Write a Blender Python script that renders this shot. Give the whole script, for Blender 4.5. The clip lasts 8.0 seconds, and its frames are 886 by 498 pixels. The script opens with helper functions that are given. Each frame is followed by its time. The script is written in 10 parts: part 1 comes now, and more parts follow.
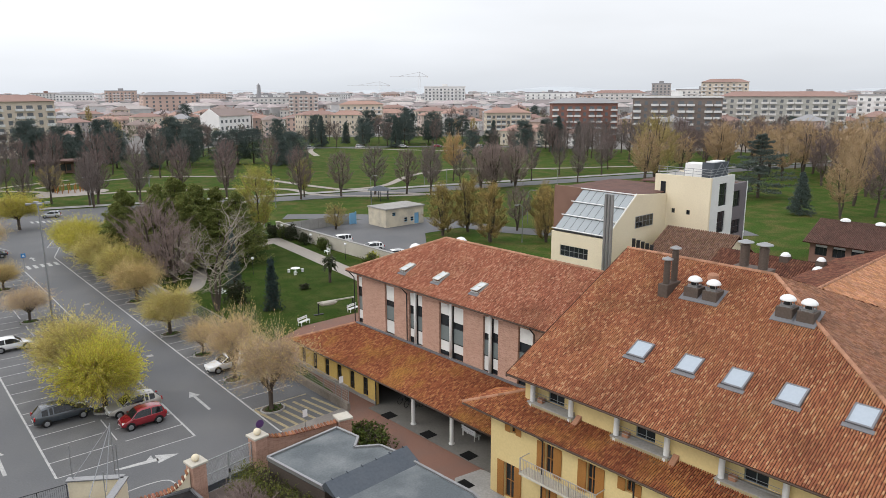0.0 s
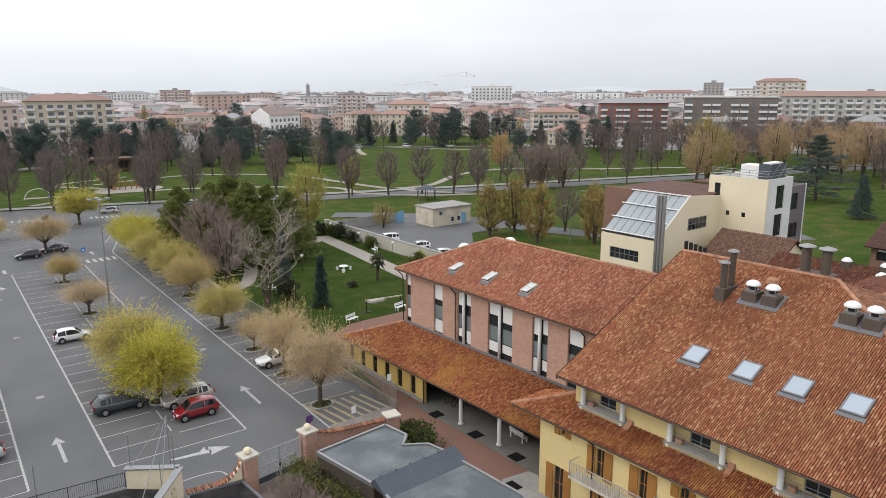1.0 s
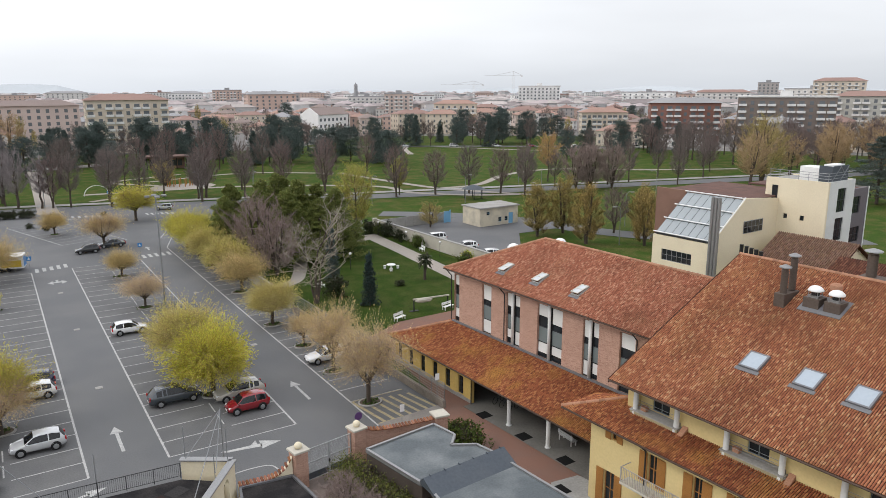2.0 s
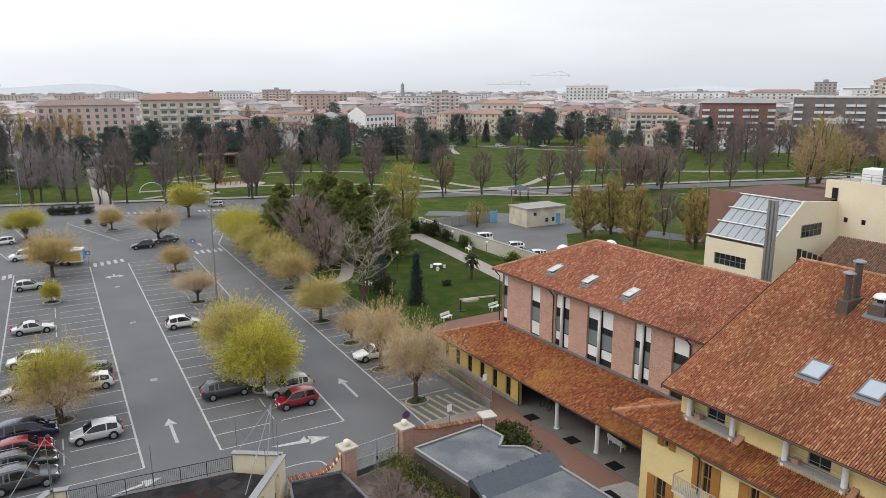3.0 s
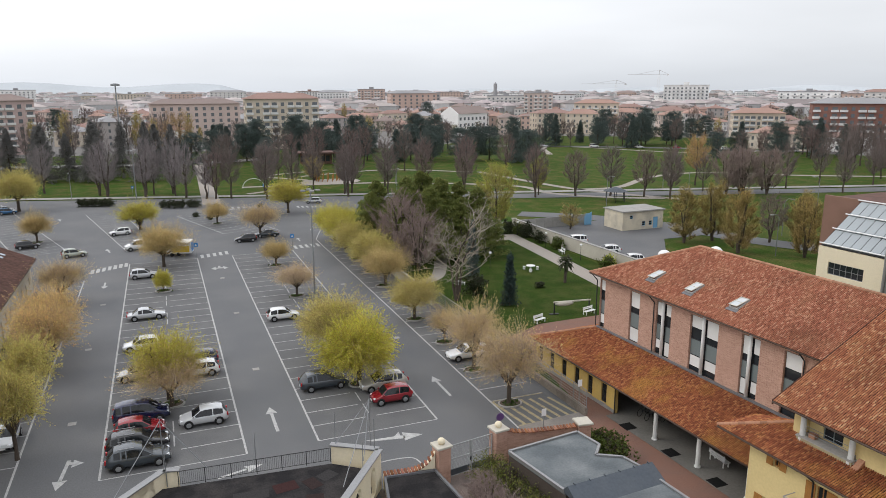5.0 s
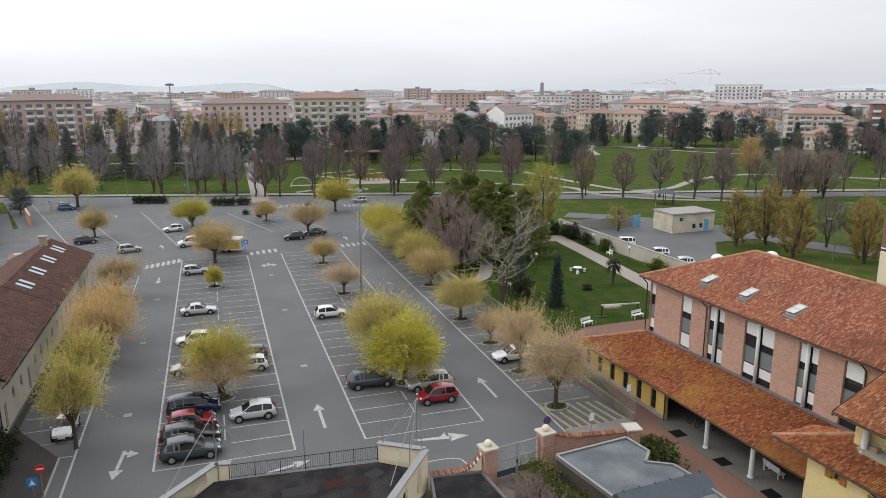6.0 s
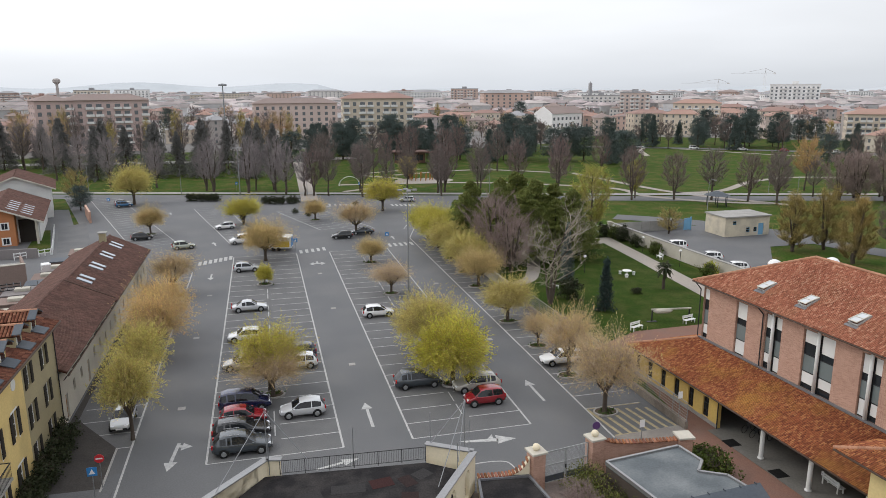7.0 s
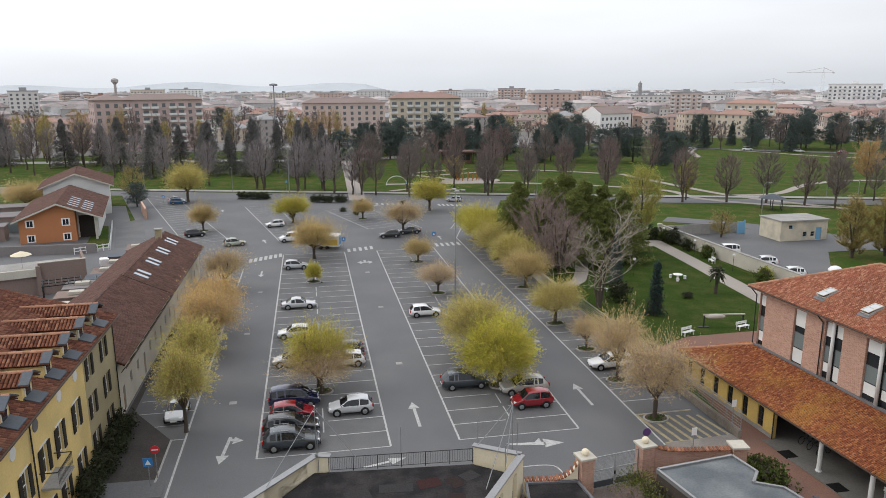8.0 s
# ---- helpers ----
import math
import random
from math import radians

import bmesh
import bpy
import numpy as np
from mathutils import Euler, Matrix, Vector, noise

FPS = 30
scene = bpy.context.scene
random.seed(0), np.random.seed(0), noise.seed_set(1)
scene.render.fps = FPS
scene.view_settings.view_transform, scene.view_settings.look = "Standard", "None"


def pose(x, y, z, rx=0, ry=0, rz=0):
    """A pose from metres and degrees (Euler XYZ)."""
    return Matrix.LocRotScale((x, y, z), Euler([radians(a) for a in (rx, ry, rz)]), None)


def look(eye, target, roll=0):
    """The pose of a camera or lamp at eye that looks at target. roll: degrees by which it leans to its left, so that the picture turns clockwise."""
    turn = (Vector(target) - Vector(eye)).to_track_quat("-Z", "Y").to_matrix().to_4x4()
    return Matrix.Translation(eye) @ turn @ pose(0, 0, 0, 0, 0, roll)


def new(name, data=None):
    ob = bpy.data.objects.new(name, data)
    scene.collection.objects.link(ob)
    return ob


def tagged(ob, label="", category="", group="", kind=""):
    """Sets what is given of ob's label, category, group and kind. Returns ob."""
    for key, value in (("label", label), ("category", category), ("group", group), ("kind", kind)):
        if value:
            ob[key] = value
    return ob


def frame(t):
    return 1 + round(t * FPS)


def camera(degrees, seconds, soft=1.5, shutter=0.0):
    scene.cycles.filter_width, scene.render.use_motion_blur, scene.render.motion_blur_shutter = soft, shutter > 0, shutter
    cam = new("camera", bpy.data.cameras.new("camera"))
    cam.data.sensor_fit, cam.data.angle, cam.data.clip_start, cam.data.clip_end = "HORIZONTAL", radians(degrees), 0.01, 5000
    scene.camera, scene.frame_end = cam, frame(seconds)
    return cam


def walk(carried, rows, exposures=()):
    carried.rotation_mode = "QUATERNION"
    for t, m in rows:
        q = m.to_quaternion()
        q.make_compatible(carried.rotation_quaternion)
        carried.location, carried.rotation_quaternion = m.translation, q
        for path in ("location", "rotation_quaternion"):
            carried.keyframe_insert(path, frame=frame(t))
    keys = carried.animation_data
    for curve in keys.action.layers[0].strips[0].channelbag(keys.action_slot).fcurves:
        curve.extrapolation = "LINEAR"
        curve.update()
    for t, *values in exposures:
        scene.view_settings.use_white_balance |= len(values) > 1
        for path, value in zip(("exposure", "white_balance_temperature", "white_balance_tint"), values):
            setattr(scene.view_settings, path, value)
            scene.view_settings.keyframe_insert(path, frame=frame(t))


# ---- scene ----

# ---------------- camera and its path ----------------
cam = camera(63.84, 8.0, soft=0.65)
PATH = [  # seconds, x, y, z, yaw, pitch, roll
    (0, 1.149, -1.238, 27.053, -39.683, -12.697, -0.175),
    (0.5, 1.002, -1.058, 27.036, -37.861, -12.707, -0.181),
    (1, 0.849, -0.872, 27.020, -36.033, -12.715, -0.170),
    (1.5, 0.688, -0.689, 27.004, -34.195, -12.717, -0.175),
    (3, 0.177, -0.148, 26.992, -28.776, -12.727, -0.171),
    (3.5, 0.000, 0.000, 27.000, -26.965, -12.720, -0.140),
    (4, -0.174, 0.127, 27.023, -25.157, -12.724, -0.125),
    (4.5, -0.345, 0.245, 27.053, -23.350, -12.740, -0.156),
    (6, -0.865, 0.593, 27.167, -17.971, -12.783, -0.187),
    (6.5, -1.049, 0.700, 27.215, -16.153, -12.789, -0.205),
    (7, -1.240, 0.802, 27.263, -14.300, -12.779, -0.218),
    (7.5, -1.432, 0.900, 27.304, -12.466, -12.785, -0.202),
    (8, -1.624, 0.992, 27.341, -10.640, -12.792, -0.213),
]
walk(cam, [(t, pose(x, y, z, 90 + pitch, 0, yaw) @ pose(0, 0, 0, 0, 0, roll)) for t, x, y, z, yaw, pitch, roll in PATH],
     [(0, 0.07), (3.5, 0.0), (8, -0.05)])

# ---------------- overcast sky and a veiled sun ----------------
SUN_ELEV, SUN_AZ = 42.0, -65.0     # the sun stands behind thin cloud; azimuth from +y towards +x
world = bpy.data.worlds.new("overcast_sky")
scene.world = world
world.use_nodes = True
wn, wl = world.node_tree.nodes, world.node_tree.links
wn.clear()
w_out = wn.new("ShaderNodeOutputWorld")
w_bg = wn.new("ShaderNodeBackground")
w_sky = wn.new("ShaderNodeTexSky")
w_sky.sky_type, w_sky.sun_disc = "NISHITA", False
w_sky.sun_elevation, w_sky.sun_rotation = radians(SUN_ELEV), radians(SUN_AZ)
w_sky.air_density, w_sky.dust_density, w_sky.ozone_density = 1.0, 4.0, 1.0
w_co = wn.new("ShaderNodeTexCoord")
w_sep = wn.new("ShaderNodeSeparateXYZ")
w_ramp = wn.new("ShaderNodeValToRGB")
w_noise = wn.new("ShaderNodeTexNoise")
w_map = wn.new("ShaderNodeMapping")
w_map.inputs["Scale"].default_value = (1.2, 1.2, 6.0)
w_noise.inputs["Scale"].default_value = 1.6
w_noise.inputs["Detail"].default_value = 4.0
w_cl = wn.new("ShaderNodeMapRange")
for i, val in ((1, 0.3), (2, 0.7), (3, 0.93), (4, 1.07)):
    w_cl.inputs[i].default_value = val
cr = w_ramp.color_ramp
cr.elements[0].position, cr.elements[0].color = 0.0, (8.3, 8.75, 9.4, 1)
cr.elements[1].position, cr.elements[1].color = 1.0, (14.5, 14.8, 15.6, 1)
for pos, col in ((0.02, (8.9, 9.3, 9.9)), (0.07, (10.2, 10.5, 11.05)), (0.14, (11.2, 11.4, 11.9)), (0.45, (12.8, 13.1, 13.85))):
    cr.elements.new(pos).color = (*col, 1)
w_mul = wn.new("ShaderNodeMixRGB")
w_mul.blend_type, w_mul.inputs[0].default_value = "MULTIPLY", 1.0
w_mix = wn.new("ShaderNodeMixRGB")
w_mix.inputs[0].default_value = 0.85          # share of cloud over the clear sky
wl.new(w_co.outputs["Generated"], w_sep.inputs[0])
wl.new(w_sep.outputs["Z"], w_ramp.inputs[0])
wl.new(w_co.outputs["Generated"], w_map.inputs[0])
wl.new(w_map.outputs[0], w_noise.inputs["Vector"])
wl.new(w_noise.outputs[0], w_cl.inputs[0])
wl.new(w_ramp.outputs[0], w_mul.inputs[1])
wl.new(w_cl.outputs[0], w_mul.inputs[2])
# the cloud glows more on the sun's side
w_dot = wn.new("ShaderNodeVectorMath")
w_dot.operation = "DOT_PRODUCT"
w_dot.inputs[1].default_value = (math.sin(radians(SUN_AZ)), math.cos(radians(SUN_AZ)), 0.0)
w_glow = wn.new("ShaderNodeMapRange")
for i, val in ((1, -0.6), (2, 1.0), (3, 0.93), (4, 1.22)):
    w_glow.inputs[i].default_value = val
w_mul2 = wn.new("ShaderNodeMixRGB")
w_mul2.blend_type, w_mul2.inputs[0].default_value = "MULTIPLY", 1.0
wl.new(w_co.outputs["Generated"], w_dot.inputs[0])
wl.new(w_dot.outputs["Value"], w_glow.inputs[0])
wl.new(w_mul.outputs[0], w_mul2.inputs[1])
wl.new(w_glow.outputs[0], w_mul2.inputs[2])
wl.new(w_sky.outputs[0], w_mix.inputs[1])
wl.new(w_mul2.outputs[0], w_mix.inputs[2])
wl.new(w_mix.outputs[0], w_bg.inputs[0])
w_bg.inputs[1].default_value = 0.1
wl.new(w_bg.outputs[0], w_out.inputs[0])
sun_data = bpy.data.lights.new("sun", "SUN")
sun_data.energy, sun_data.angle, sun_data.color = 0.7, radians(16), (1.0, 0.95, 0.88)
sun = new("sun", sun_data)
_az, _el = radians(SUN_AZ), radians(SUN_ELEV)
SUN_DIR = Vector((math.sin(_az) * math.cos(_el), math.cos(_az) * math.cos(_el), math.sin(_el)))
sun.matrix_world = look(SUN_DIR * 200, (0, 0, 0))

# ---------------- materials ----------------
def mat(name, base, rough=0.8, var=0.18, scale=1.0, bump=0.25, island=0.0, objrand=0.0, dirt=None, dirt_amt=0.35,
        dscale=0.25, metal=0.0, hue=0.0, spec=0.16):
    """A rough surface: base colour varied by coarse stains and fine grain, optional variation piece by piece."""
    m = bpy.data.materials.new(name)
    m.use_nodes = True
    n, l = m.node_tree.nodes, m.node_tree.links
    b = n["Principled BSDF"]
    b.inputs["Roughness"].default_value, b.inputs["Metallic"].default_value = rough, metal
    b.inputs["Specular IOR Level"].default_value = spec
    co = n.new("ShaderNodeNewGeometry")
    fine = n.new("ShaderNodeTexNoise")
    fine.inputs["Scale"].default_value, fine.inputs["Detail"].default_value = 9.0 * scale, 5.0
    coarse = n.new("ShaderNodeTexNoise")
    coarse.inputs["Scale"].default_value, coarse.inputs["Detail"].default_value = dscale * scale, 4.0
    l.new(co.outputs["Position"], fine.inputs["Vector"])
    l.new(co.outputs["Position"], coarse.inputs["Vector"])
    mr = n.new("ShaderNodeMapRange")
    for i, v in ((1, 0.25), (2, 0.75), (3, 1 - var), (4, 1 + var)):
        mr.inputs[i].default_value = v
    l.new(fine.outputs[0], mr.inputs[0])
    mix = n.new("ShaderNodeMixRGB")
    mix.inputs[1].default_value = (*base, 1)
    mix.inputs[2].default_value = (*(dirt or [c * 0.6 for c in base]), 1)
    mr2 = n.new("ShaderNodeMapRange")
    for i, v in ((1, 0.42), (2, 0.72), (3, 0.0), (4, dirt_amt)):
        mr2.inputs[i].default_value = v
    l.new(coarse.outputs[0], mr2.inputs[0])
    l.new(mr2.outputs[0], mix.inputs[0])
    mul = n.new("ShaderNodeMixRGB")
    mul.blend_type, mul.inputs[0].default_value = "MULTIPLY", 1.0
    l.new(mix.outputs[0], mul.inputs[1])
    l.new(mr.outputs[0], mul.inputs[2])
    out = mul.outputs[0]
    if island or objrand:
        src = co.outputs["Random Per Island"] if island else n.new("ShaderNodeObjectInfo").outputs["Random"]
        hsv = n.new("ShaderNodeHueSaturation")
        amount = island or objrand
        v = n.new("ShaderNodeMapRange")
        v.inputs[3].default_value, v.inputs[4].default_value = 1 - amount, 1 + amount
        l.new(src, v.inputs[0])
        l.new(v.outputs[0], hsv.inputs["Value"])
        if hue:
            wn_ = n.new("ShaderNodeTexWhiteNoise")
            wn_.noise_dimensions = "1D"
            l.new(src, wn_.inputs["W"])
            h = n.new("ShaderNodeMapRange")
            h.inputs[3].default_value, h.inputs[4].default_value = 0.5 - hue, 0.5 + hue
            l.new(wn_.outputs["Value"], h.inputs[0])
            l.new(h.outputs[0], hsv.inputs["Hue"])
            s = n.new("ShaderNodeMapRange")
            s.inputs[3].default_value, s.inputs[4].default_value = 0.9, 1.1
            l.new(wn_.outputs["Color"], s.inputs[0])
            l.new(s.outputs[0], hsv.inputs["Saturation"])
        l.new(out, hsv.inputs["Color"])
        out = hsv.outputs[0]
    l.new(out, b.inputs["Base Color"])
    if bump:
        bp = n.new("ShaderNodeBump")
        bp.inputs["Strength"].default_value, bp.inputs["Distance"].default_value = bump, 0.02
        l.new(fine.outputs[0], bp.inputs["Height"])
        l.new(bp.outputs[0], b.inputs["Normal"])
    return m


def gloss(name, base, rough=0.25, metal=0.0, coat=0.0, var=0.04):
    m = mat(name, base, rough, var, 0.6, 0.0, dirt_amt=0.1, metal=metal, spec=0.5)
    m.node_tree.nodes["Principled BSDF"].inputs["Coat Weight"].default_value = coat
    return m


def leafy(name, base, amount=0.35, hue=0.03, through_light=0.35):
    """Leaves: coloured piece by piece, some light passing through."""
    m = mat(name, base, 0.65, 0.15, 0.5, 0.0, island=amount, hue=hue, dirt=[c * 1.5 for c in base], dirt_amt=0.5, dscale=0.7)
    n, l = m.node_tree.nodes, m.node_tree.links
    b = n["Principled BSDF"]
    tr = n.new("ShaderNodeBsdfTranslucent")
    src = b.inputs["Base Color"].links[0].from_socket
    l.new(src, tr.inputs["Color"])
    mx = n.new("ShaderNodeMixShader")
    mx.inputs[0].default_value = through_light
    out = n["Material Output"]
    l.new(b.outputs[0], mx.inputs[1])
    l.new(tr.outputs[0], mx.inputs[2])
    l.new(mx.outputs[0], out.inputs["Surface"])
    return m


M_ASPHALT = mat("asphalt", (0.107, 0.109, 0.113), 0.72, 0.2, 1.0, 0.4, dirt=(0.142, 0.141, 0.14), dirt_amt=0.8, dscale=0.12, spec=0.45)
M_ASPHALT_BAY = mat("asphalt_worn_bay", (0.105, 0.105, 0.107), 0.75, 0.2, 1.0, 0.4, dirt=(0.14, 0.139, 0.137), dirt_amt=0.8, dscale=0.3, spec=0.4)
M_PAINT = mat("road_paint_white", (0.46, 0.46, 0.445), 0.8, 0.2, 2.0, 0.1, dirt=(0.26, 0.26, 0.26), dirt_amt=0.7, dscale=1.5)
M_PAINT_YEL = mat("road_paint_yellow", (0.38, 0.32, 0.19), 0.8, 0.2, 2.0, 0.1, dirt=(0.2, 0.18, 0.13), dirt_amt=0.8, dscale=1.5)
M_KERB = mat("kerb_stone", (0.36, 0.35, 0.33), 0.85, 0.2, 1.0, 0.3)
M_CONCRETE = mat("concrete", (0.34, 0.33, 0.31), 0.85, 0.15, 0.7, 0.3, dirt=(0.2, 0.195, 0.18), dirt_amt=0.6, dscale=0.5)
M_PATH = mat("gravel_path", (0.33, 0.295, 0.26), 0.9, 0.2, 1.5, 0.3, dirt=(0.3, 0.29, 0.26), dscale=0.2)
M_GRASS = mat("grass", (0.042, 0.077, 0.013), 0.95, 0.5, 0.5, 0.6, dirt=(0.1, 0.092, 0.031), dirt_amt=1.0, dscale=0.5, spec=0.05)
M_LAWN = mat("clover_lawn", (0.03, 0.055, 0.009), 0.95, 0.55, 0.6, 0.7, dirt=(0.06, 0.07, 0.019), dirt_amt=1.0, dscale=0.7, spec=0.05)
M_EARTH = mat("earth", (0.12, 0.095, 0.07), 0.95, 0.3, 1.0, 0.5)
M_PAVE = mat("red_paving", (0.205, 0.112, 0.083), 0.75, 0.2, 1.2, 0.3, dirt=(0.165, 0.11, 0.09), dirt_amt=0.7, dscale=0.4)
def clay(name, tones, lichen, amount, lscale=0.5, single=False):
    """Fired clay tiles: each takes one of several kiln tones; lichen and soot spread over them in patches."""
    m = mat(name, tones[1], 0.88, 0.24, 2.0, 0.3, spec=0.12)
    n, l = m.node_tree.nodes, m.node_tree.links
    grain = n["Principled BSDF"].inputs["Base Color"].links[0].from_node
    geo = n.new("ShaderNodeNewGeometry")
    src = n.new("ShaderNodeObjectInfo").outputs["Random"] if single else geo.outputs["Random Per Island"]
    ramp = n.new("ShaderNodeValToRGB")
    el = ramp.color_ramp.elements
    el[0].position, el[0].color = 0.0, (*tones[0], 1)
    el[1].position, el[1].color = 1.0, (*tones[-1], 1)
    for k in range(1, len(tones) - 1):
        el.new(k / (len(tones) - 1)).color = (*tones[k], 1)
    l.new(src, ramp.inputs[0])
    patch = n.new("ShaderNodeTexNoise")
    patch.inputs["Scale"].default_value, patch.inputs["Detail"].default_value, patch.inputs["Roughness"].default_value = lscale, 7.0, 0.68
    l.new(geo.outputs["Position"], patch.inputs["Vector"])
    share = n.new("ShaderNodeMapRange")
    for i, v in ((1, 0.5), (2, 0.68), (3, 0.0), (4, amount)):
        share.inputs[i].default_value = v
    l.new(patch.outputs[0], share.inputs[0])
    mix = n.new("ShaderNodeMixRGB")
    mix.inputs[2].default_value = (*lichen, 1)
    l.new(share.outputs[0], mix.inputs[0])
    l.new(ramp.outputs[0], mix.inputs[1])
    soot = n.new("ShaderNodeTexNoise")
    soot.inputs["Scale"].default_value, soot.inputs["Detail"].default_value = lscale * 0.6, 6.0
    shift = n.new("ShaderNodeVectorMath")
    shift.inputs[1].default_value = (31.0, 17.0, 5.0)
    l.new(geo.outputs["Position"], shift.inputs[0])
    l.new(shift.outputs[0], soot.inputs["Vector"])
    dark = n.new("ShaderNodeMapRange")
    for i, v in ((1, 0.48), (2, 0.72), (3, 1.0), (4, 0.72)):
        dark.inputs[i].default_value = v
    l.new(soot.outputs[0], dark.inputs[0])
    mul = n.new("ShaderNodeMixRGB")
    mul.blend_type, mul.inputs[0].default_value = "MULTIPLY", 1.0
    l.new(mix.outputs[0], mul.inputs[1])
    l.new(dark.outputs[0], mul.inputs[2])
    l.new(mul.outputs[0], grain.inputs[1])
    return m


TONES_MAIN = ((0.235, 0.085, 0.047), (0.285, 0.105, 0.057), (0.32, 0.122, 0.064), (0.35, 0.142, 0.075), (0.38, 0.165, 0.088), (0.5, 0.29, 0.165))
M_TILE = clay("clay_roof_tiles", TONES_MAIN, (0.36, 0.2, 0.085), 0.38)
M_TILE_OBJ = clay("clay_roof_tile", TONES_MAIN, (0.36, 0.2, 0.085), 0.38, single=True)
M_TILE_WING = clay("pinkish_roof_tiles", ((0.24, 0.09, 0.056), (0.3, 0.112, 0.066), (0.34, 0.13, 0.08), (0.38, 0.155, 0.095), (0.5, 0.27, 0.175)), (0.35, 0.19, 0.105), 0.4)
M_TILE_PORCH = clay("lichened_roof_tiles", ((0.18, 0.058, 0.031), (0.245, 0.08, 0.039), (0.295, 0.1, 0.047), (0.345, 0.132, 0.06), (0.43, 0.2, 0.088)), (0.42, 0.225, 0.055), 0.62, 0.3)
M_TILE_WEATH = mat("weathered_roof_tiles", (0.25, 0.125, 0.078), 0.85, 0.25, 2.0, 0.3, island=0.3, hue=0.006, dirt=(0.17, 0.1, 0.07), dirt_amt=0.6, dscale=0.35)
M_TILE_PALE = mat("pale_roof_tiles", (0.43, 0.22, 0.125), 0.85, 0.25, 2.0, 0.3, island=0.27, hue=0.006, dirt=(0.33, 0.17, 0.1), dirt_amt=0.6, dscale=0.35)
M_TILE_BED = mat("roof_bed", (0.07, 0.03, 0.019), 0.9, 0.25, 1.0, 0.3)
M_TILE_DARK = mat("dark_brown_roof_tiles", (0.135, 0.076, 0.062), 0.85, 0.2, 2.0, 0.3, island=0.22, dirt=(0.075, 0.05, 0.042), dirt_amt=0.6, dscale=0.35)
M_TILE_RED = clay("old_red_roof_tiles", ((0.09, 0.04, 0.029), (0.125, 0.052, 0.036), (0.16, 0.066, 0.044), (0.22, 0.1, 0.065)), (0.2, 0.12, 0.075), 0.4)
M_TILE_DORMER = clay("dormer_roof_tiles", ((0.11, 0.043, 0.028), (0.165, 0.062, 0.038), (0.22, 0.09, 0.053), (0.3, 0.15, 0.092)), (0.24, 0.13, 0.08), 0.4)
M_RIDGE = mat("ridge_tiles", (0.36, 0.19, 0.12), 0.85, 0.2, 2.0, 0.3, island=0.25)
M_BRICK = mat("pink_brick", (0.47, 0.29, 0.22), 0.85, 0.12, 2.0, 0.2, dirt=(0.4, 0.24, 0.18), dirt_amt=0.6, dscale=0.5)
def coursed(m, mortar, length=0.25, height=0.075):
    """Lays fine brick courses over a wall material."""
    n, l = m.node_tree.nodes, m.node_tree.links
    b = n["Principled BSDF"]
    geo, sep, add, com, tex, mix = (n.new("ShaderNode" + k) for k in ("NewGeometry", "SeparateXYZ", "Math", "CombineXYZ", "TexBrick", "MixRGB"))
    l.new(geo.outputs["Position"], sep.inputs[0])
    l.new(sep.outputs["X"], add.inputs[0])
    l.new(sep.outputs["Y"], add.inputs[1])
    l.new(add.outputs[0], com.inputs["X"])
    l.new(sep.outputs["Z"], com.inputs["Y"])
    l.new(com.outputs[0], tex.inputs["Vector"])
    for k, v in (("Scale", 1.0), ("Mortar Size", 0.008), ("Brick Width", length), ("Row Height", height)):
        tex.inputs[k].default_value = v
    tex.inputs["Color1"].default_value, tex.inputs["Color2"].default_value = (1, 1, 1, 1), (0.72, 0.68, 0.66, 1)
    tex.inputs["Mortar"].default_value = (*mortar, 1)
    mix.blend_type, mix.inputs[0].default_value = "MULTIPLY", 1.0
    l.new(b.inputs["Base Color"].links[0].from_socket, mix.inputs[1])
    l.new(tex.outputs["Color"], mix.inputs[2])
    l.new(mix.outputs[0], b.inputs["Base Color"])


coursed(M_BRICK, (1.15, 1.25, 1.3))
M_BRICK_DARK = mat("brown_brick", (0.22, 0.13, 0.1), 0.85, 0.15, 2.0, 0.2)
M_YELLOW = mat("yellow_plaster", (0.67, 0.53, 0.26), 0.85, 0.06, 0.8, 0.1, dirt=(0.58, 0.45, 0.21), dirt_amt=0.5, dscale=0.4)
M_YELLOW_OLD = mat("old_yellow_plaster", (0.69, 0.52, 0.22), 0.85, 0.08, 0.8, 0.1, dirt=(0.42, 0.33, 0.16), dirt_amt=0.6, dscale=0.4)
M_CREAM = mat("cream_plaster", (0.74, 0.66, 0.49), 0.85, 0.05, 0.8, 0.1, dirt=(0.66, 0.58, 0.43), dirt_amt=0.5, dscale=0.3)
M_TAN = mat("tan_plaster", (0.36, 0.31, 0.19), 0.85, 0.08, 0.8, 0.1, dirt=(0.27, 0.235, 0.16), dirt_amt=0.6, dscale=0.4)
M_WHITE = mat("white_plaster", (0.66, 0.66, 0.64), 0.85, 0.05, 0.8, 0.1, dirt=(0.5, 0.5, 0.49), dirt_amt=0.5, dscale=0.3)
M_OFFWHITE = mat("offwhite_plaster", (0.52, 0.49, 0.42), 0.85, 0.08, 0.8, 0.1, dirt=(0.38, 0.35, 0.3), dirt_amt=0.7, dscale=0.3)
M_ORANGE = mat("orange_plaster", (0.43, 0.185, 0.085), 0.85, 0.06, 0.8, 0.1)
M_GREYWALL = mat("grey_plaster", (0.22, 0.2, 0.195), 0.85, 0.1, 0.8, 0.1)
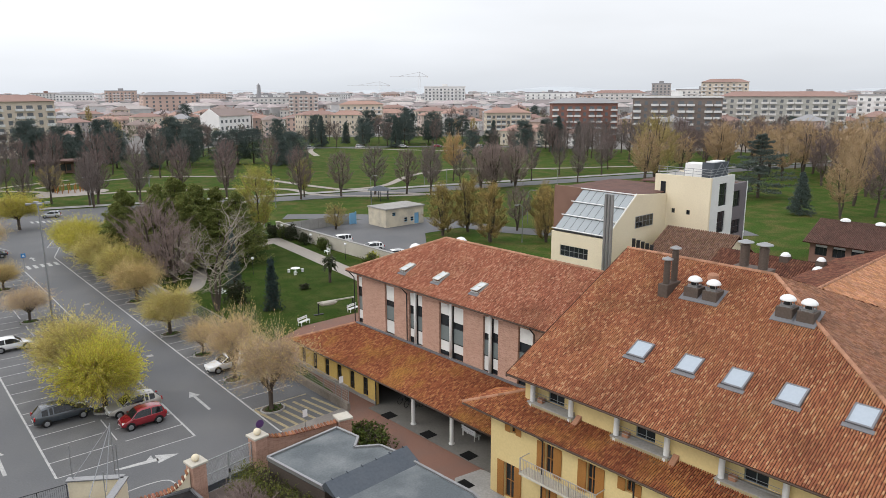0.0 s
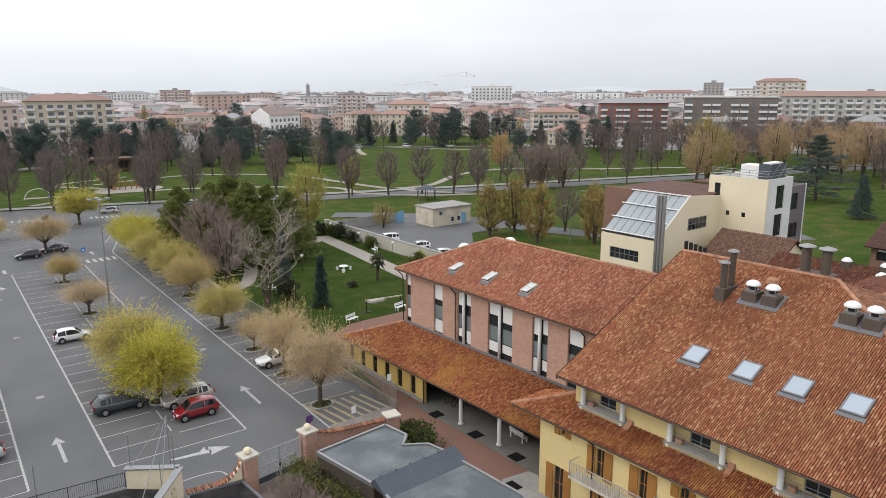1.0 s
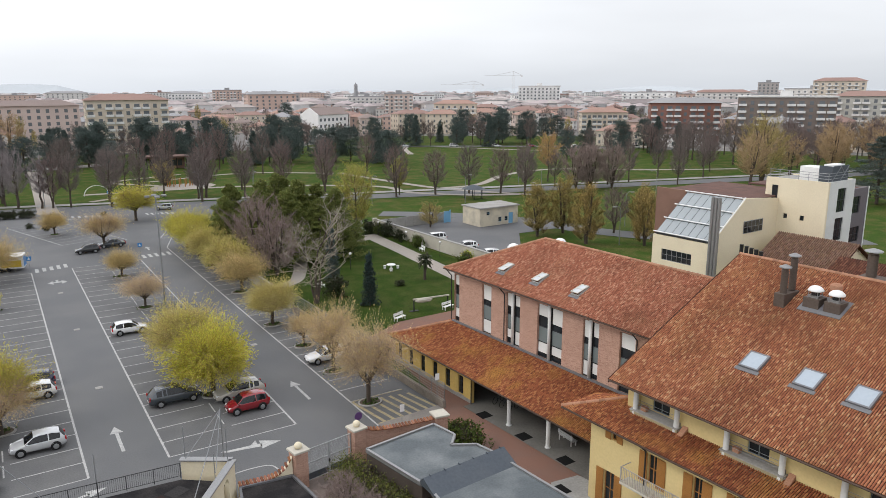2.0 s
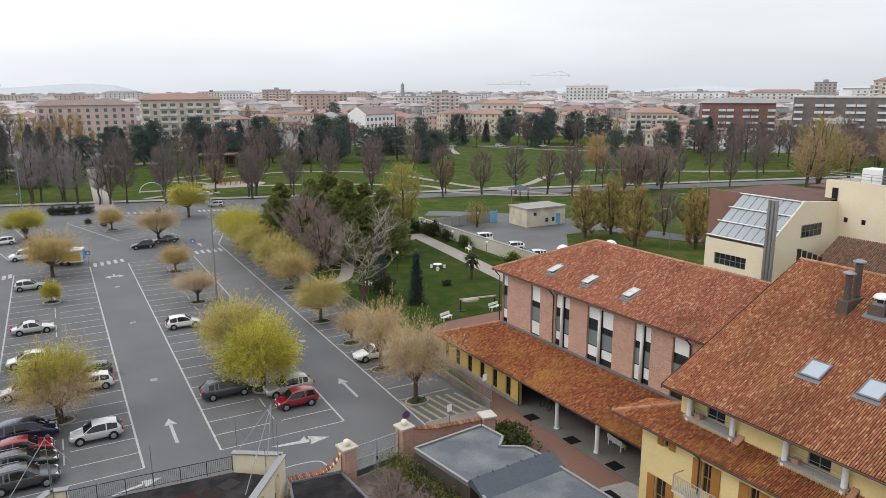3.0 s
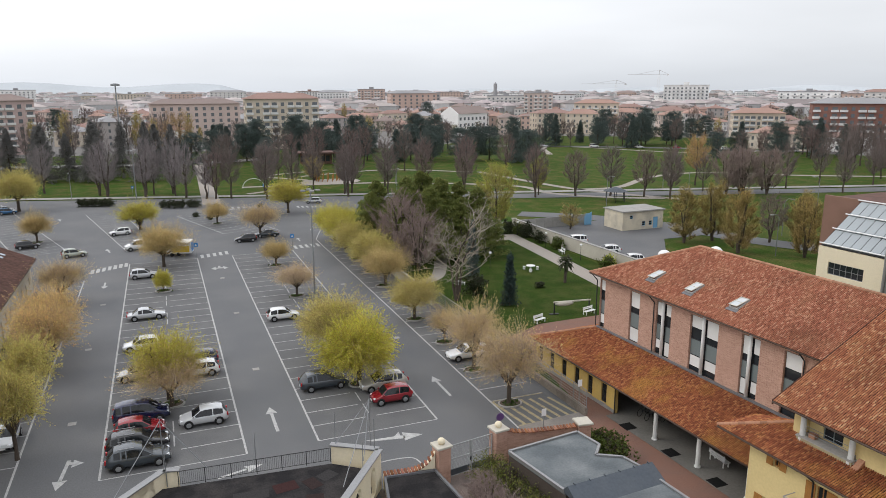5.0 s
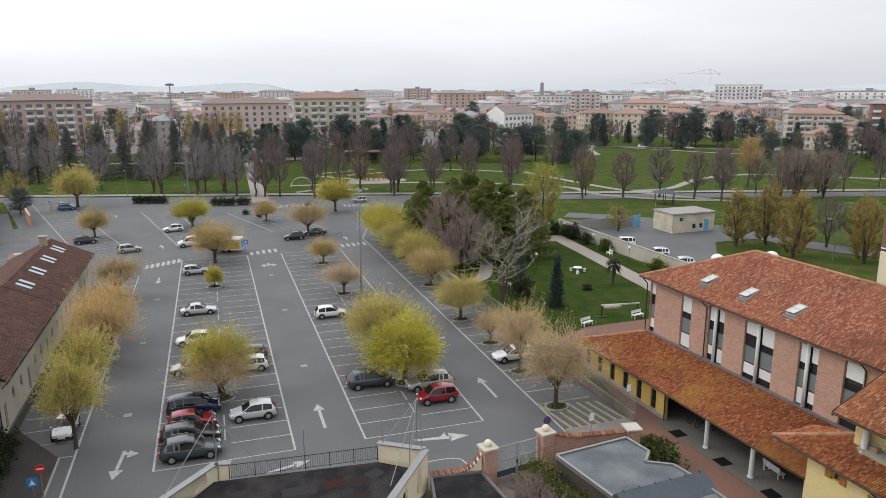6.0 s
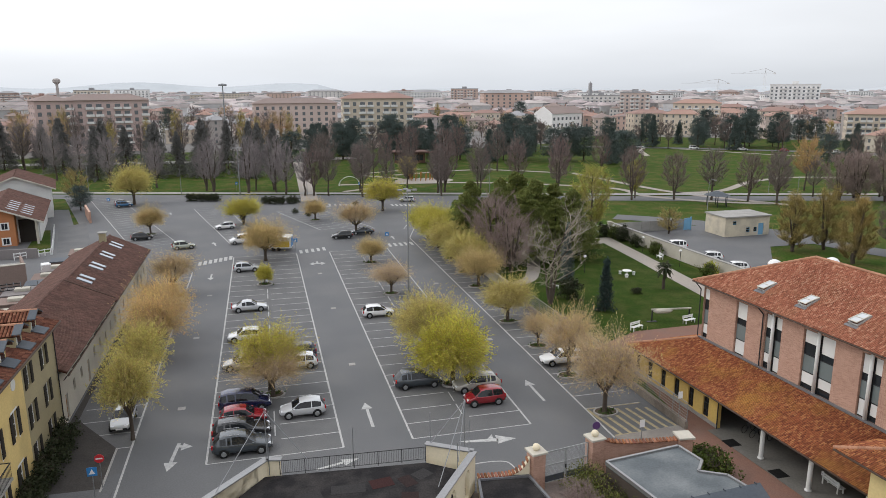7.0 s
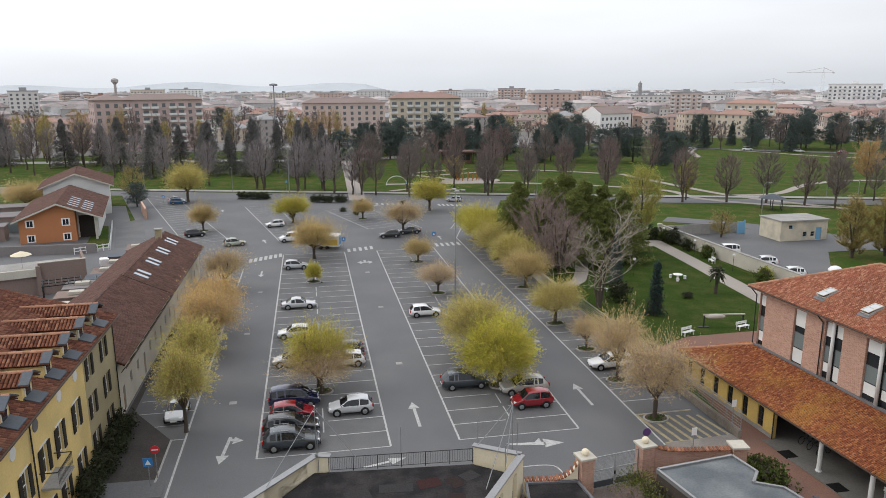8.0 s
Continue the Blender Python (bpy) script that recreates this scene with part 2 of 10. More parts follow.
M_SLATE = mat("grey_roof_sheet", (0.108, 0.122, 0.13), 0.75, 0.14, 0.8, 0.2, dirt=(0.21, 0.225, 0.228), dirt_amt=0.8, dscale=0.5)
M_SLATE_DK = mat("dark_metal_roof", (0.085, 0.098, 0.115), 0.55, 0.1, 0.6, 0.1, dirt=(0.12, 0.13, 0.14), dirt_amt=0.6, dscale=0.5, metal=0.3)
M_BITUMEN = mat("bitumen_roof", (0.02, 0.019, 0.02), 0.95, 0.3, 1.0, 0.3, dirt=(0.055, 0.05, 0.048), dirt_amt=0.8, dscale=0.7, spec=0.12)
M_ZINC = mat("zinc", (0.34, 0.34, 0.34), 0.45, 0.1, 1.0, 0.05, metal=0.7)
M_LEAD = mat("lead_flashing", (0.2, 0.2, 0.21), 0.6, 0.1, 1.0, 0.05, metal=0.4)
M_DKMETAL = mat("dark_metal", (0.04, 0.04, 0.042), 0.5, 0.1, 1.0, 0.0, metal=0.3)
M_GALV = mat("galvanised_steel", (0.3, 0.31, 0.32), 0.5, 0.1, 1.0, 0.0, metal=0.6)
M_WHITE_MET = gloss("white_painted_metal", (0.75, 0.75, 0.74), 0.4)
M_WOOD = mat("shutter_wood", (0.36, 0.17, 0.05), 0.7, 0.15, 1.5, 0.15)
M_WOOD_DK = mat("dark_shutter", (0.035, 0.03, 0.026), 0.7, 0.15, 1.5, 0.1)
M_BLIND = mat("white_blind", (0.68, 0.68, 0.66), 0.7, 0.04, 1.5, 0.1)
M_PANEL_GREY = mat("grey_infill_panel", (0.17, 0.2, 0.2), 0.5, 0.06, 1.0, 0.0)
M_GLASS = gloss("window_glass", (0.02, 0.024, 0.028), 0.06)
# pale blue base colour stands in for the sky mirrored in roof glass
M_GLASS_SKY = gloss("skylight_glass", (0.36, 0.41, 0.46), 0.08)
# whitened for mirrored sky and the pale blinds behind
M_GLASS_PALE = gloss("sky_whitened_glass", (0.52, 0.54, 0.55), 0.2)
M_BLACK = mat("black_rubber", (0.02, 0.02, 0.02), 0.8, 0.1)
M_BARK = mat("bark", (0.085, 0.068, 0.055), 0.9, 0.25, 2.0, 0.3)
M_BARK_PALE = mat("pale_bark", (0.35, 0.315, 0.25), 0.9, 0.25, 1.0, 0.3, dirt=(0.14, 0.12, 0.1), dirt_amt=0.8, dscale=0.8)
M_TWIG = mat("bare_twigs", (0.185, 0.152, 0.14), 0.9, 0.2, 1.0, 0.0, island=0.3)
M_TWIG_RED = mat("reddish_twigs", (0.2, 0.152, 0.142), 0.9, 0.2, 1.0, 0.0, island=0.3)
M_LEAF_LIME = leafy("lime_leaves", (0.5, 0.455, 0.085), 0.4, 0.03, 0.45)
M_WEED = leafy("weedy_leaves", (0.13, 0.14, 0.035), 0.4)
# darker concrete for the floor under the porch
M_DARKCONC = mat("dark_grey_concrete", (0.165, 0.158, 0.142), 0.6, 0.15, 0.7, 0.2, dirt=(0.12, 0.115, 0.105), dirt_amt=0.7, dscale=0.5)
M_LEAF_OLIVE = leafy("olive_buds", (0.53, 0.46, 0.16), 0.35, 0.03, 0.45)
M_LEAF_GOLD = leafy("golden_buds", (0.57, 0.43, 0.2), 0.35, 0.03, 0.45)
M_LEAF_GREEN = leafy("dark_green_leaves", (0.085, 0.11, 0.028), 0.4)
M_LEAF_YGREEN = leafy("yellow_green_leaves", (0.37, 0.37, 0.07), 0.3)
# needle green lifted towards blue-grey, haze put into the colour
M_NEEDLE = leafy("pine_needles", (0.08, 0.105, 0.095), 0.4, 0.02, 0.15)
M_NEEDLE_BLUE = leafy("blue_spruce_needles", (0.03, 0.048, 0.044), 0.35, 0.02, 0.15)
M_HEDGE = leafy("hedge_leaves", (0.035, 0.042, 0.02), 0.4, 0.03, 0.2)
M_GRASS_BLADE = leafy("grass_tufts", (0.06, 0.1, 0.025), 0.35, 0.02, 0.25)
M_TWIG_YEL = mat("yellowish_twigs", (0.34, 0.27, 0.12), 0.9, 0.2, 1.0, 0.0, island=0.3)
M_TWIG_TAN = mat("tan_twigs", (0.38, 0.29, 0.21), 0.9, 0.2, 1.0, 0.0, island=0.3)
M_LEAF_EVER = leafy("olive_evergreen", (0.15, 0.17, 0.048), 0.4, 0.03, 0.25)
M_TWIG_MAUVE = mat("mauve_twigs", (0.29, 0.225, 0.2), 0.9, 0.2, 1.0, 0.0, island=0.3)
M_TWIG_OLIVE = mat("olive_twigs", (0.2, 0.155, 0.07), 0.9, 0.2, 1.0, 0.0, island=0.3)
M_LEAF_BROWN = leafy("olive_brown_buds", (0.4, 0.31, 0.1), 0.35)
M_LEAF_BROWN2 = leafy("brown_gold_buds", (0.45, 0.32, 0.11), 0.35)
M_LEAF_ORANGE = leafy("orange_buds", (0.5, 0.31, 0.11), 0.3)
# grey needles, lightened further to stand in for haze over the belt
M_NEEDLE_GREY = leafy("hazed_grey_needles", (0.155, 0.15, 0.145), 0.35, 0.03, 0.15)
M_TWIG_RUSSET = mat("russet_twigs", (0.4, 0.285, 0.17), 0.9, 0.2, 1.0, 0.0, island=0.3)

# ---------------- building blocks ----------------
class Geo:
    """Collects vertices and faces of one mesh."""

    def __init__(self):
        self.v, self.f = [], []

    def face(self, *pts):
        k = len(self.v)
        self.v += [tuple(p) for p in pts]
        self.f.append(tuple(range(k, k + len(pts))))
        return self

    def box(self, x0, y0, z0, x1, y1, z1, m=None):
        k = len(self.v)
        pts = [(x, y, z) for z in (z0, z1) for x, y in ((x0, y0), (x1, y0), (x1, y1), (x0, y1))]
        if m is not None:
            pts = [tuple(m @ Vector(p)) for p in pts]
        self.v += pts
        self.f += [tuple(k + i for i in q) for q in ((3, 2, 1, 0), (4, 5, 6, 7), (0, 1, 5, 4), (1, 2, 6, 5), (2, 3, 7, 6), (3, 0, 4, 7))]
        return self

    def prism(self, ring, vec):
        """A closed polygon ring swept along vec."""
        k, n, vec = len(self.v), len(ring), Vector(vec)
        self.v += [tuple(p) for p in ring] + [tuple(Vector(p) + vec) for p in ring]
        self.f.append(tuple(range(k + n - 1, k - 1, -1)))
        self.f.append(tuple(range(k + n, k + 2 * n)))
        for i in range(n):
            j = (i + 1) % n
            self.f.append((k + i, k + j, k + n + j, k + n + i))
        return self

    def tube(self, a, b, r0, r1=None, n=8, caps=True):
        """A tapered round bar from a to b."""
        a, b, r1 = Vector(a), Vector(b), r0 if r1 is None else r1
        d = (b - a).normalized()
        p = d.orthogonal().normalized()
        q = d.cross(p)
        k = len(self.v)
        for c, r in ((a, r0), (b, r1)):
            for i in range(n):
                w = 2 * math.pi * i / n
                self.v.append(tuple(c + r * (math.cos(w) * p + math.sin(w) * q)))
        for i in range(n):
            j = (i + 1) % n
            self.f.append((k + i, k + j, k + n + j, k + n + i))
        if caps:
            self.f.append(tuple(range(k + n - 1, k - 1, -1)))
            self.f.append(tuple(range(k + n, k + 2 * n)))
        return self

    def chain(self, pts, radii, n=6):
        """One closed tapered tube through several points."""
        k0 = len(self.v)
        for i, p in enumerate(pts):
            d = (pts[min(i + 1, len(pts) - 1)] - pts[max(i - 1, 0)]).normalized()
            a = d.cross(Vector((0.31, 0.95, 0.05))).normalized()
            b = d.cross(a)
            for j in range(n):
                w = 2 * math.pi * j / n
                self.v.append(tuple(p + radii[i] * (math.cos(w) * a + math.sin(w) * b)))
        for i in range(len(pts) - 1):
            for j in range(n):
                q = (j + 1) % n
                self.f.append((k0 + i * n + j, k0 + i * n + q, k0 + (i + 1) * n + q, k0 + (i + 1) * n + j))
        return self

    def lathe(self, profile, cx, cy, n=12):
        """Turns (radius, z) pairs round an upright axis."""
        k = len(self.v)
        for r, z in profile:
            for i in range(n):
                w = 2 * math.pi * i / n
                self.v.append((cx + r * math.cos(w), cy + r * math.sin(w), z))
        for a in range(len(profile) - 1):
            for i in range(n):
                j = (i + 1) % n
                self.f.append((k + a * n + i, k + a * n + j, k + (a + 1) * n + j, k + (a + 1) * n + i))
        self.f.append(tuple(range(k + n - 1, k - 1, -1)))
        self.f.append(tuple(range(k + (len(profile) - 1) * n, k + len(profile) * n)))
        return self

    def mesh(self, name, smooth=False):
        me = bpy.data.meshes.new(name)
        me.from_pydata(self.v, [], self.f)
        if smooth:
            me.polygons.foreach_set("use_smooth", [True] * len(me.polygons))
        me.update()
        return me


def part(name, geo, material, parent=None, label="", smooth=False, bevel=0.0, kind=""):
    me = geo.mesh(name, smooth) if isinstance(geo, Geo) else geo
    if not me.materials:
        me.materials.append(material)
    ob = new(name, me)
    ob.parent = parent
    if bevel:
        b = ob.modifiers.new("bevel", "BEVEL")
        b.width, b.segments, b.limit_method = bevel, 2, "ANGLE"
    return tagged(ob, label, kind=kind)


def thing(name, m, label, category, group="", kind=""):
    """A top-level Empty at the thing's base."""
    ob = new(name)
    ob.empty_display_size = 0.3
    ob.matrix_basis = m
    return tagged(ob, label, category, group, kind)


def structure(name, geo, material, label, category, bevel=0.0):
    return tagged(part(name, geo, material, None, label, bevel=bevel), label, category, kind="structure")


def inside(poly, x, y):
    hit, j = False, len(poly) - 1
    for i in range(len(poly)):
        (xa, ya), (xb, yb) = poly[i], poly[j]
        if (ya > y) != (yb > y) and x < (xb - xa) * (y - ya) / (yb - ya) + xa:
            hit = not hit
        j = i
    return hit


def sheet(poly, z, thick=0.0):
    """A level polygon, with a rim down to z - thick if wanted."""
    g = Geo()
    if thick:
        return g.prism([(x, y, z - thick) for x, y in poly], (0, 0, thick))
    return g.face(*[(x, y, z) for x, y in poly])


def band(points, width, z):
    """A ribbon along a line of points, level at z."""
    g, pts = Geo(), [Vector((x, y)) for x, y in points]
    sides = []
    for i, p in enumerate(pts):
        d = (pts[min(i + 1, len(pts) - 1)] - pts[max(i - 1, 0)]).normalized()
        nrm = Vector((-d.y, d.x)) * width / 2
        sides.append((p + nrm, p - nrm))
    for (a, b), (c, d) in zip(sides, sides[1:]):
        g.face((*b, z), (*d, z), (*c, z), (*a, z))
    return g


def curve(points, n=8):
    """Catmull-Rom through the points."""
    pts = [Vector(p) for p in points]
    out = []
    for i in range(len(pts) - 1):
        a, b, c, d = pts[max(i - 1, 0)], pts[i], pts[i + 1], pts[min(i + 2, len(pts) - 1)]
        for k in range(n):
            t = k / n
            out.append(0.5 * (2 * b + (c - a) * t + (2 * a - 5 * b + 4 * c - d) * t * t + (3 * b - a - 3 * c + d) * t ** 3))
    out.append(pts[-1])
    return [tuple(p) for p in out]


# ---------------- the ground ----------------
g = Geo()
g.face((-2500, -400, -0.06), (3500, -400, -0.06), (3500, 4500, -0.06), (-2500, 4500, -0.06))
structure("ground", g, M_GRASS, "wide grassy ground of a park in early spring", "ground")

LOT = [(-19.5, 40), (31.5, 40), (31.5, 47), (31.05, 48), (30.2, 82), (30.2, 128), (45, 171), (47, 174), (-50, 204), (-50, 198), (-29, 128), (-19.5, 108)]
structure("car_park", sheet(LOT, 0.0), M_ASPHALT, "grey asphalt car park with worn white bay markings", "car park")
BAY, Y0, NB = 2.64, 51.7, 26
YEND = Y0 + BAY * NB


def paint(name, geo, label, material=M_PAINT):
    return structure(name, geo, material, label, "road marking")


def stripe(g, x0, y0, x1, y1, w=0.105, z=0.012):
    d = Vector((x1 - x0, y1 - y0)).normalized()
    nrm = Vector((-d.y, d.x)) * w / 2
    g.face((x0 + nrm.x, y0 + nrm.y, z), (x0 - nrm.x, y0 - nrm.y, z), (x1 - nrm.x, y1 - nrm.y, z), (x1 + nrm.x, y1 + nrm.y, z))


# darker, worn asphalt of the bays
for nm, x0, x1, ya, yb in (("bay_strip_1", -6.5, 3.7, Y0, YEND), ("bay_strip_2", 9.2, 19.2, Y0, YEND), ("bay_strip_3", 24.8, 30.1, 47.6, 128), ("bay_strip_4", -17.4, -12.3, 52, 110)):
    structure(nm, sheet([(x0, ya), (x1, ya), (x1, yb), (x0, yb)], 0.006), M_ASPHALT_BAY, "darker worn asphalt of the parking bays", "asphalt")
g = Geo()
for xl, xr in ((-6.5, 3.7), (9.2, 19.2)):
    xm = (xl + xr) / 2
    stripe(g, xl, Y0, xl, YEND, 0.16)
    stripe(g, xr, Y0, xr, YEND, 0.16)
    stripe(g, xl, Y0, xr, Y0)
    stripe(g, xl, YEND, xr, YEND)
    for i in range(1, NB):
        stripe(g, xl, Y0 + i * BAY, xm - 0.45, Y0 + i * BAY)
        stripe(g, xm + 0.45, Y0 + i * BAY, xr, Y0 + i * BAY)
        if i % 3 != 1:
            stripe(g, xm, Y0 + i * BAY - 2.0, xm, Y0 + i * BAY)
stripe(g, 24.8, 47.8, 24.8, 128, 0.16)
for i in range(29):
    if i > 1:
        stripe(g, 24.8, 47.9 + i * BAY, 29.9, 47.9 + i * BAY)
stripe(g, -12.3, 47, -12.3, 112, 0.16)
for i in range(22):
    stripe(g, -17.2, 56 + i * BAY, -12.3, 56 + i * BAY)
paint("bay_lines", g, "worn white painted parking bay lines")
g = Geo()
for i in range(7):
    stripe(g, 25.6 + i * 0.85, 48.2, 24.9 + i * 0.85, 53.0 - 0.15 * i, 0.3)
stripe(g, 25.0, 48.1, 30.0, 48.1, 0.2)
stripe(g, 25.0, 53.1, 30.0, 53.1, 0.2)
structure("apron_by_gate", sheet([(24.9, 44.2), (26.9, 42.7), (31.0, 47.4), (31.0, 48.4), (24.9, 48.0)], 0.024), mat("worn_pale_asphalt", (0.22, 0.2, 0.18), 0.9, 0.2, 1.0, 0.3, dirt=(0.3, 0.28, 0.25), dirt_amt=0.8, dscale=0.5), "pale worn asphalt beside the gate", "asphalt")
paint("hatched_bay", g, "faded yellow diagonal hatching on the asphalt", M_PAINT_YEL)


def arrow(cx, cy, ang, length=3.2, kind_="straight"):
    """A painted direction arrow; ang turns it from +y."""
    g = Geo()
    m = pose(cx, cy, 0.014, 0, 0, ang)
    P = lambda pts: g.face(*[m @ Vector((x, y, 0)) for x, y in pts])
    if kind_ == "straight":
        P([(-0.13, -length / 2), (0.13, -length / 2), (0.13, length / 2 - 1.2), (-0.13, length / 2 - 1.2)])
        P([(-0.5, length / 2 - 1.3), (0.5, length / 2 - 1.3), (0, length / 2)])
    elif kind_ == "fork":
        P([(-0.17, -length / 2), (0.17, -length / 2), (0.17, 0.1), (-0.17, 0.1)])
        P([(-0.6, -0.25), (0.6, -0.25), (0.6, 0.4), (-0.6, 0.4)])
        P([(0.55, -0.9), (1.3, 0.2), (0.55, 1.2)])
        P([(-0.55, -0.9), (-0.55, 1.2), (-1.3, 0.2)])
    elif kind_ == "turn":
        P([(-0.12, -length / 2), (0.14, -length / 2 + 0.5), (0.2, 0.3), (-0.3, 0.5)])
        P([(-0.3, 0.5), (0.2, 0.3), (0.25, length / 2 - 1.5), (-0.25, length / 2 - 1.5)])
        P([(-0.8, length / 2 - 1.6), (0.6, length / 2 - 1.6), (-0.1, length / 2)])
        P([(-0.3, 0.0), (-0.3, 0.5), (-0.95, 0.45)])
    elif kind_ == "bend":
        P([(-0.13, -length / 2), (0.13, -length / 2), (0.13, length / 2 - 1.2), (-0.13, length / 2 - 1.2)])
        P([(-0.5, length / 2 - 1.3), (0.5, length / 2 - 1.3), (0, length / 2)])
        P([(-0.1, -1.5), (-0.4, -1.35), (-0.4, -1.75), (-0.1, -1.95)])
        P([(-0.35, -0.95), (-1.15, -1.5), (-0.35, -2.15)])
    ob = paint("painted_arrow", g, "white arrow painted on the asphalt")
    return ob


g = band(curve([(11.9, 46.6), (13.6, 46.75), (15.1, 46.5), (15.5, 45.6), (15.55, 44.2)]), 0.12, 0.013)
paint("edge_line", g, "thin white painted line curving round the gate corner")
for a in ((6.45, 56.9, 0, 4.8), (22.0, 58.0, 0, 4.8), (14.9, 49.9, -98, 4.6, "turn"), (6.55, 112.5, 180, 2.6, "fork"), (-9.4, 108, 180, 3.4),
          (-9.0, 53.5, 174, 4.3, "bend"), (-10.2, 132, 12, 3.2), (21.8, 129, 0, 3.2), (-21.5, 168, 12), (-35, 186, 190), (-33, 188, 12), (14, 168, 60), (3, 49.3, -75, 3.4), (-3, 48.9, -75, 3.4)):
    arrow(*a)
g = Geo()
for x0, y0, x1, y1, n in ((-12.0, 116.9, -6.6, 120.3, 7), (4.0, 121.4, 9.0, 123.0, 5), (19.6, 122.8, 24.6, 123.2, 5), (13.5, 171.0, 21.0, 168.6, 6), (28.0, 166.5, 34.0, 164.5, 6)):
    for i in range(n):
        t = (i + 0.5) / n
        cx, cy = x0 + (x1 - x0) * t, y0 + (y1 - y0) * t
        stripe(g, cx, cy - 1.3, cx, cy + 1.3, 0.5)
paint("zebra_crossing", g, "white zebra crossing blocks painted on asphalt")
# the outer rows towards the avenue
g = Geo()


def angled_row(ax, ay, bx, by, depth, n, side=1):
    d = Vector((bx - ax, by - ay))
    u = d.normalized()
    nrm = Vector((u.y, -u.x)) * depth * side
    stripe(g, ax, ay, bx, by, 0.16)
    for i in range(n + 1):
        p = Vector((ax, ay)) + d * i / n
        stripe(g, p.x, p.y, p.x + nrm.x, p.y + nrm.y)


angled_row(-7.2, 130.2, -16.8, 172.5, 5.0, 17)
angled_row(-2.4, 133.0, -9.0, 170.0, 4.6, 15, -1)
angled_row(9.4, 140.0, 1.6, 164.0, 5.0, 10)
angled_row(20.0, 139.0, 12.0, 163.0, 4.8, 10, -1)
angled_row(-24.6, 133.8, -44.0, 196.5, 5.0, 24)
angled_row(-16.8, 134.7, -37.0, 196.0, 4.8, 24, -1)
angled_row(25.5, 137.0, 36.0, 166.0, 5.0, 12)
stripe(g, 24.8, 128, 36.5, 166, 0.16)
paint("bay_lines_far", g, "white painted bay lines of the outer rows")

# the avenue beyond the car park with its footway
structure("avenue", band([(-260, 270), (-48, 201.5), (46, 173.5), (90, 160), (320, 95)], 7.5, 0.01), M_ASPHALT, "asphalt avenue along the park", "road")
structure("footway", band([(-260, 277), (-47.5, 208.3), (47, 180.2), (90, 167), (320, 102)], 3.0, 0.09), M_CONCRETE, "pale concrete footway beside the avenue", "pavement")

# ---------------- trees ----------------
def skeleton(rng, height, trunk_h, spread, levels, kids, up=0.35, lean=0.0, ratio=0.68):
    """Branch segments (a, b, radius a, radius b, level) of one tree."""
    segs = []

    def grow(p, d, length, r, level):
        steps = 3 if level < 2 else 2
        for s in range(steps):
            nd = (d + Vector((rng.uniform(-1, 1), rng.uniform(-1, 1), rng.uniform(-0.4, 1) * up * 2)) * 0.16).normalized()
            q = p + nd * length / steps
            r2 = r * (0.86 if level == 0 else 0.78)
            segs.append((p, q, r, r2, level))
            if level > 0 and s < steps - 1 and level < levels:
                sprout(q, nd, length, r2, level, 1)
            p, d, r = q, nd, r2
        if level < levels:
            sprout(p, d, length, r, level, kids)

    def sprout(p, d, length, r, level, n):
        a0 = rng.uniform(0, 6.28)
        for i in range(n):
            w = a0 + 6.28 * i / max(n, 1) + rng.uniform(-0.5, 0.5)
            side = d.orthogonal().normalized()
            side = (Matrix.Rotation(w, 3, d) @ side)
            nd = (d * (1 - spread * 0.6) + side * spread * rng.uniform(0.7, 1.2) + Vector((0, 0, up))).normalized()
            grow(p, nd, length * ratio * rng.uniform(0.75, 1.2), r * 0.62, level + 1)

    grow(Vector((0, 0, 0)), Vector((lean, 0, 1)).normalized(), trunk_h, height * 0.022, 0)
    top = max(s[1].z for s in segs)
    k = height / top
    return [(a * k, b * k, ra, rb, lv) for a, b, ra, rb, lv in segs]


def branch_geo(segs, lo, hi, sides=5, rmin=0.012):
    g = Geo()
    for a, b, ra, rb, lv in segs:
        if lo <= lv <= hi:
            g.tube(a, b, max(ra, rmin), max(rb, rmin), sides if lv < 2 else 3, caps=False)
    return g


def leaf_geo(rng, points, size, jitter, n, flat=0.0):
    """n leaf-like quads scattered round the points."""
    g = Geo()
    for _ in range(n):
        p = rng.choice(points)
        p = p + Vector((rng.gauss(0, jitter), rng.gauss(0, jitter), rng.gauss(0, jitter)))
        d = Vector((rng.uniform(-1, 1), rng.uniform(-1, 1), rng.uniform(-0.3, 1))).normalized()
        s = d.orthogonal().normalized()
        s = Matrix.Rotation(rng.uniform(0, 6.28), 3, d) @ s
        w = size * rng.uniform(0.6, 1.3)
        g.face(p - s * w * 0.35, p + d * w * 0.5 - s * 0.1 * w, p + s * w * 0.35 + d * 0.2 * w, p - d * w * 0.5)
    return g


TREES = {}


def tree_kind(key, **parts_):
    TREES[key] = {k: (g.mesh(k), m) for k, (g, m) in parts_.items()}
    return TREES[key]


def plant(key, x, y, scale, name, label, turn=None, z=0.0, group="", sxy=None):
    rng_t = random.Random(int(x * 131 + y * 17))
    turn = rng_t.uniform(0, 360) if turn is None else turn
    ob = thing(name, pose(x, y, z, 0, 0, turn), label, "tree" if "shrub" not in name and "hedge" not in name else "shrub", group)
    sxy = sxy or scale
    ob.scale = (sxy, sxy, scale)
    for k, (me, m) in TREES[key].items():
        part(k, me, m, ob, kind="stuff" if k in ("limb", "twig", "stem") else "")
    return ob


R = random.Random(5)


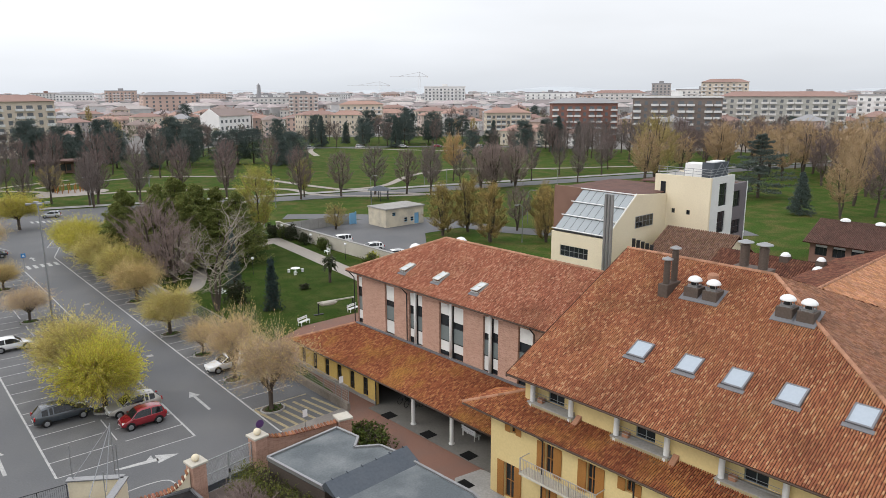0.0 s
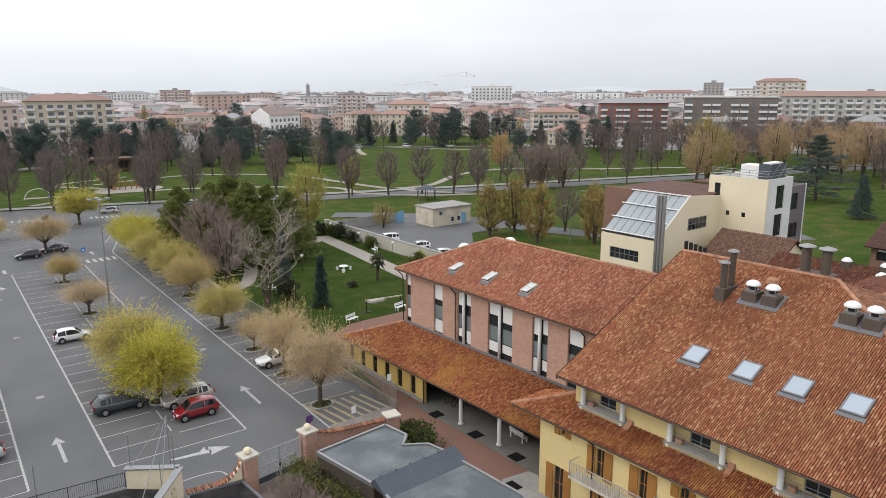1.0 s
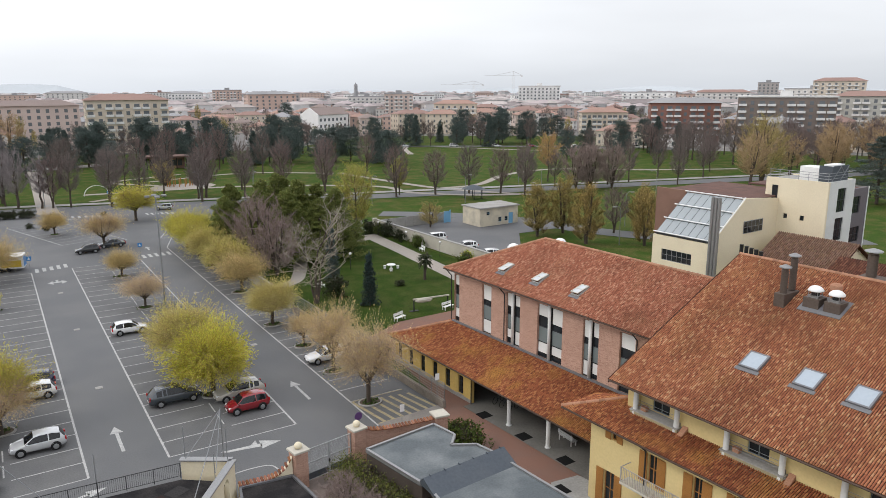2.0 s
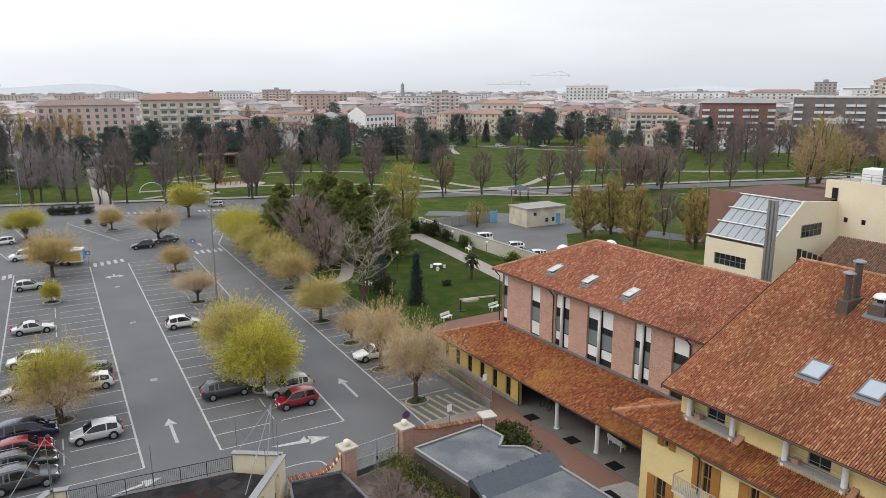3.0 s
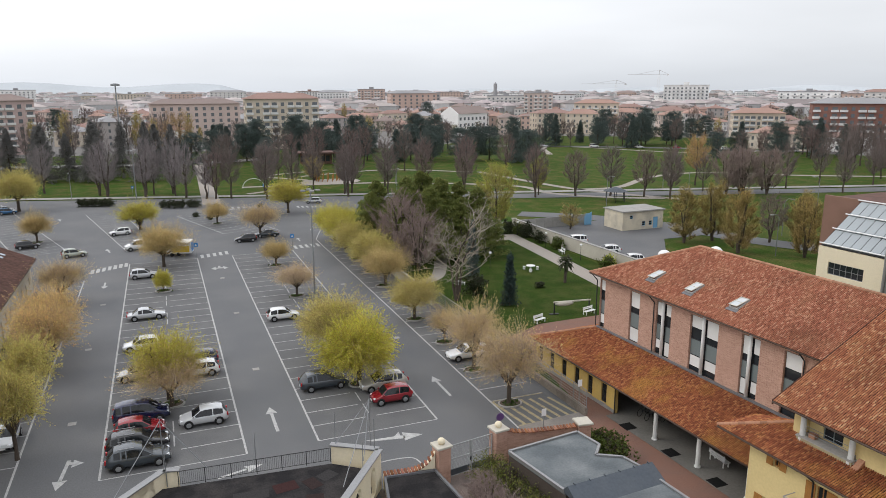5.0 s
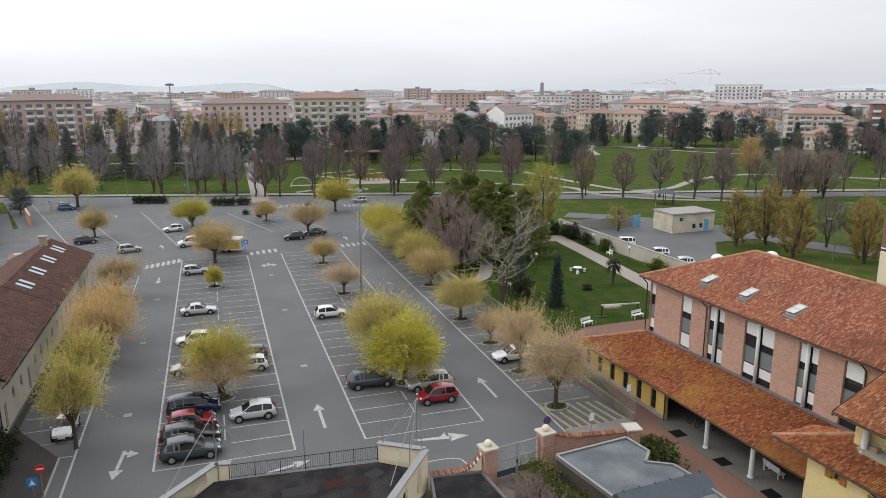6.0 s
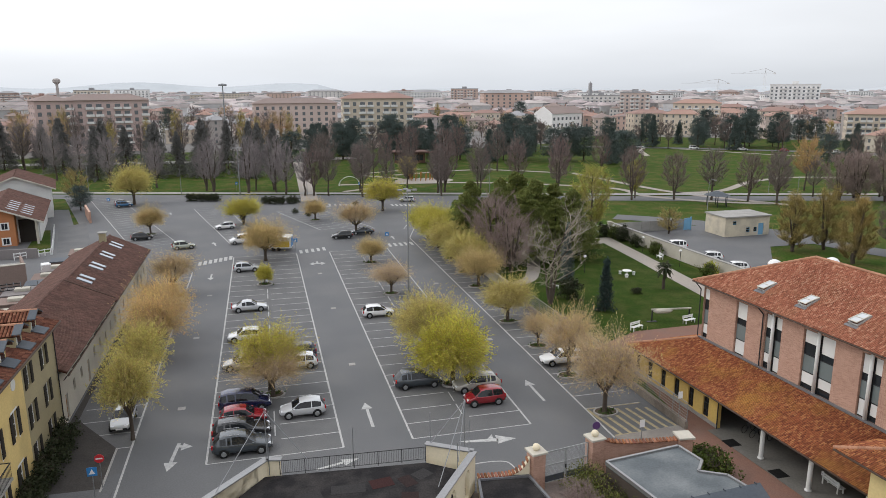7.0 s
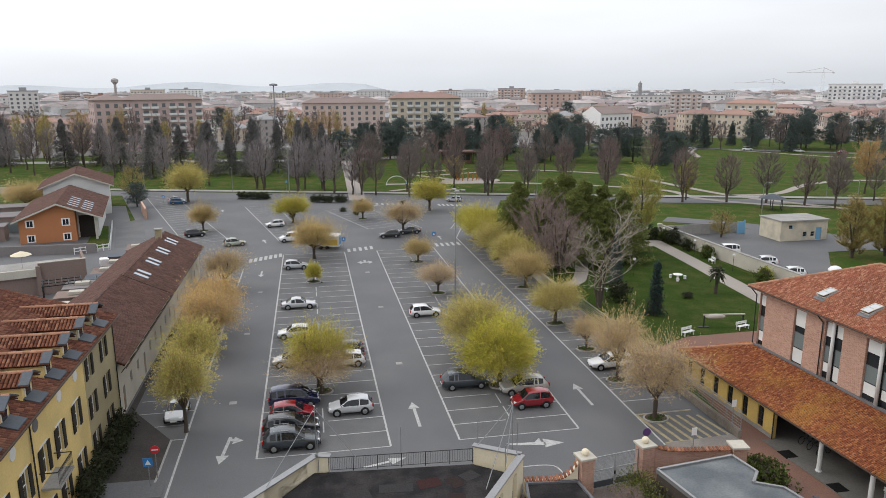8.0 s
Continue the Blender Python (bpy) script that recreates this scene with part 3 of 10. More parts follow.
def pollard(key, height, leaf_mat, twig_mat, nshoot, per, leaf_size, seed=1, rad=3.5, low=1.0, loose=1.06, vase=0.32, deep=0.6):
    """A pollard: short trunk, crooked limbs ending in heads, and long feathery shoots that fill an uneven haystack."""
    rng = random.Random(seed)
    trunk, limb, tw, lf = Geo(), Geo(), Geo(), Geo()
    fork = Vector((0, 0, 1.5))
    trunk.tube((0, 0, 0), (0.03, 0, 0.5), 0.25, 0.19, 9, False).tube((0.03, 0, 0.5), fork, 0.19, 0.2, 9, False)
    zc = low + (height - low) * 0.4
    cen = Vector((0, 0, zc))
    heads = []
    for k in range(9):
        w = 6.2832 * k / 9 + rng.uniform(-0.3, 0.3)
        r = rad * rng.uniform(0.22, 0.5)
        e = Vector((math.cos(w) * r, math.sin(w) * r, low + 0.5 + height * rng.uniform(0.15, 0.42)))
        m_ = fork.lerp(e, 0.5) + Vector((rng.gauss(0, 0.1), rng.gauss(0, 0.1), -0.12))
        trunk.tube(fork, m_, 0.12, 0.09, 6, False).tube(m_, e, 0.09, 0.07, 6, False)
        heads += [m_, e, e]
        for j in range(3):
            q = e + Vector((rng.gauss(0, 0.5), rng.gauss(0, 0.5), rng.uniform(0.2, 0.9)))
            limb.tube(e, q, 0.05, 0.03, 4, False)
            heads += [q, q, e.lerp(q, 0.5)]
    for _ in range(nshoot):
        p = rng.choice(heads)
        w = rng.uniform(0, 6.2832)
        el = math.asin(rng.uniform(-deep, 1.0))
        f = (1 + 0.14 * math.sin(3 * w + seed) + 0.1 * math.sin(5 * w + 2 * seed) + 0.08 * math.sin(7 * el)) * rng.uniform(0.42, loose)
        rz = (height - zc) if el > 0 else (zc - low)
        wr = rad * f * math.cos(el) * (1 + vase * math.sin(el))
        tip = cen + Vector((math.cos(w) * wr, math.sin(w) * wr, math.sin(el) * rz * f))
        out = tip - p
        p = p + Vector((out.x, out.y, out.z * 0.35)) * rng.uniform(0.1, 0.62)
        d = (tip - p)
        mid = p + d * 0.5 + Vector((0, 0, -0.06 * d.length))
        side = d.cross(Vector((0.3, 0.2, 1))).normalized() * 0.012
        tw.face(p + side, p - side, mid - side * 0.8, mid + side * 0.8)
        tw.face(mid + side * 0.8, mid - side * 0.8, tip)
        for k in range(per):
            t = rng.uniform(0.15, 1.02)
            q = (p.lerp(mid, t * 2) if t < 0.5 else mid.lerp(tip, t * 2 - 1)) + Vector((rng.gauss(0, 0.05), rng.gauss(0, 0.05), rng.gauss(0, 0.05)))
            n_ = Vector((rng.uniform(-1, 1), rng.uniform(-1, 1), rng.uniform(0.2, 1))).normalized()
            s_ = n_.orthogonal().normalized()
            z_ = leaf_size * rng.uniform(0.6, 1.4)
            a_ = (n_ * 0.4 + d.normalized()).normalized()
            lf.face(q - s_ * z_ * 0.3, q - a_ * z_ * 0.6, q + s_ * z_ * 0.3, q + a_ * z_ * 1.1)
    tree_kind(key, trunk=(trunk, M_BARK), limb=(limb, twig_mat), twig=(tw, twig_mat), crown=(lf, leaf_mat))


pollard("lime", 6.0, M_LEAF_LIME, M_TWIG_YEL, 2600, 32, 0.085, 3, loose=1.04, low=0.6, vase=0.0, deep=0.85)
pollard("lime2", 6.0, M_LEAF_LIME, M_TWIG_YEL, 2300, 22, 0.08, 8, loose=1.04, vase=0.2)
pollard("olive", 6.0, M_LEAF_OLIVE, M_TWIG_YEL, 2300, 20, 0.075, 11, loose=1.04, low=0.7, vase=0.12)
pollard("olive2", 6.0, M_LEAF_OLIVE, M_TWIG_YEL, 1100, 24, 0.095, 29, loose=1.14, low=1.5, vase=0.1)
pollard("gold", 6.0, M_LEAF_GOLD, M_TWIG_YEL, 2300, 15, 0.07, 17, loose=1.1, low=0.8, vase=0.2)
M_LEAF_AMBER = leafy("amber_buds", (0.6, 0.43, 0.19), 0.35, 0.03, 0.45)
pollard("amber", 6.0, M_LEAF_AMBER, M_TWIG_RUSSET, 2000, 15, 0.075, 37, loose=1.12, low=0.9, vase=0.15)
pollard("thin_gold", 6.0, M_LEAF_GOLD, M_TWIG_TAN, 1300, 16, 0.07, 19, loose=1.15, low=1.2, vase=0.25)
pollard("sparse", 6.0, M_LEAF_GOLD, M_TWIG_TAN, 2200, 11, 0.065, 23, rad=3.9, loose=1.15, low=1.3)


def bare(key, height, seed, twig_mat, ntwig=4200, rad=2.1, low=0.24, leaves=0, leaf_mat=None, peak=0.55, leaf=0.2, r_twig=0.013, stems=1, droop=0.0):
    """A leafless tree: a clear trunk, steeply rising branches and fine twigs that fill a narrow egg-shaped crown."""
    rng = random.Random(seed)
    trunk, limb, tw = Geo(), Geo(), Geo()
    env = lambda f: rad * max(0.0, math.sin(math.pi * min(1.0, max(0.0, f)) ** (math.log(0.5) / math.log(peak)))) ** 0.52
    leaders = []
    for s_ in range(stems):
        a0 = rng.uniform(0, 6.28)
        off = Vector((math.cos(a0), math.sin(a0), 0)) * (0.0 if stems == 1 else rad * 0.35)
        pts = [Vector((0, 0, 0))]
        for k in range(1, 9):
            t = k / 8
            pts.append(off * t + Vector((rng.gauss(0, 0.09), rng.gauss(0, 0.09), height * 0.95 * t)))
        trunk.chain(pts, [0.2 * (1 - k / 8.4) ** 1.1 + 0.012 for k in range(9)])
        leaders.append(pts)
    at = lambda pts, z: pts[min(7, int(z / (height * 0.95) * 8))].lerp(pts[min(8, int(z / (height * 0.95) * 8) + 1)], (z / (height * 0.95) * 8) % 1.0)
    ends = []
    for k in range(42):
        f = 0.03 + 0.95 * (k + rng.random()) / 42
        ze = height * (low + (1 - low) * f)
        zb = height * low * 0.95 + (ze - height * low) * rng.uniform(0.5, 0.82)
        base = at(rng.choice(leaders), zb)
        w = k * 2.4 + rng.uniform(-0.4, 0.4)
        side = Vector((math.cos(w), math.sin(w), 0))
        e = Vector((0, 0, ze)) + side * env(f) * rng.uniform(0.55, 1.0)
        m_ = base.lerp(e, 0.45) + side * 0.14 * env(f) - Vector((0, 0, 0.1))
        limb.tube(base, m_, 0.05 * (1.1 - f * 0.6), 0.03, 4, False).tube(m_, e, 0.03, 0.012, 3, False)
        for j in range(5):
            p = m_.lerp(e, rng.uniform(-0.4, 1.0))
            q = p + (side * rng.uniform(0.0, 0.6) + Vector((rng.uniform(-0.6, 0.6), rng.uniform(-0.6, 0.6), rng.uniform(0.5, 1.3) - droop))) * rad * 0.36
            limb.tube(p, q, 0.018, 0.009, 3, False)
            ends.append((p, q))
        ends.append((m_, e))
    tips = []
    for _ in range(ntwig):
        a, b = rng.choice(ends)
        p = a.lerp(b, rng.uniform(0.1, 1.0))
        d = ((b - a).normalized() * 0.7 + Vector((rng.uniform(-0.75, 0.75), rng.uniform(-0.75, 0.75), rng.uniform(0.0, 0.9) - droop))).normalized()
        q = p + d * height * rng.uniform(0.04, 0.1)
        sd = d.cross(Vector((rng.uniform(-1, 1), rng.uniform(-1, 1), 0.2))).normalized() * r_twig
        tw.face(p + sd, p - sd, q)
        tips += [q, p.lerp(q, 0.5)]
    parts_ = dict(trunk=(trunk, M_BARK), limb=(limb, twig_mat), crown=(tw, twig_mat))
    if leaves:
        parts_["foliage"] = (leaf_geo(rng, tips, leaf, 0.1, leaves), leaf_mat)
    tree_kind(key, **parts_)


bare("bare1", 10, 31, M_TWIG, 7500, 2.6, 0.26, peak=0.5, r_twig=0.009)
bare("bare2", 10, 37, M_TWIG_RED, 8200, 2.8, 0.24, peak=0.45, r_twig=0.009, stems=2)
bare("bare3", 10, 41, M_TWIG, 6200, 2.7, 0.28, peak=0.52, r_twig=0.009)
# twigs of the far belt, haze painted in as pale grey-mauve
M_TWIG_HAZED = mat("hazed_mauve_twigs", (0.27, 0.238, 0.235), 0.9, 0.2, 1.0, 0.0, island=0.3)
bare("thin", 10, 33, M_TWIG_HAZED, 4200, 2.2, 0.26, peak=0.55, r_twig=0.01)
bare("thin2", 10, 35, M_TWIG_HAZED, 5200, 2.6, 0.22, peak=0.5, r_twig=0.01, stems=2)
bare("purple", 10, 45, M_TWIG_MAUVE, 17000, 4.6, 0.1, peak=0.52, r_twig=0.01, stems=5, droop=0.12)
bare("willow", 10, 43, M_TWIG_YEL, 13000, 3.5, 0.1, 6000, M_LEAF_OLIVE, leaf=0.07, peak=0.5, r_twig=0.009, stems=4, droop=0.1)
bare("upright", 10, 47, M_TWIG_OLIVE, 8000, 2.6, 0.05, 26000, M_LEAF_BROWN, peak=0.38, leaf=0.075, stems=4)
bare("slim", 10, 49, M_TWIG_YEL, 4200, 2.5, 0.2, 20000, M_LEAF_YGREEN, peak=0.55, leaf=0.085)
bare("haze", 10, 59, M_TWIG_RUSSET, 12000, 3.5, 0.26, 2600, M_LEAF_GOLD, leaf=0.06, peak=0.55, r_twig=0.009, stems=3, droop=0.3)
bare("poplar", 10, 57, M_TWIG_YEL, 7000, 1.6, 0.12, 7000, M_LEAF_OLIVE, leaf=0.06, r_twig=0.009)
bare("orange", 10, 55, M_TWIG_RUSSET, 6000, 3.2, 0.32, 20000, M_LEAF_ORANGE, leaf=0.075, peak=0.55)
bare("russet", 10, 53, M_TWIG_OLIVE, 8000, 2.5, 0.05, 24000, M_LEAF_BROWN2, peak=0.38, leaf=0.075, stems=4)


def conifer(key, height, radius, seed, needle, layers=22, pine=False, n=5200, size=0.34):
    rng = random.Random(seed)
    trunk = Geo().tube((0, 0, 0), (0, 0, height * 0.95), height * 0.02, 0.03, 7)
    limbs, pts = Geo(), []
    for i in range(layers):
        t = (i + rng.random() * 0.6) / layers
        z = height * ((0.14 + 0.8 * t) if pine else (0.06 + 0.9 * t))
        r = radius * ((math.sin(math.pi * (0.22 + 0.74 * t)) ** 0.6) if pine else (1.02 - t) ** 0.85)
        for k in range(7 if pine else 8):
            w = rng.uniform(0, 6.28)
            rr = r * rng.uniform(0.55, 1.15)
            tip = Vector((math.cos(w) * rr, math.sin(w) * rr, z + (0.2 if pine else -0.18) * rr))
            limbs.tube((0, 0, z), tip, 0.05, 0.015, 3, caps=False)
            for s in range(7):
                f = (s + 1) / 7
                pts.append(Vector((0, 0, z)).lerp(tip, f ** 0.6))
            if pine:
                pts += [tip + Vector((rng.gauss(0, 0.45), rng.gauss(0, 0.45), rng.gauss(0, 0.35))) for _ in range(12)]
    tree_kind(key, trunk=(trunk, M_BARK), limb=(limbs, M_BARK), crown=(leaf_geo(rng, pts, size, 0.2, n), needle))


conifer("pine", 12, 3.3, 61, M_NEEDLE, 14, True, 24000, 0.17)
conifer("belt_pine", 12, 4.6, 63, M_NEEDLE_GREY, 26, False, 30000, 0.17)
conifer("pine2", 12, 3.2, 67, M_NEEDLE, 15, True, 23000, 0.17)
conifer("fir", 12, 3.2, 71, M_NEEDLE, 26, False, 20000, 0.22)
conifer("blue_spruce", 6.5, 1.5, 73, M_NEEDLE_BLUE, 24, False, 5000, 0.22)


def plated(key, height, radius, seed, leaf_mat, boughs=54, n=42000):
    """An old garden evergreen: flat, ragged plates of foliage on level boughs, gaps of dark between them."""
    rng = random.Random(seed)
    trunk = Geo().tube((0, 0, 0), (0.1, 0, height * 0.5), 0.24, 0.15, 8, False).tube((0.1, 0, height * 0.5), (0, 0, height), 0.15, 0.02, 7, False)
    limbs, pts = Geo(), []
    for k in range(boughs):
        t = (k + rng.random()) / boughs
        z = height * (0.08 + 0.9 * t)
        w = k * 2.4 + rng.uniform(-0.5, 0.5)
        r = radius * (1.04 - t) ** 0.75 * rng.uniform(0.55, 1.18)
        e = Vector((math.cos(w) * r, math.sin(w) * r, z + rng.uniform(-0.1, 0.28) * r))
        limbs.tube((0, 0, z), e, 0.06 * (1.1 - t), 0.012, 4, False)
        side = Vector((-math.sin(w), math.cos(w), 0))
        for j in range(60):
            f = rng.random() ** 0.6
            pts.append(Vector((0, 0, z)).lerp(e, f) + side * rng.gauss(0, 0.26 * r * (1.1 - 0.6 * f)) + Vector((0, 0, rng.gauss(0.05, 0.1))))
    tree_kind(key, trunk=(trunk, M_BARK), limb=(limbs, M_BARK), crown=(leaf_geo(rng, pts, 0.14, 0.09, n), leaf_mat))


plated("plated1", 9.6, 4.2, 91, M_LEAF_EVER)
plated("plated2", 9, 3.8, 94, M_LEAF_EVER, 46, 36000)
M_NEEDLE_CEDAR = leafy("blue_cedar_needles", (0.095, 0.118, 0.105), 0.35, 0.02, 0.2)
plated("cedar", 14, 5.6, 79, M_NEEDLE_CEDAR, 60, 42000)


def bush(key, seed, leaf_mat, n=1400, size=0.12, r=0.6):
    rng = random.Random(seed)
    segs = skeleton(rng, 1.1, 0.15, 0.7, 3, 4, up=0.3)
    pts = [Vector((rng.gauss(0, r * 0.42), rng.gauss(0, r * 0.42), abs(rng.gauss(0.5, 0.26)))) for _ in range(70)]
    tree_kind(key, stem=(branch_geo(segs, 0, 3, 3, 0.008), M_BARK), crown=(leaf_geo(rng, pts, size, 0.09, n), leaf_mat))


bush("shrub_dark", 83, M_HEDGE)
bush("shrub_green", 89, M_LEAF_GREEN)
bush("weed", 99, M_WEED, 3200, 0.055)
bush("shrub_lime", 97, M_LEAF_YGREEN)

# pollards of the car park
LBL_LIME = "pollarded street tree in fresh lime-green leaf, car park bed"
LBL_OLIVE = "pollarded street tree with olive-yellow buds, car park bed"
LBL_GOLD = "pollarded street tree with golden buds, car park bed"
LBL_BARE = "small almost bare street tree in a car park bed"
G_LOT = "trees of the car park"
for key, x, y, s, sxy, lb in (
        ("lime2", -1.6, 64.2, 7.2, 5.9, LBL_LIME), ("sparse", -1.4, 62.6, 5.2, 5.6, LBL_BARE), ("lime", -1.7, 101.8, 3.2, 2.4, LBL_LIME), ("gold", -1.4, 116.6, 7.4, 7.6, LBL_GOLD), ("lime2", -5.4, 150.0, 6.4, 7.4, LBL_LIME),
        ("lime", 15.0, 61.0, 7.5, 6.9, LBL_LIME), ("olive", 14.3, 69.4, 7.4, 7.4, LBL_OLIVE), ("sparse", 14.9, 92.5, 4.8, 4.8, LBL_BARE), ("gold", 14.9, 110.5, 4.6, 4.6, LBL_GOLD), ("sparse", 15.6, 134.0, 6.8, 7.0, LBL_BARE),
        ("sparse", 26.1, 52.1, 7.6, 5.9, LBL_BARE), ("thin_gold", 26.4, 60.3, 7.4, 5.6, LBL_GOLD), ("thin_gold", 26.6, 68.6, 4.2, 3.6, LBL_GOLD), ("olive", 26.2, 77.3, 6.2, 6.2, LBL_OLIVE), ("gold", 27.4, 93.0, 6.2, 6.6, LBL_GOLD),
        ("olive", 27.6, 101.0, 6.8, 7.2, LBL_OLIVE), ("olive", 27.8, 110.0, 7.2, 7.6, LBL_OLIVE), ("lime2", 28.0, 118.5, 7.6, 7.8, LBL_LIME), ("lime2", 27.8, 126.0, 7.4, 7.6, LBL_LIME),
        ("olive2", -12.4, 57.2, 8.0, 4.5, LBL_OLIVE), ("olive2", -12.6, 65.4, 7.6, 4.6, LBL_OLIVE), ("amber", -12.7, 75.2, 8.0, 6.4, LBL_GOLD), ("amber", -12.8, 82.2, 7.6, 6.2, LBL_GOLD), ("sparse", -13.8, 100.0, 6.4, 5.6, LBL_BARE),
        ("lime2", 25.0, 159.0, 8.4, 8.4, LBL_LIME), ("olive", -31.4, 184.0, 10.5, 9.6, LBL_OLIVE), ("gold", -22.5, 144.0, 6.2, 5.6, LBL_GOLD), ("gold", 9.2, 151.0, 5.0, 5.0, LBL_GOLD)):
    plant(key, x, y, s / 6.0, "street_tree", lb, group=G_LOT, sxy=sxy / 6.0)

# ---------------- roofs of barrel tiles ----------------
def tile_profile(w, length, lift, drop=0.012):
    """One barrel tile lying along +y (up the slope), its lower end lifted over the next."""
    ring = []
    for k in range(5):
        a = math.pi * (0.06 + 0.88 * k / 4)
        ring.append((-math.cos(a) * w / 2, math.sin(a) * w * 0.5))
    lo = [(x, -length * 0.06, z + lift) for x, z in ring]
    hi = [(x * 0.9, length, z * 0.88 + drop) for x, z in ring]
    return lo, hi


def tiled(poly, m, tile_mat, parent, name="roof", w=0.235, pitch=0.36, seed=0, rand=0.006, own=None, label="", bed=0.12):
    """Fills a polygon in roof coordinates (a along the eave, b up the slope; m takes them to the parent's space)
    with rows of barrel tiles over a bed. own: a test on (a, b) for tiles that are objects of their own."""
    rng = random.Random(seed)
    bedg = Geo().prism([m @ Vector((a, b, -bed)) for a, b in poly], (m.to_3x3() @ Vector((0, 0, bed))))
    roof = part(name, bedg, M_TILE_BED, parent, label)
    lo, hi = tile_profile(w * 0.8, pitch * 1.05, 0.02)
    g = Geo()
    amin, amax = min(p[0] for p in poly), max(p[0] for p in poly)
    bmin, bmax = min(p[1] for p in poly), max(p[1] for p in poly)
    own_mesh, count = None, 0
    na, nb = int((amax - amin) / w) + 1, int((bmax - bmin) / pitch) + 1
    for j in range(nb):
        for i in range(na):
            a, b = amin + (i + 0.5) * w, bmin + j * pitch
            if not inside(poly, a, b + pitch * 0.5):
                continue
            da, dz, sk = rng.gauss(0, rand), rng.uniform(0, 0.012), rng.gauss(0, 0.012)
            if own and count < 300 and own(a, b):
                if own_mesh is None:
                    og = Geo()
                    add_tile(og, lo, hi, Matrix.Identity(4), 0, 0, 0, 0)
                    own_mesh = og.mesh("tile")
                    own_mesh.materials.append(M_TILE_OBJ)
                ob = new("tile", own_mesh)
                ob.parent = roof
                ob.matrix_basis = m @ Matrix.Translation((a + da, b, dz)) @ Matrix.Rotation(sk, 4, "Z")
                count += 1
            else:
                add_tile(g, lo, hi, m, a + da, b, dz, sk)
    if g.f:
        part("roof_tiles", g, tile_mat, roof, kind="stuff")
    return roof


def add_tile(g, lo, hi, m, a, b, dz, sk):
    k = len(g.v)
    for ring in (lo, hi):
        for x, y, z in ring:
            g.v.append(tuple(m @ Vector((a + x - sk * y, b + y, z + dz))))
    for i in range(4):
        g.f.append((k + i, k + i + 1, k + 6 + i, k + 5 + i))
    g.f.append((k + 4, k + 3, k + 2, k + 1, k))


def slope_frame(p0, along, up):
    """Takes roof coordinates to space: p0 the eave's start, along the eave, up the slope."""
    x, y = Vector(along).normalized(), Vector(up).normalized()
    z = x.cross(y)
    m = Matrix((x, y, z)).transposed().to_4x4()
    m.translation = Vector(p0)
    return m


def roof_face(pts, tile_mat, parent, seed=0, name="roof", **kw):
    """A tiled face from its corners in space; the first two lie on the eave, left to right as seen from below the slope."""
    p = [Vector(q) for q in pts]
    x = (p[1] - p[0]).normalized()
    nrm = None
    for q in p[2:]:
        c = x.cross(q - p[0])
        if c.length > 0.01:
            nrm = c.normalized()
            break
    if nrm.z < 0:
        p = [p[1], p[0]] + p[2:][::-1]
        x, nrm = -x, -nrm
    y = nrm.cross(x)
    m = slope_frame(p[0], x, y)
    inv = m.inverted()
    return tiled([((inv @ q).x, (inv @ q).y) for q in p], m, tile_mat, parent, name, seed=seed, **kw)


def ridge_line(a, b, parent, r=0.13, step=0.42, name="ridge", material=None):
    """A run of half-round ridge tiles."""
    a, b = Vector(a), Vector(b)
    n, g = max(1, int((b - a).length / step)), Geo()
    d = (b - a) / n
    side = d.cross(Vector((0, 0, 1))).normalized()
    upv = side.cross(d).normalized()
    for i in range(n):
        p, q = a + d * i, a + d * (i + 1.08)
        rings = []
        for c, s in ((p, 1.1), (q, 0.92)):
            rings.append([c + side * math.cos(t) * r * s + upv * (math.sin(t) * r * s + 0.03) for t in (0, 0.63, 1.26, 1.88, 2.51, 3.14)])
        k = len(g.v)
        g.v += [tuple(v) for ring in rings for v in ring]
        for t in range(5):
            g.f.append((k + t, k + t + 1, k + 7 + t, k + 6 + t))
        g.f.append(tuple(range(k, k + 6)))
    return part(name, g, material or M_RIDGE, parent, kind="stuff")


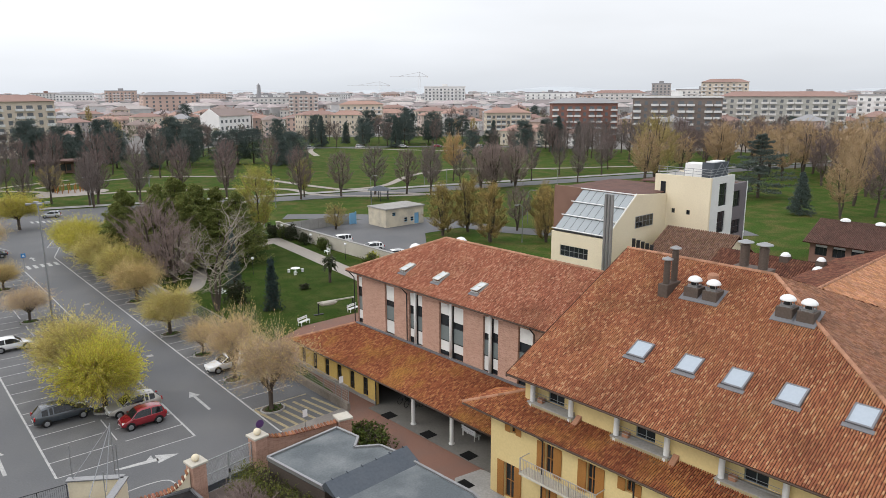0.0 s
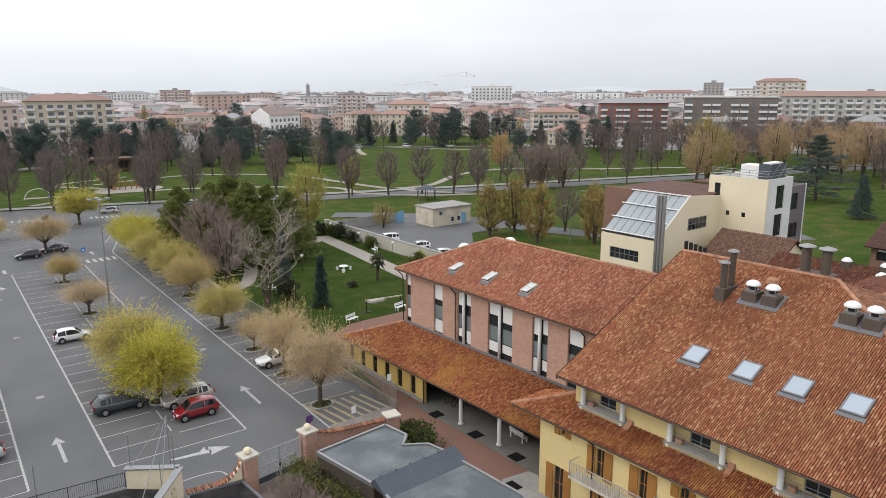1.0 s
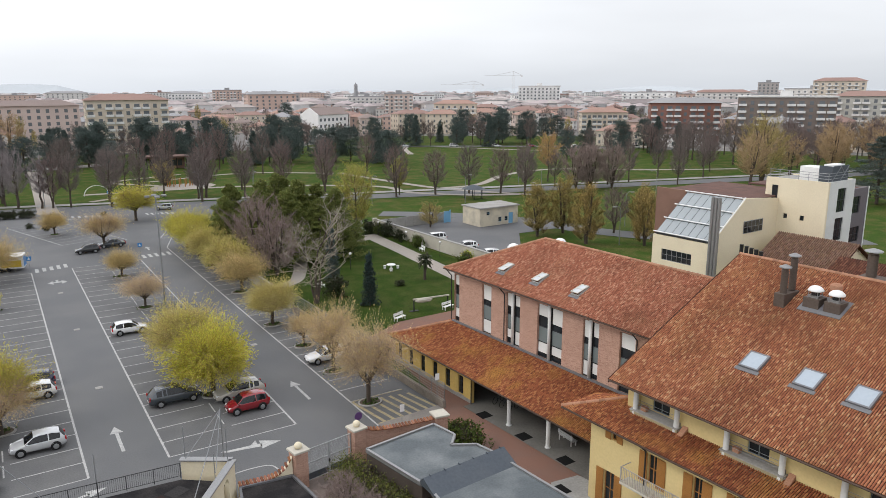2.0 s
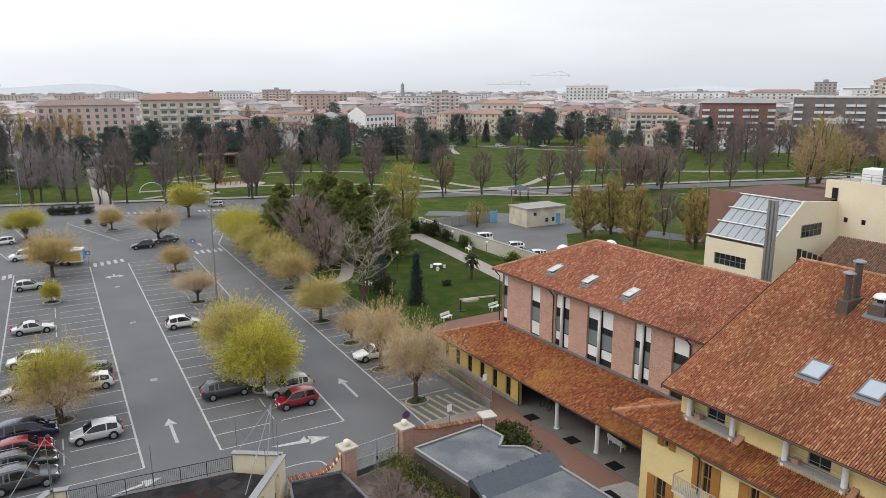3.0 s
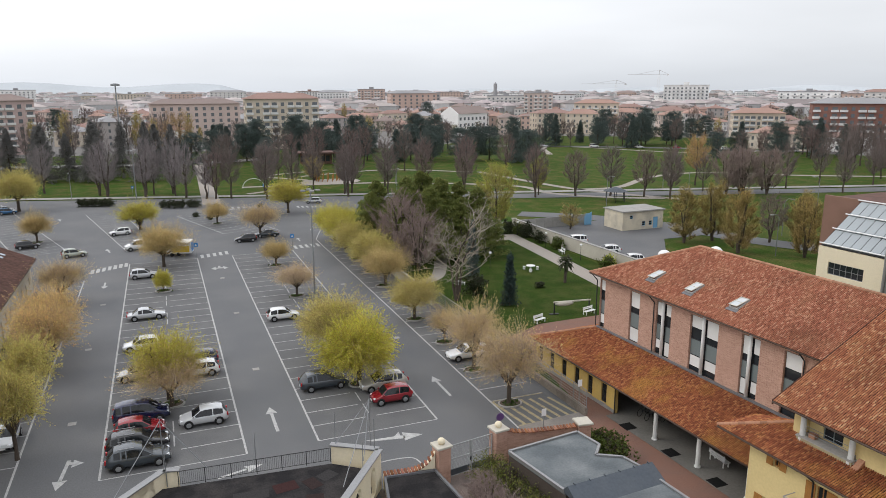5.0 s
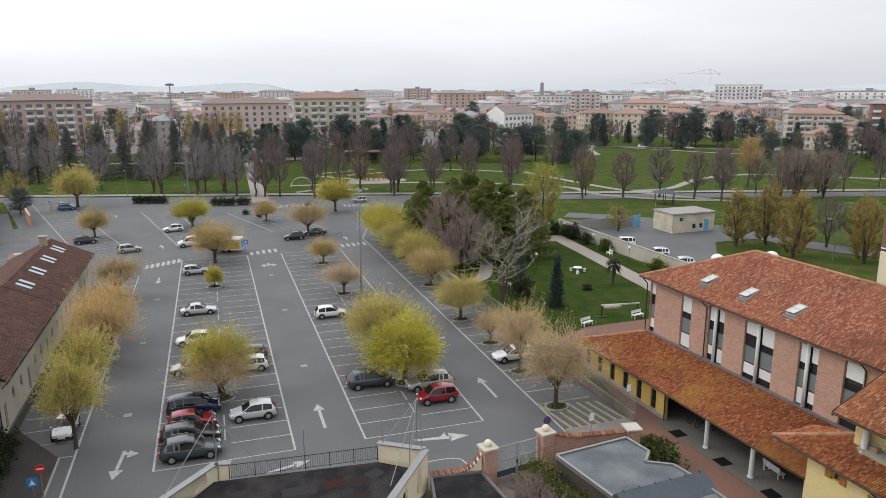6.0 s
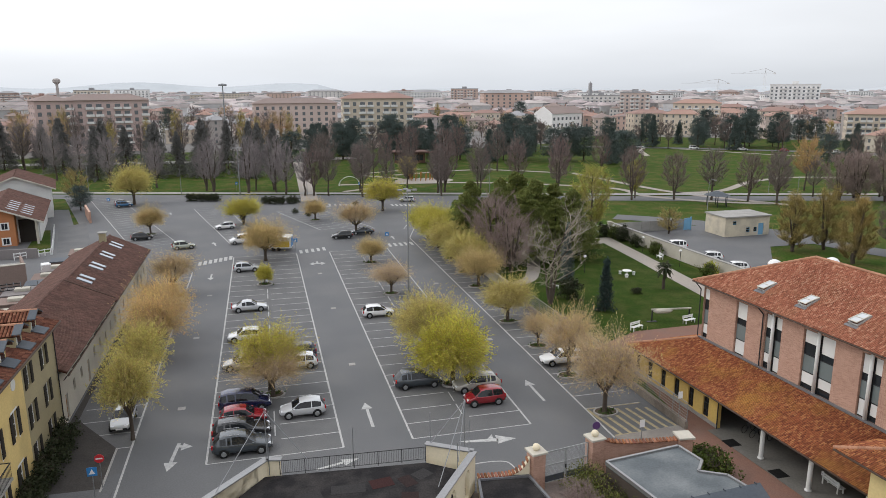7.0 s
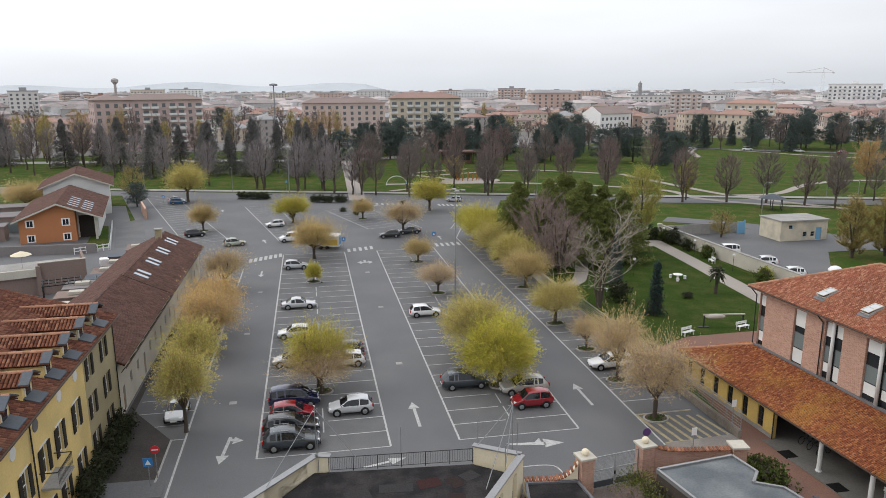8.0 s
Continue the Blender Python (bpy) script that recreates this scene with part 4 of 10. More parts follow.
def wall_with_holes(p0, along, length, z0, z1, holes, thick=0.35):
    """A wall from p0 along a level direction with rectangular openings (s0, s1, za, zb) cut through; outward is to the right of along."""
    x = Vector((along[0], along[1], 0)).normalized()
    inw = Vector((-x.y, x.x, 0)) * thick
    g = Geo()
    xs = sorted({0.0, length, *[h[0] for h in holes], *[h[1] for h in holes]})
    zs = sorted({z0, z1, *[h[2] for h in holes], *[h[3] for h in holes]})
    P = lambda s, z, d: Vector((p0[0], p0[1], 0)) + x * s + Vector((0, 0, z)) + inw * d
    solid = {}
    for i in range(len(xs) - 1):
        for j in range(len(zs) - 1):
            cs, cz = (xs[i] + xs[i + 1]) / 2, (zs[j] + zs[j + 1]) / 2
            solid[i, j] = not any(h[0] < cs < h[1] and h[2] < cz < h[3] for h in holes)
    for (i, j), s in solid.items():
        if not s:
            continue
        a, b, c, d = xs[i], xs[i + 1], zs[j], zs[j + 1]
        g.face(P(a, c, 0), P(b, c, 0), P(b, d, 0), P(a, d, 0))
        g.face(P(b, c, 1), P(a, c, 1), P(a, d, 1), P(b, d, 1))
        if not solid.get((i - 1, j), False):
            g.face(P(a, c, 1), P(a, c, 0), P(a, d, 0), P(a, d, 1))
        if not solid.get((i + 1, j), False):
            g.face(P(b, c, 0), P(b, c, 1), P(b, d, 1), P(b, d, 0))
        if not solid.get((i, j - 1), False):
            g.face(P(a, c, 1), P(b, c, 1), P(b, c, 0), P(a, c, 0))
        if not solid.get((i, j + 1), False):
            g.face(P(a, d, 0), P(b, d, 0), P(b, d, 1), P(a, d, 1))
    return g


def facade_frame(p0, along):
    """x along the wall, y inward, z up."""
    x = Vector((along[0], along[1], 0)).normalized()
    m = Matrix(((x.x, -x.y, 0, p0[0]), (x.y, x.x, 0, p0[1]), (0, 0, 1, 0), (0, 0, 0, 1)))
    return m


def tf(g, m):
    g.v = [tuple(m @ Vector(v)) for v in g.v]
    return g


def window(parent, m, s0, s1, z0, z1, depth=0.18, frame_mat=None, mullions=1, rails=0, name="window", blind=0.0, fw=0.06, sill=False):
    """A window set back in its opening: frame, panes, mullions and, if wanted, a lowered blind."""
    frame_mat = frame_mat or M_DKMETAL
    w = part(name, tf(Geo().box(s0, depth, z0, s0 + fw, depth + 0.07, z1).box(s1 - fw, depth, z0, s1, depth + 0.07, z1)
                      .box(s0 + fw, depth, z0, s1 - fw, depth + 0.07, z0 + fw).box(s0 + fw, depth, z1 - fw, s1 - fw, depth + 0.07, z1), m), frame_mat, parent)
    part("pane", tf(Geo().box(s0 + fw, depth + 0.03, z0 + fw, s1 - fw, depth + 0.05, z1 - fw), m), M_GLASS, w)
    g = Geo()
    for i in range(mullions):
        c = s0 + (s1 - s0) * (i + 1) / (mullions + 1)
        g.box(c - fw * 0.45, depth - 0.005, z0 + fw, c + fw * 0.45, depth + 0.075, z1 - fw)
    for i in range(rails):
        c = z0 + (z1 - z0) * (i + 1) / (rails + 1)
        g.box(s0 + fw, depth - 0.002, c - fw * 0.4, s1 - fw, depth + 0.07, c + fw * 0.4)
    if g.f:
        part("glazing_bar", tf(g, m), frame_mat, w)
    if blind:
        part("blind", tf(Geo().box(s0 + fw, depth - 0.04, z1 - fw - (z1 - z0 - 2 * fw) * blind, s1 - fw, depth - 0.012, z1 - fw), m), M_BLIND, w, "white roller blind")
    if sill:
        part("sill", tf(Geo().box(s0 - 0.08, -0.08, z0 - 0.08, s1 + 0.08, depth, z0 - 0.003), m), M_KERB, w)
    return w


def shutters(parent, m, s0, s1, z0, z1, material, wide=None):
    wide = wide or (s1 - s0) / 2
    for a in (s0 - wide, s1):
        sh = part("shutter", tf(Geo().box(a, -0.07, z0, a + wide, -0.02, z1), m), material, parent)
        g = Geo()
        for k in range(int((z1 - z0) / 0.12)):
            g.box(a + 0.06, -0.085, z0 + 0.05 + k * 0.12, a + wide - 0.06, -0.07, z0 + 0.11 + k * 0.12)
        part("slat", tf(g, m), material, sh, kind="stuff")


M_GUTTER = mat("brown_copper_gutter", (0.1, 0.07, 0.055), 0.6, 0.15, 1.0, 0.0, metal=0.3)


def gutter(a, b, parent, r=0.06):
    g = Geo().tube(a, b, r, r, 8)
    return part("gutter", g, M_GUTTER, parent, smooth=True)


def hoop(cx, cz, r, t, n=16, k=6):
    """An upright ring in the xz plane, one closed tube."""
    g = Geo()
    for i in range(n):
        w = 2 * math.pi * i / n
        for j in range(k):
            v = 2 * math.pi * j / k
            q = r + t * math.cos(v)
            g.v.append((cx + q * math.cos(w), t * math.sin(v), cz + q * math.sin(w)))
    for i in range(n):
        for j in range(k):
            a, b = (i + 1) % n, (j + 1) % k
            g.f.append((i * k + j, a * k + j, a * k + b, i * k + b))
    return g


def skylight(parent, m, a, b, w=1.1, h=1.35, open_=0.0, kerb_mat=None):
    """A roof window on a slope: kerb, dark frame, glass, lead apron."""
    s = part("skylight", tf(Geo().box(a, b, 0, a + w, b + 0.1, 0.2).box(a, b + h - 0.1, 0, a + w, b + h, 0.2)
                            .box(a, b + 0.1, 0, a + 0.1, b + h - 0.1, 0.2).box(a + w - 0.1, b + 0.1, 0, a + w, b + h - 0.1, 0.2), m), kerb_mat or M_DKMETAL, parent, "pale framed roof window standing ajar" if open_ else "dark framed roof window")
    mm = m @ Matrix.Translation((a, b + h, 0.17)) @ Matrix.Rotation(radians(-open_), 4, "X") @ Matrix.Translation((0, -h, 0))
    part("pane", tf(Geo().box(0.1, 0.1, 0, w - 0.1, h - 0.1, 0.02), mm), M_GLASS_PALE if open_ else M_GLASS_SKY, s, "pale glass, the sky's reflection put into its colour")
    if open_:
        part("sash", tf(Geo().box(0.02, 0.02, 0.0, w - 0.02, 0.1, 0.05).box(0.02, h - 0.1, 0, w - 0.02, h - 0.02, 0.05)
                        .box(0.02, 0.1, 0, 0.1, h - 0.1, 0.05).box(w - 0.1, 0.1, 0, w - 0.02, h - 0.1, 0.05).box(0.1, h * 0.5 - 0.03, 0.021, w - 0.1, h * 0.5 + 0.03, 0.05), mm), M_OFFWHITE, s)
    part("apron", tf(Geo().box(a - 0.12, b - 0.28, 0.06, a + w + 0.12, b - 0.004, 0.1), m), M_LEAD, s)
    return s


# ---------------- the residence: long wing, porch and main block ----------------
BF = pose(33.8, 42.0, 0, 0, 0, 2.9)
FINE = dict(w=0.135, pitch=0.23)         # tile spacing of the residence
S = 0.47

# --- brick wing ---
wing = thing("brick_wing", BF, "two-storey pink brick wing under a hipped clay-tile roof", "building")
WU0, WV1, WZ = 4.3, 13.4, 9.9          # front wall, far end, eave height
WV0, WUR, WRZ = -13.0, 10.5, 13.1      # near end, ridge
WE = 3.6                               # eave line
holes, strips = [], [(12.6, 13.38), (7.69, 9.03), (3.74, 5.59), (-1.44, 1.53), (-5.37, -3.7), (-8.89, -7.43)]
holes = [(WV1 - b, WV1 - a, 4.62, 9.36) for a, b in strips] + [(WV1 - 4.9, WV1 - 1.25, 0.05, 2.6)]
FW = facade_frame((WU0, WV1), (0, -1))
part("wall", wall_with_holes((WU0, WV1), (0, -1), WV1 - WV0, 0, WZ, holes), M_BRICK, wing, "pink brick wall in fine courses")
part("wall", Geo().box(WU0 + 0.352, WV1 - 0.35, 0, 16.9, WV1, WZ), M_BRICK, wing)
part("wall", Geo().box(16.9, WV0, 0, 17.25, WV1, WZ), M_BRICK, wing)
for k, (a, b) in enumerate(strips):
    s0, s1 = WV1 - b, WV1 - a
    wide = s1 - s0
    cols = [(s0, s1)] if k in (0, 1, 5) else [(s0, s0 + (wide - 0.28) / 2), (s1 - (wide - 0.28) / 2, s1)]
    for c, (p, q) in enumerate(cols):
        window(wing, FW, p, q, 7.3, 9.32, 0.2, mullions=0, rails=1, blind=(0.5, 0.72, 0.6)[(k + c) % 3])
        part("infill_panel", tf(Geo().box(p, 0.2, 6.02, q, 0.26, 7.29), FW), M_PANEL_GREY, wing, "grey-green panel between window rows")
        window(wing, FW, p, q, 4.64, 6.0, 0.2, mullions=0, rails=1, blind=(0.7, 0.95, 0.6)[(k + 2 * c) % 3])
    if len(cols) == 2:
        part("pilaster", tf(Geo().tube(((s0 + s1) / 2, -0.02, 4.5), ((s0 + s1) / 2, -0.02, 9.85), 0.135, 0.135, 14), FW), M_WHITE, wing, "round white concrete upright", smooth=True)
        part("mullion_panel", tf(Geo().box(s0 + (wide - 0.28) / 2 + 0.002, 0.14, 4.62, s1 - (wide - 0.28) / 2 - 0.002, 0.3, 9.36), FW), M_DKMETAL, wing)
hipA = (WE, 14.2, WZ)
part("soffit", Geo().box(WE + 0.05, WV0, WZ - 0.05, WU0 + 0.3, 14.1, WZ - 0.02), M_WOOD, wing)
roof_face([(WE, 14.2, WZ), (WE, WV0 - 0.5, WZ), (WUR, WV0 - 0.5, WRZ), (WUR, 14.2 - (WUR - WE), WRZ)], M_TILE_WING, wing, 1, **FINE)
roof_face([(17.4, 14.2, WZ), (WE, 14.2, WZ), (WUR, 14.2 - (WUR - WE), WRZ)], M_TILE_WING, wing, 2, **FINE)
roof_face([(17.4, WV0 - 0.5, WZ), (17.4, 14.2, WZ), (WUR, 14.2 - (WUR - WE), WRZ), (WUR, WV0 - 0.5, WRZ)], M_TILE_WING, wing, 3, **FINE)
ridge_line((WUR, 14.2 - (WUR - WE), WRZ), (WUR, WV0 - 0.5, WRZ), wing)
ridge_line((WE, 14.2, WZ), (WUR, 14.2 - (WUR - WE), WRZ), wing)
gutter((WE - 0.05, 14.2, WZ - 0.05), (WE - 0.05, WV0, WZ - 0.05), wing)
for v in (13.75, 5.75, -9.1):
    part("downpipe", Geo().tube((WE, v, WZ - 0.1), (WU0 - 0.1, v, WZ - 0.75), 0.05, 0.05, 7).tube((WU0 - 0.1, v, WZ - 0.75), (WU0 - 0.1, v, 4.5), 0.05, 0.05, 7), M_DKMETAL, wing)
mW = slope_frame((WE, 14.2, WZ), (0, -1, 0), (WUR - WE, 0, WRZ - WZ))
for a in (6.5, 11.0, 15.7):
    skylight(wing, mW, a, 1.65, 0.85, 1.4, 8, M_KERB)

# --- porch along the wing ---
M_YELLOW_PORCH = mat("ochre_yellow_plaster", (0.6, 0.42, 0.13), 0.85, 0.08, 0.8, 0.1, dirt=(0.45, 0.33, 0.14), dirt_amt=0.6, dscale=0.6)
porch = thing("porch", BF, "tiled lean-to porch with white posts and yellow wall", "porch")
PE, PZ, PT, PV = -0.62, 2.8, 4.55, 18.15
holes = [(17.6 - v - 0.37, 17.6 - v + 0.37, 0.42, 2.15) for v in (16.78, 14.75, 12.67, 10.62, 8.6, 6.59)]
FP = facade_frame((0, 17.6), (0, -1))
part("wall", wall_with_holes((0, 17.6), (0, -1), 12.58, 0, 2.72, holes, 0.3), M_YELLOW_PORCH, porch, "yellow plaster wall with narrow windows")
for h in holes:
    window(porch, FP, h[0], h[1], h[2], h[3], 0.12, M_DKMETAL, 1, 2)
    part("window_sill", tf(Geo().box(h[0] - 0.05, -0.06, h[2] - 0.07, h[1] + 0.05, 0.118, h[2] - 0.003), FP), M_CONCRETE, porch)
part("plinth", tf(Geo().box(0, -0.03, 0, 12.58, -0.003, 0.34), FP), M_CONCRETE, porch, "grey damp plinth along the yellow wall")
part("wall", Geo().box(0.302, 17.3, 0, 4.2, 17.6, 2.72), M_YELLOW_PORCH, porch)
# dark brick here paints in the gloom of the deep recess
part("wall", Geo().box(0.302, 9.2, 0, 4.2, 9.5, 2.72), M_BRICK_DARK, porch)
roof_face([(PE, PV, PZ), (PE, -11.0, PZ), (WU0, -11.0, PT), (WU0, 13.45, PT)], M_TILE_PORCH, porch, 4, **FINE)
roof_face([(WU0 + 5.1, PV, PZ), (PE, PV, PZ), (WU0, 13.45, PT)], M_TILE_PORCH, porch, 5, **FINE)
ridge_line((PE, PV, PZ), (WU0, 13.45, PT), porch)
gutter((PE - 0.05, PV, PZ - 0.04), (PE - 0.05, -10.9, PZ - 0.04), porch, 0.06)
# unseen dark ceiling, added to keep light out of the porch
part("ceiling", Geo().prism([(0.31, -10.95, 2.74), (4.25, -10.95, 2.74), (4.25, -10.95, 4.2), (0.31, -10.95, 2.84)], (0, 20.2, 0)), M_WOOD_DK, porch, "dark unseen underside added to deepen the shade in the porch")
part("flashing", Geo().box(WU0 - 0.22, -11.0, PT + 0.02, WU0 - 0.003, 13.5, PT + 0.16), M_LEAD, porch, "lead flashing along the brick wall")
part("downpipe", Geo().tube((PE - 0.02, 4.95, PZ - 0.06), (-0.1, 4.95, 2.45), 0.05, 0.05, 7).tube((-0.1, 4.95, 2.45), (-0.1, 4.95, 0.05), 0.05, 0.05, 7), M_DKMETAL, porch)
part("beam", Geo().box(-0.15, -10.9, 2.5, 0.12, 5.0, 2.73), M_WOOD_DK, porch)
for v in (0, -4.6, -9.2):
    part("post", Geo().lathe([(0.24, 0), (0.24, 0.12), (0.17, 0.16), (0.165, 2.4), (0.22, 2.5)], 0, v, 14), M_WHITE, porch, "round white concrete post", smooth=False)
part("back_wall", Geo().box(3.6, -11.0, 0, 4.28, 1.2, 2.735), M_BRICK, porch, "pink brick back wall under the porch")
part("door", Geo().box(3.52, -1.6, 0.05, 3.597, -0.4, 2.2), M_WOOD_DK, porch)
part("door", Geo().box(3.52, -6.6, 0.05, 3.597, -5.4, 2.2), M_WOOD_DK, porch)
for v in (1.9, 2.9, 3.8):
    bk = thing("bicycle", BF @ pose(2.1, v, 0.055, 0, 0, 12), "dark bicycle parked under the porch", "bicycle", "bicycles")
    for sx in (-0.52, 0.52):
        part("wheel", hoop(sx, 0.34, 0.33, 0.022), M_BLACK, bk)
    part("frame", Geo().tube((-0.52, 0, 0.34), (-0.1, 0, 0.34), 0.02, 0.02, 5).tube((-0.1, 0, 0.34), (-0.2, 0, 0.85), 0.02, 0.02, 5).tube((-0.2, 0, 0.75), (0.36, 0, 0.82), 0.02, 0.02, 5).tube((-0.1, 0, 0.34), (0.38, 0, 0.76), 0.02, 0.02, 5).tube((0.36, 0, 0.95), (0.52, 0, 0.34), 0.02, 0.02, 5), M_SLATE_DK, bk)
    part("saddle", Geo().box(-0.33, -0.07, 0.86, -0.08, 0.07, 0.93), M_BLACK, bk, bevel=0.02)
    part("handlebar", Geo().tube((0.36, -0.28, 0.98), (0.36, 0.28, 0.98), 0.018, 0.018, 5), M_GALV, bk)
structure("porch_floor", tf(Geo().box(-0.9, -11.5, 0.0, 3.6, 5.02, 0.05).box(3.6, 1.22, 0.0, 9.0, 4.95, 0.048).box(0.31, 5.02, 0.0, 4.2, 9.2, 0.048), BF), M_DARKCONC, "dark grey concrete floor under the porch", "floor")

# --- main block ---
main = thing("residence_main_block", BF, "yellow plastered residence with a broad clay-tile hipped roof", "building")
ME, MZ, MR, MRZ = -2.1, 8.8, 11.4, 15.15
MV1, MVR, MV0 = -12.1, -23.2, -39.0
FM = facade_frame((-2.4, -11.05), (0, -1))
# openings along the wall from its far end: start, end, sill, head, shutters
wh = [(1.27, 2.19, 0.1, 2.65, 0.6), (4.68, 5.39, 3.3, 5.3, 0.62), (7.87, 8.52, 3.3, 5.3, 0.62), (4.9, 5.3, 0.1, 2.65, 0.45), (8.2, 9.1, 0.1, 2.6, 0.5),
      (1.75, 2.25, 4.95, 5.5, 0.45), (10.55, 11.1, 4.6, 5.35, 0.5), (13.6, 14.3, 3.3, 5.3, 0.6), (17.2, 17.9, 3.3, 5.3, 0.6)]
part("wall", wall_with_holes((-2.4, -11.05), (0, -1), 28, 0, 6.1, [h[:4] for h in wh]), M_YELLOW, main, "warm yellow plaster wall")
for h in wh:
    window(main, FM, *h[:4], 0.16, M_WOOD, 1, 1 if h[3] - h[2] > 1 else 0)
    shutters(main, FM, *h[:4], M_WOOD, h[4])
part("wall", Geo().box(-2.04, -11.4, 0, 3.6, -11.05, 6.0), M_YELLOW, main)
M_RAIL = mat("grey_painted_rail", (0.36, 0.34, 0.31), 0.6, 0.1)
balc = part("balcony", Geo().box(-3.35, -20.3, 2.95, -2.42, -14.4, 3.1), M_OFFWHITE, main, "narrow balcony with grey railing")
part("handrail", Geo().tube((-3.3, -20.25, 4.1), (-3.3, -14.45, 4.1), 0.03, 0.03, 6).tube((-3.3, -14.45, 4.1), (-2.4, -14.45, 4.1), 0.03, 0.03, 6).tube((-3.3, -20.25, 4.1), (-2.4, -20.25, 4.1), 0.03, 0.03, 6), M_RAIL, balc)
bal_mesh = Geo().box(-0.012, -0.012, 3.1, 0.012, 0.012, 4.1).mesh("baluster")
bal_mesh.materials.append(M_RAIL)
for k in range(46):
    ob = new("baluster", bal_mesh)
    ob.parent, ob.location = balc, (-3.3, -14.5 - k * 0.127, 0)
for k in range(4):
    part("post", Geo().box(-3.33, -14.48 - k * 1.92, 3.1, -3.27, -14.42 - k * 1.92, 4.12), M_RAIL, balc)
# top floor: wall between the loggias, recessed windows inside them
LOGS = ((-16.55, -13.45), (-23.2, -19.9), (-29.7, -26.4), (-36.0, -32.9))
edges = [-12.6]
for v0, v1 in LOGS:
    edges += [v1 + 0.12, v0 - 0.12]
edges.append(-37.2)
for k in range(0, len(edges), 2):
    if edges[k] - edges[k + 1] > 0.2:
        part("wall", Geo().box(-0.75, edges[k + 1], 6.3, -0.36, edges[k], 9.3), M_YELLOW, main)
FT = facade_frame((-0.35, -12.6), (0, -1))
tw_holes = [(-12.6 - (v0 + v1) / 2 - 0.75, -12.6 - (v0 + v1) / 2 + 0.55, 6.97, 8.95) for v0, v1 in LOGS]
part("wall", wall_with_holes((-0.35, -12.6), (0, -1), 24.6, 6.5, 9.4, tw_holes), M_YELLOW, main)
for h in tw_holes:
    window(main, FT, *h, 0.1, M_PANEL_GREY, 1, 1)
    part("curtain", tf(Geo().box(h[0] + 0.1, 0.19, h[2] + 0.4, (h[0] + h[1]) / 2 - 0.06, 0.2, h[3] - 0.1), FT), M_BLIND, main)
part("wall", Geo().box(0.002, -12.95, 4.5, 22, -12.6, 9.6), M_YELLOW, main)
# lower roof
roof_face([(-3.2, -9.05, 6.08), (-3.2, -37, 6.08), (-0.8, -37, 6.78), (-0.8, -12.7, 6.78), (0.3, -12.7, 7.1), (0.3, -12.55, 7.1)], M_TILE_PORCH, main, 6, **FINE)
roof_face([(0.3, -9.05, 6.08), (-3.2, -9.05, 6.08), (0.3, -12.55, 7.1)], M_TILE_PORCH, main, 7, **FINE)
ridge_line((-3.2, -9.05, 6.08), (0.3, -12.55, 7.1), main)
gutter((-3.25, -9.1, 6.03), (-3.25, -37, 6.03), main)
for v in (-15.6, -22.2):
    part("downpipe", Geo().tube((-3.2, v, 6.0), (-2.5, v, 5.4), 0.05, 0.05, 7).tube((-2.5, v, 5.4), (-2.5, v, 0.1), 0.05, 0.05, 7), M_DKMETAL, main)
# loggias on the top floor
for v0, v1 in LOGS:
    for v in (v0, v1):
        part("column", Geo().lathe([(0.26, 6.3), (0.26, 6.85), (0.17, 6.95), (0.16, 8.75), (0.22, 8.9)], -1.0, v, 14), M_WHITE, main, "white loggia column")
    rail = Geo()
    for z in (7.25, 7.45, 7.66):
        rail.tube((-1.05, v0 + 0.2, z), (-1.05, v1 - 0.2, z), 0.014, 0.014, 5)
    part("railing", rail, M_GALV, main)
    # darker tan block stands in for the shade beneath a thin slab
    part("loggia_floor", Geo().box(-1.24, v0 - 0.22, 6.3, -0.36, v1 + 0.22, 6.9), M_TAN, main)
    part("step_tile", Geo().box(-1.3, v0 - 0.26, 6.902, -0.37, v1 + 0.26, 6.97), M_CONCRETE, main, "grey stone floor edge")
    part("planter", Geo().box(-0.95, v1 - 0.75, 6.972, -0.6, v1 - 0.35, 7.25), M_RIDGE, main, "small clay planter")
    part("flashing", Geo().box(-1.6, v0 - 0.4, 6.42, -1.302, v1 + 0.4, 6.6), M_GUTTER, main)
    # small tiled cheek beside the loggia
    part("cheek", Geo().prism([(-1.6, v0 - 0.32, 6.5), (0.3, v0 - 0.32, 6.9), (0.3, v0 - 0.32, 7.3), (-0.8, v0 - 0.32, 7.1)], (0, -0.35, 0)), M_RIDGE, main)
MAIN_OWN = lambda a, b: 3.2 < a < 9.4 and b < 4.0
roof_face([(ME, MV1, MZ), (ME, MV0 - 0.3, MZ), (MR, MVR, MRZ), (MR, MV1, MRZ)], M_TILE, main, 8, own=MAIN_OWN, **FINE)
roof_face([(ME, MV0 - 0.3, MZ), (25, MV0 - 0.3, MZ), (MR, MVR, MRZ)], M_TILE_WEATH, main, 9, **FINE)
roof_face([(25, MV0 - 0.3, MZ), (25, MV1, MZ), (MR, MV1, MRZ), (MR, MVR, MRZ)], M_TILE, main, 10)
ridge_line((MR, MV1, MRZ), (MR, MVR, MRZ), main)
ridge_line((MR, MVR, MRZ), (ME, MV0 - 0.3, MZ), main)
gutter((ME - 0.05, MV1, MZ - 0.06), (ME - 0.05, MV0, MZ - 0.06), main)
part("verge", Geo().prism([(ME, MV1 + 0.02, MZ - 0.25), (MR, MV1 + 0.02, MRZ - 0.25), (MR, MV1 + 0.02, MRZ + 0.02), (ME, MV1 + 0.02, MZ + 0.02)], (0, 0.08, 0)), M_TILE_BED, main)
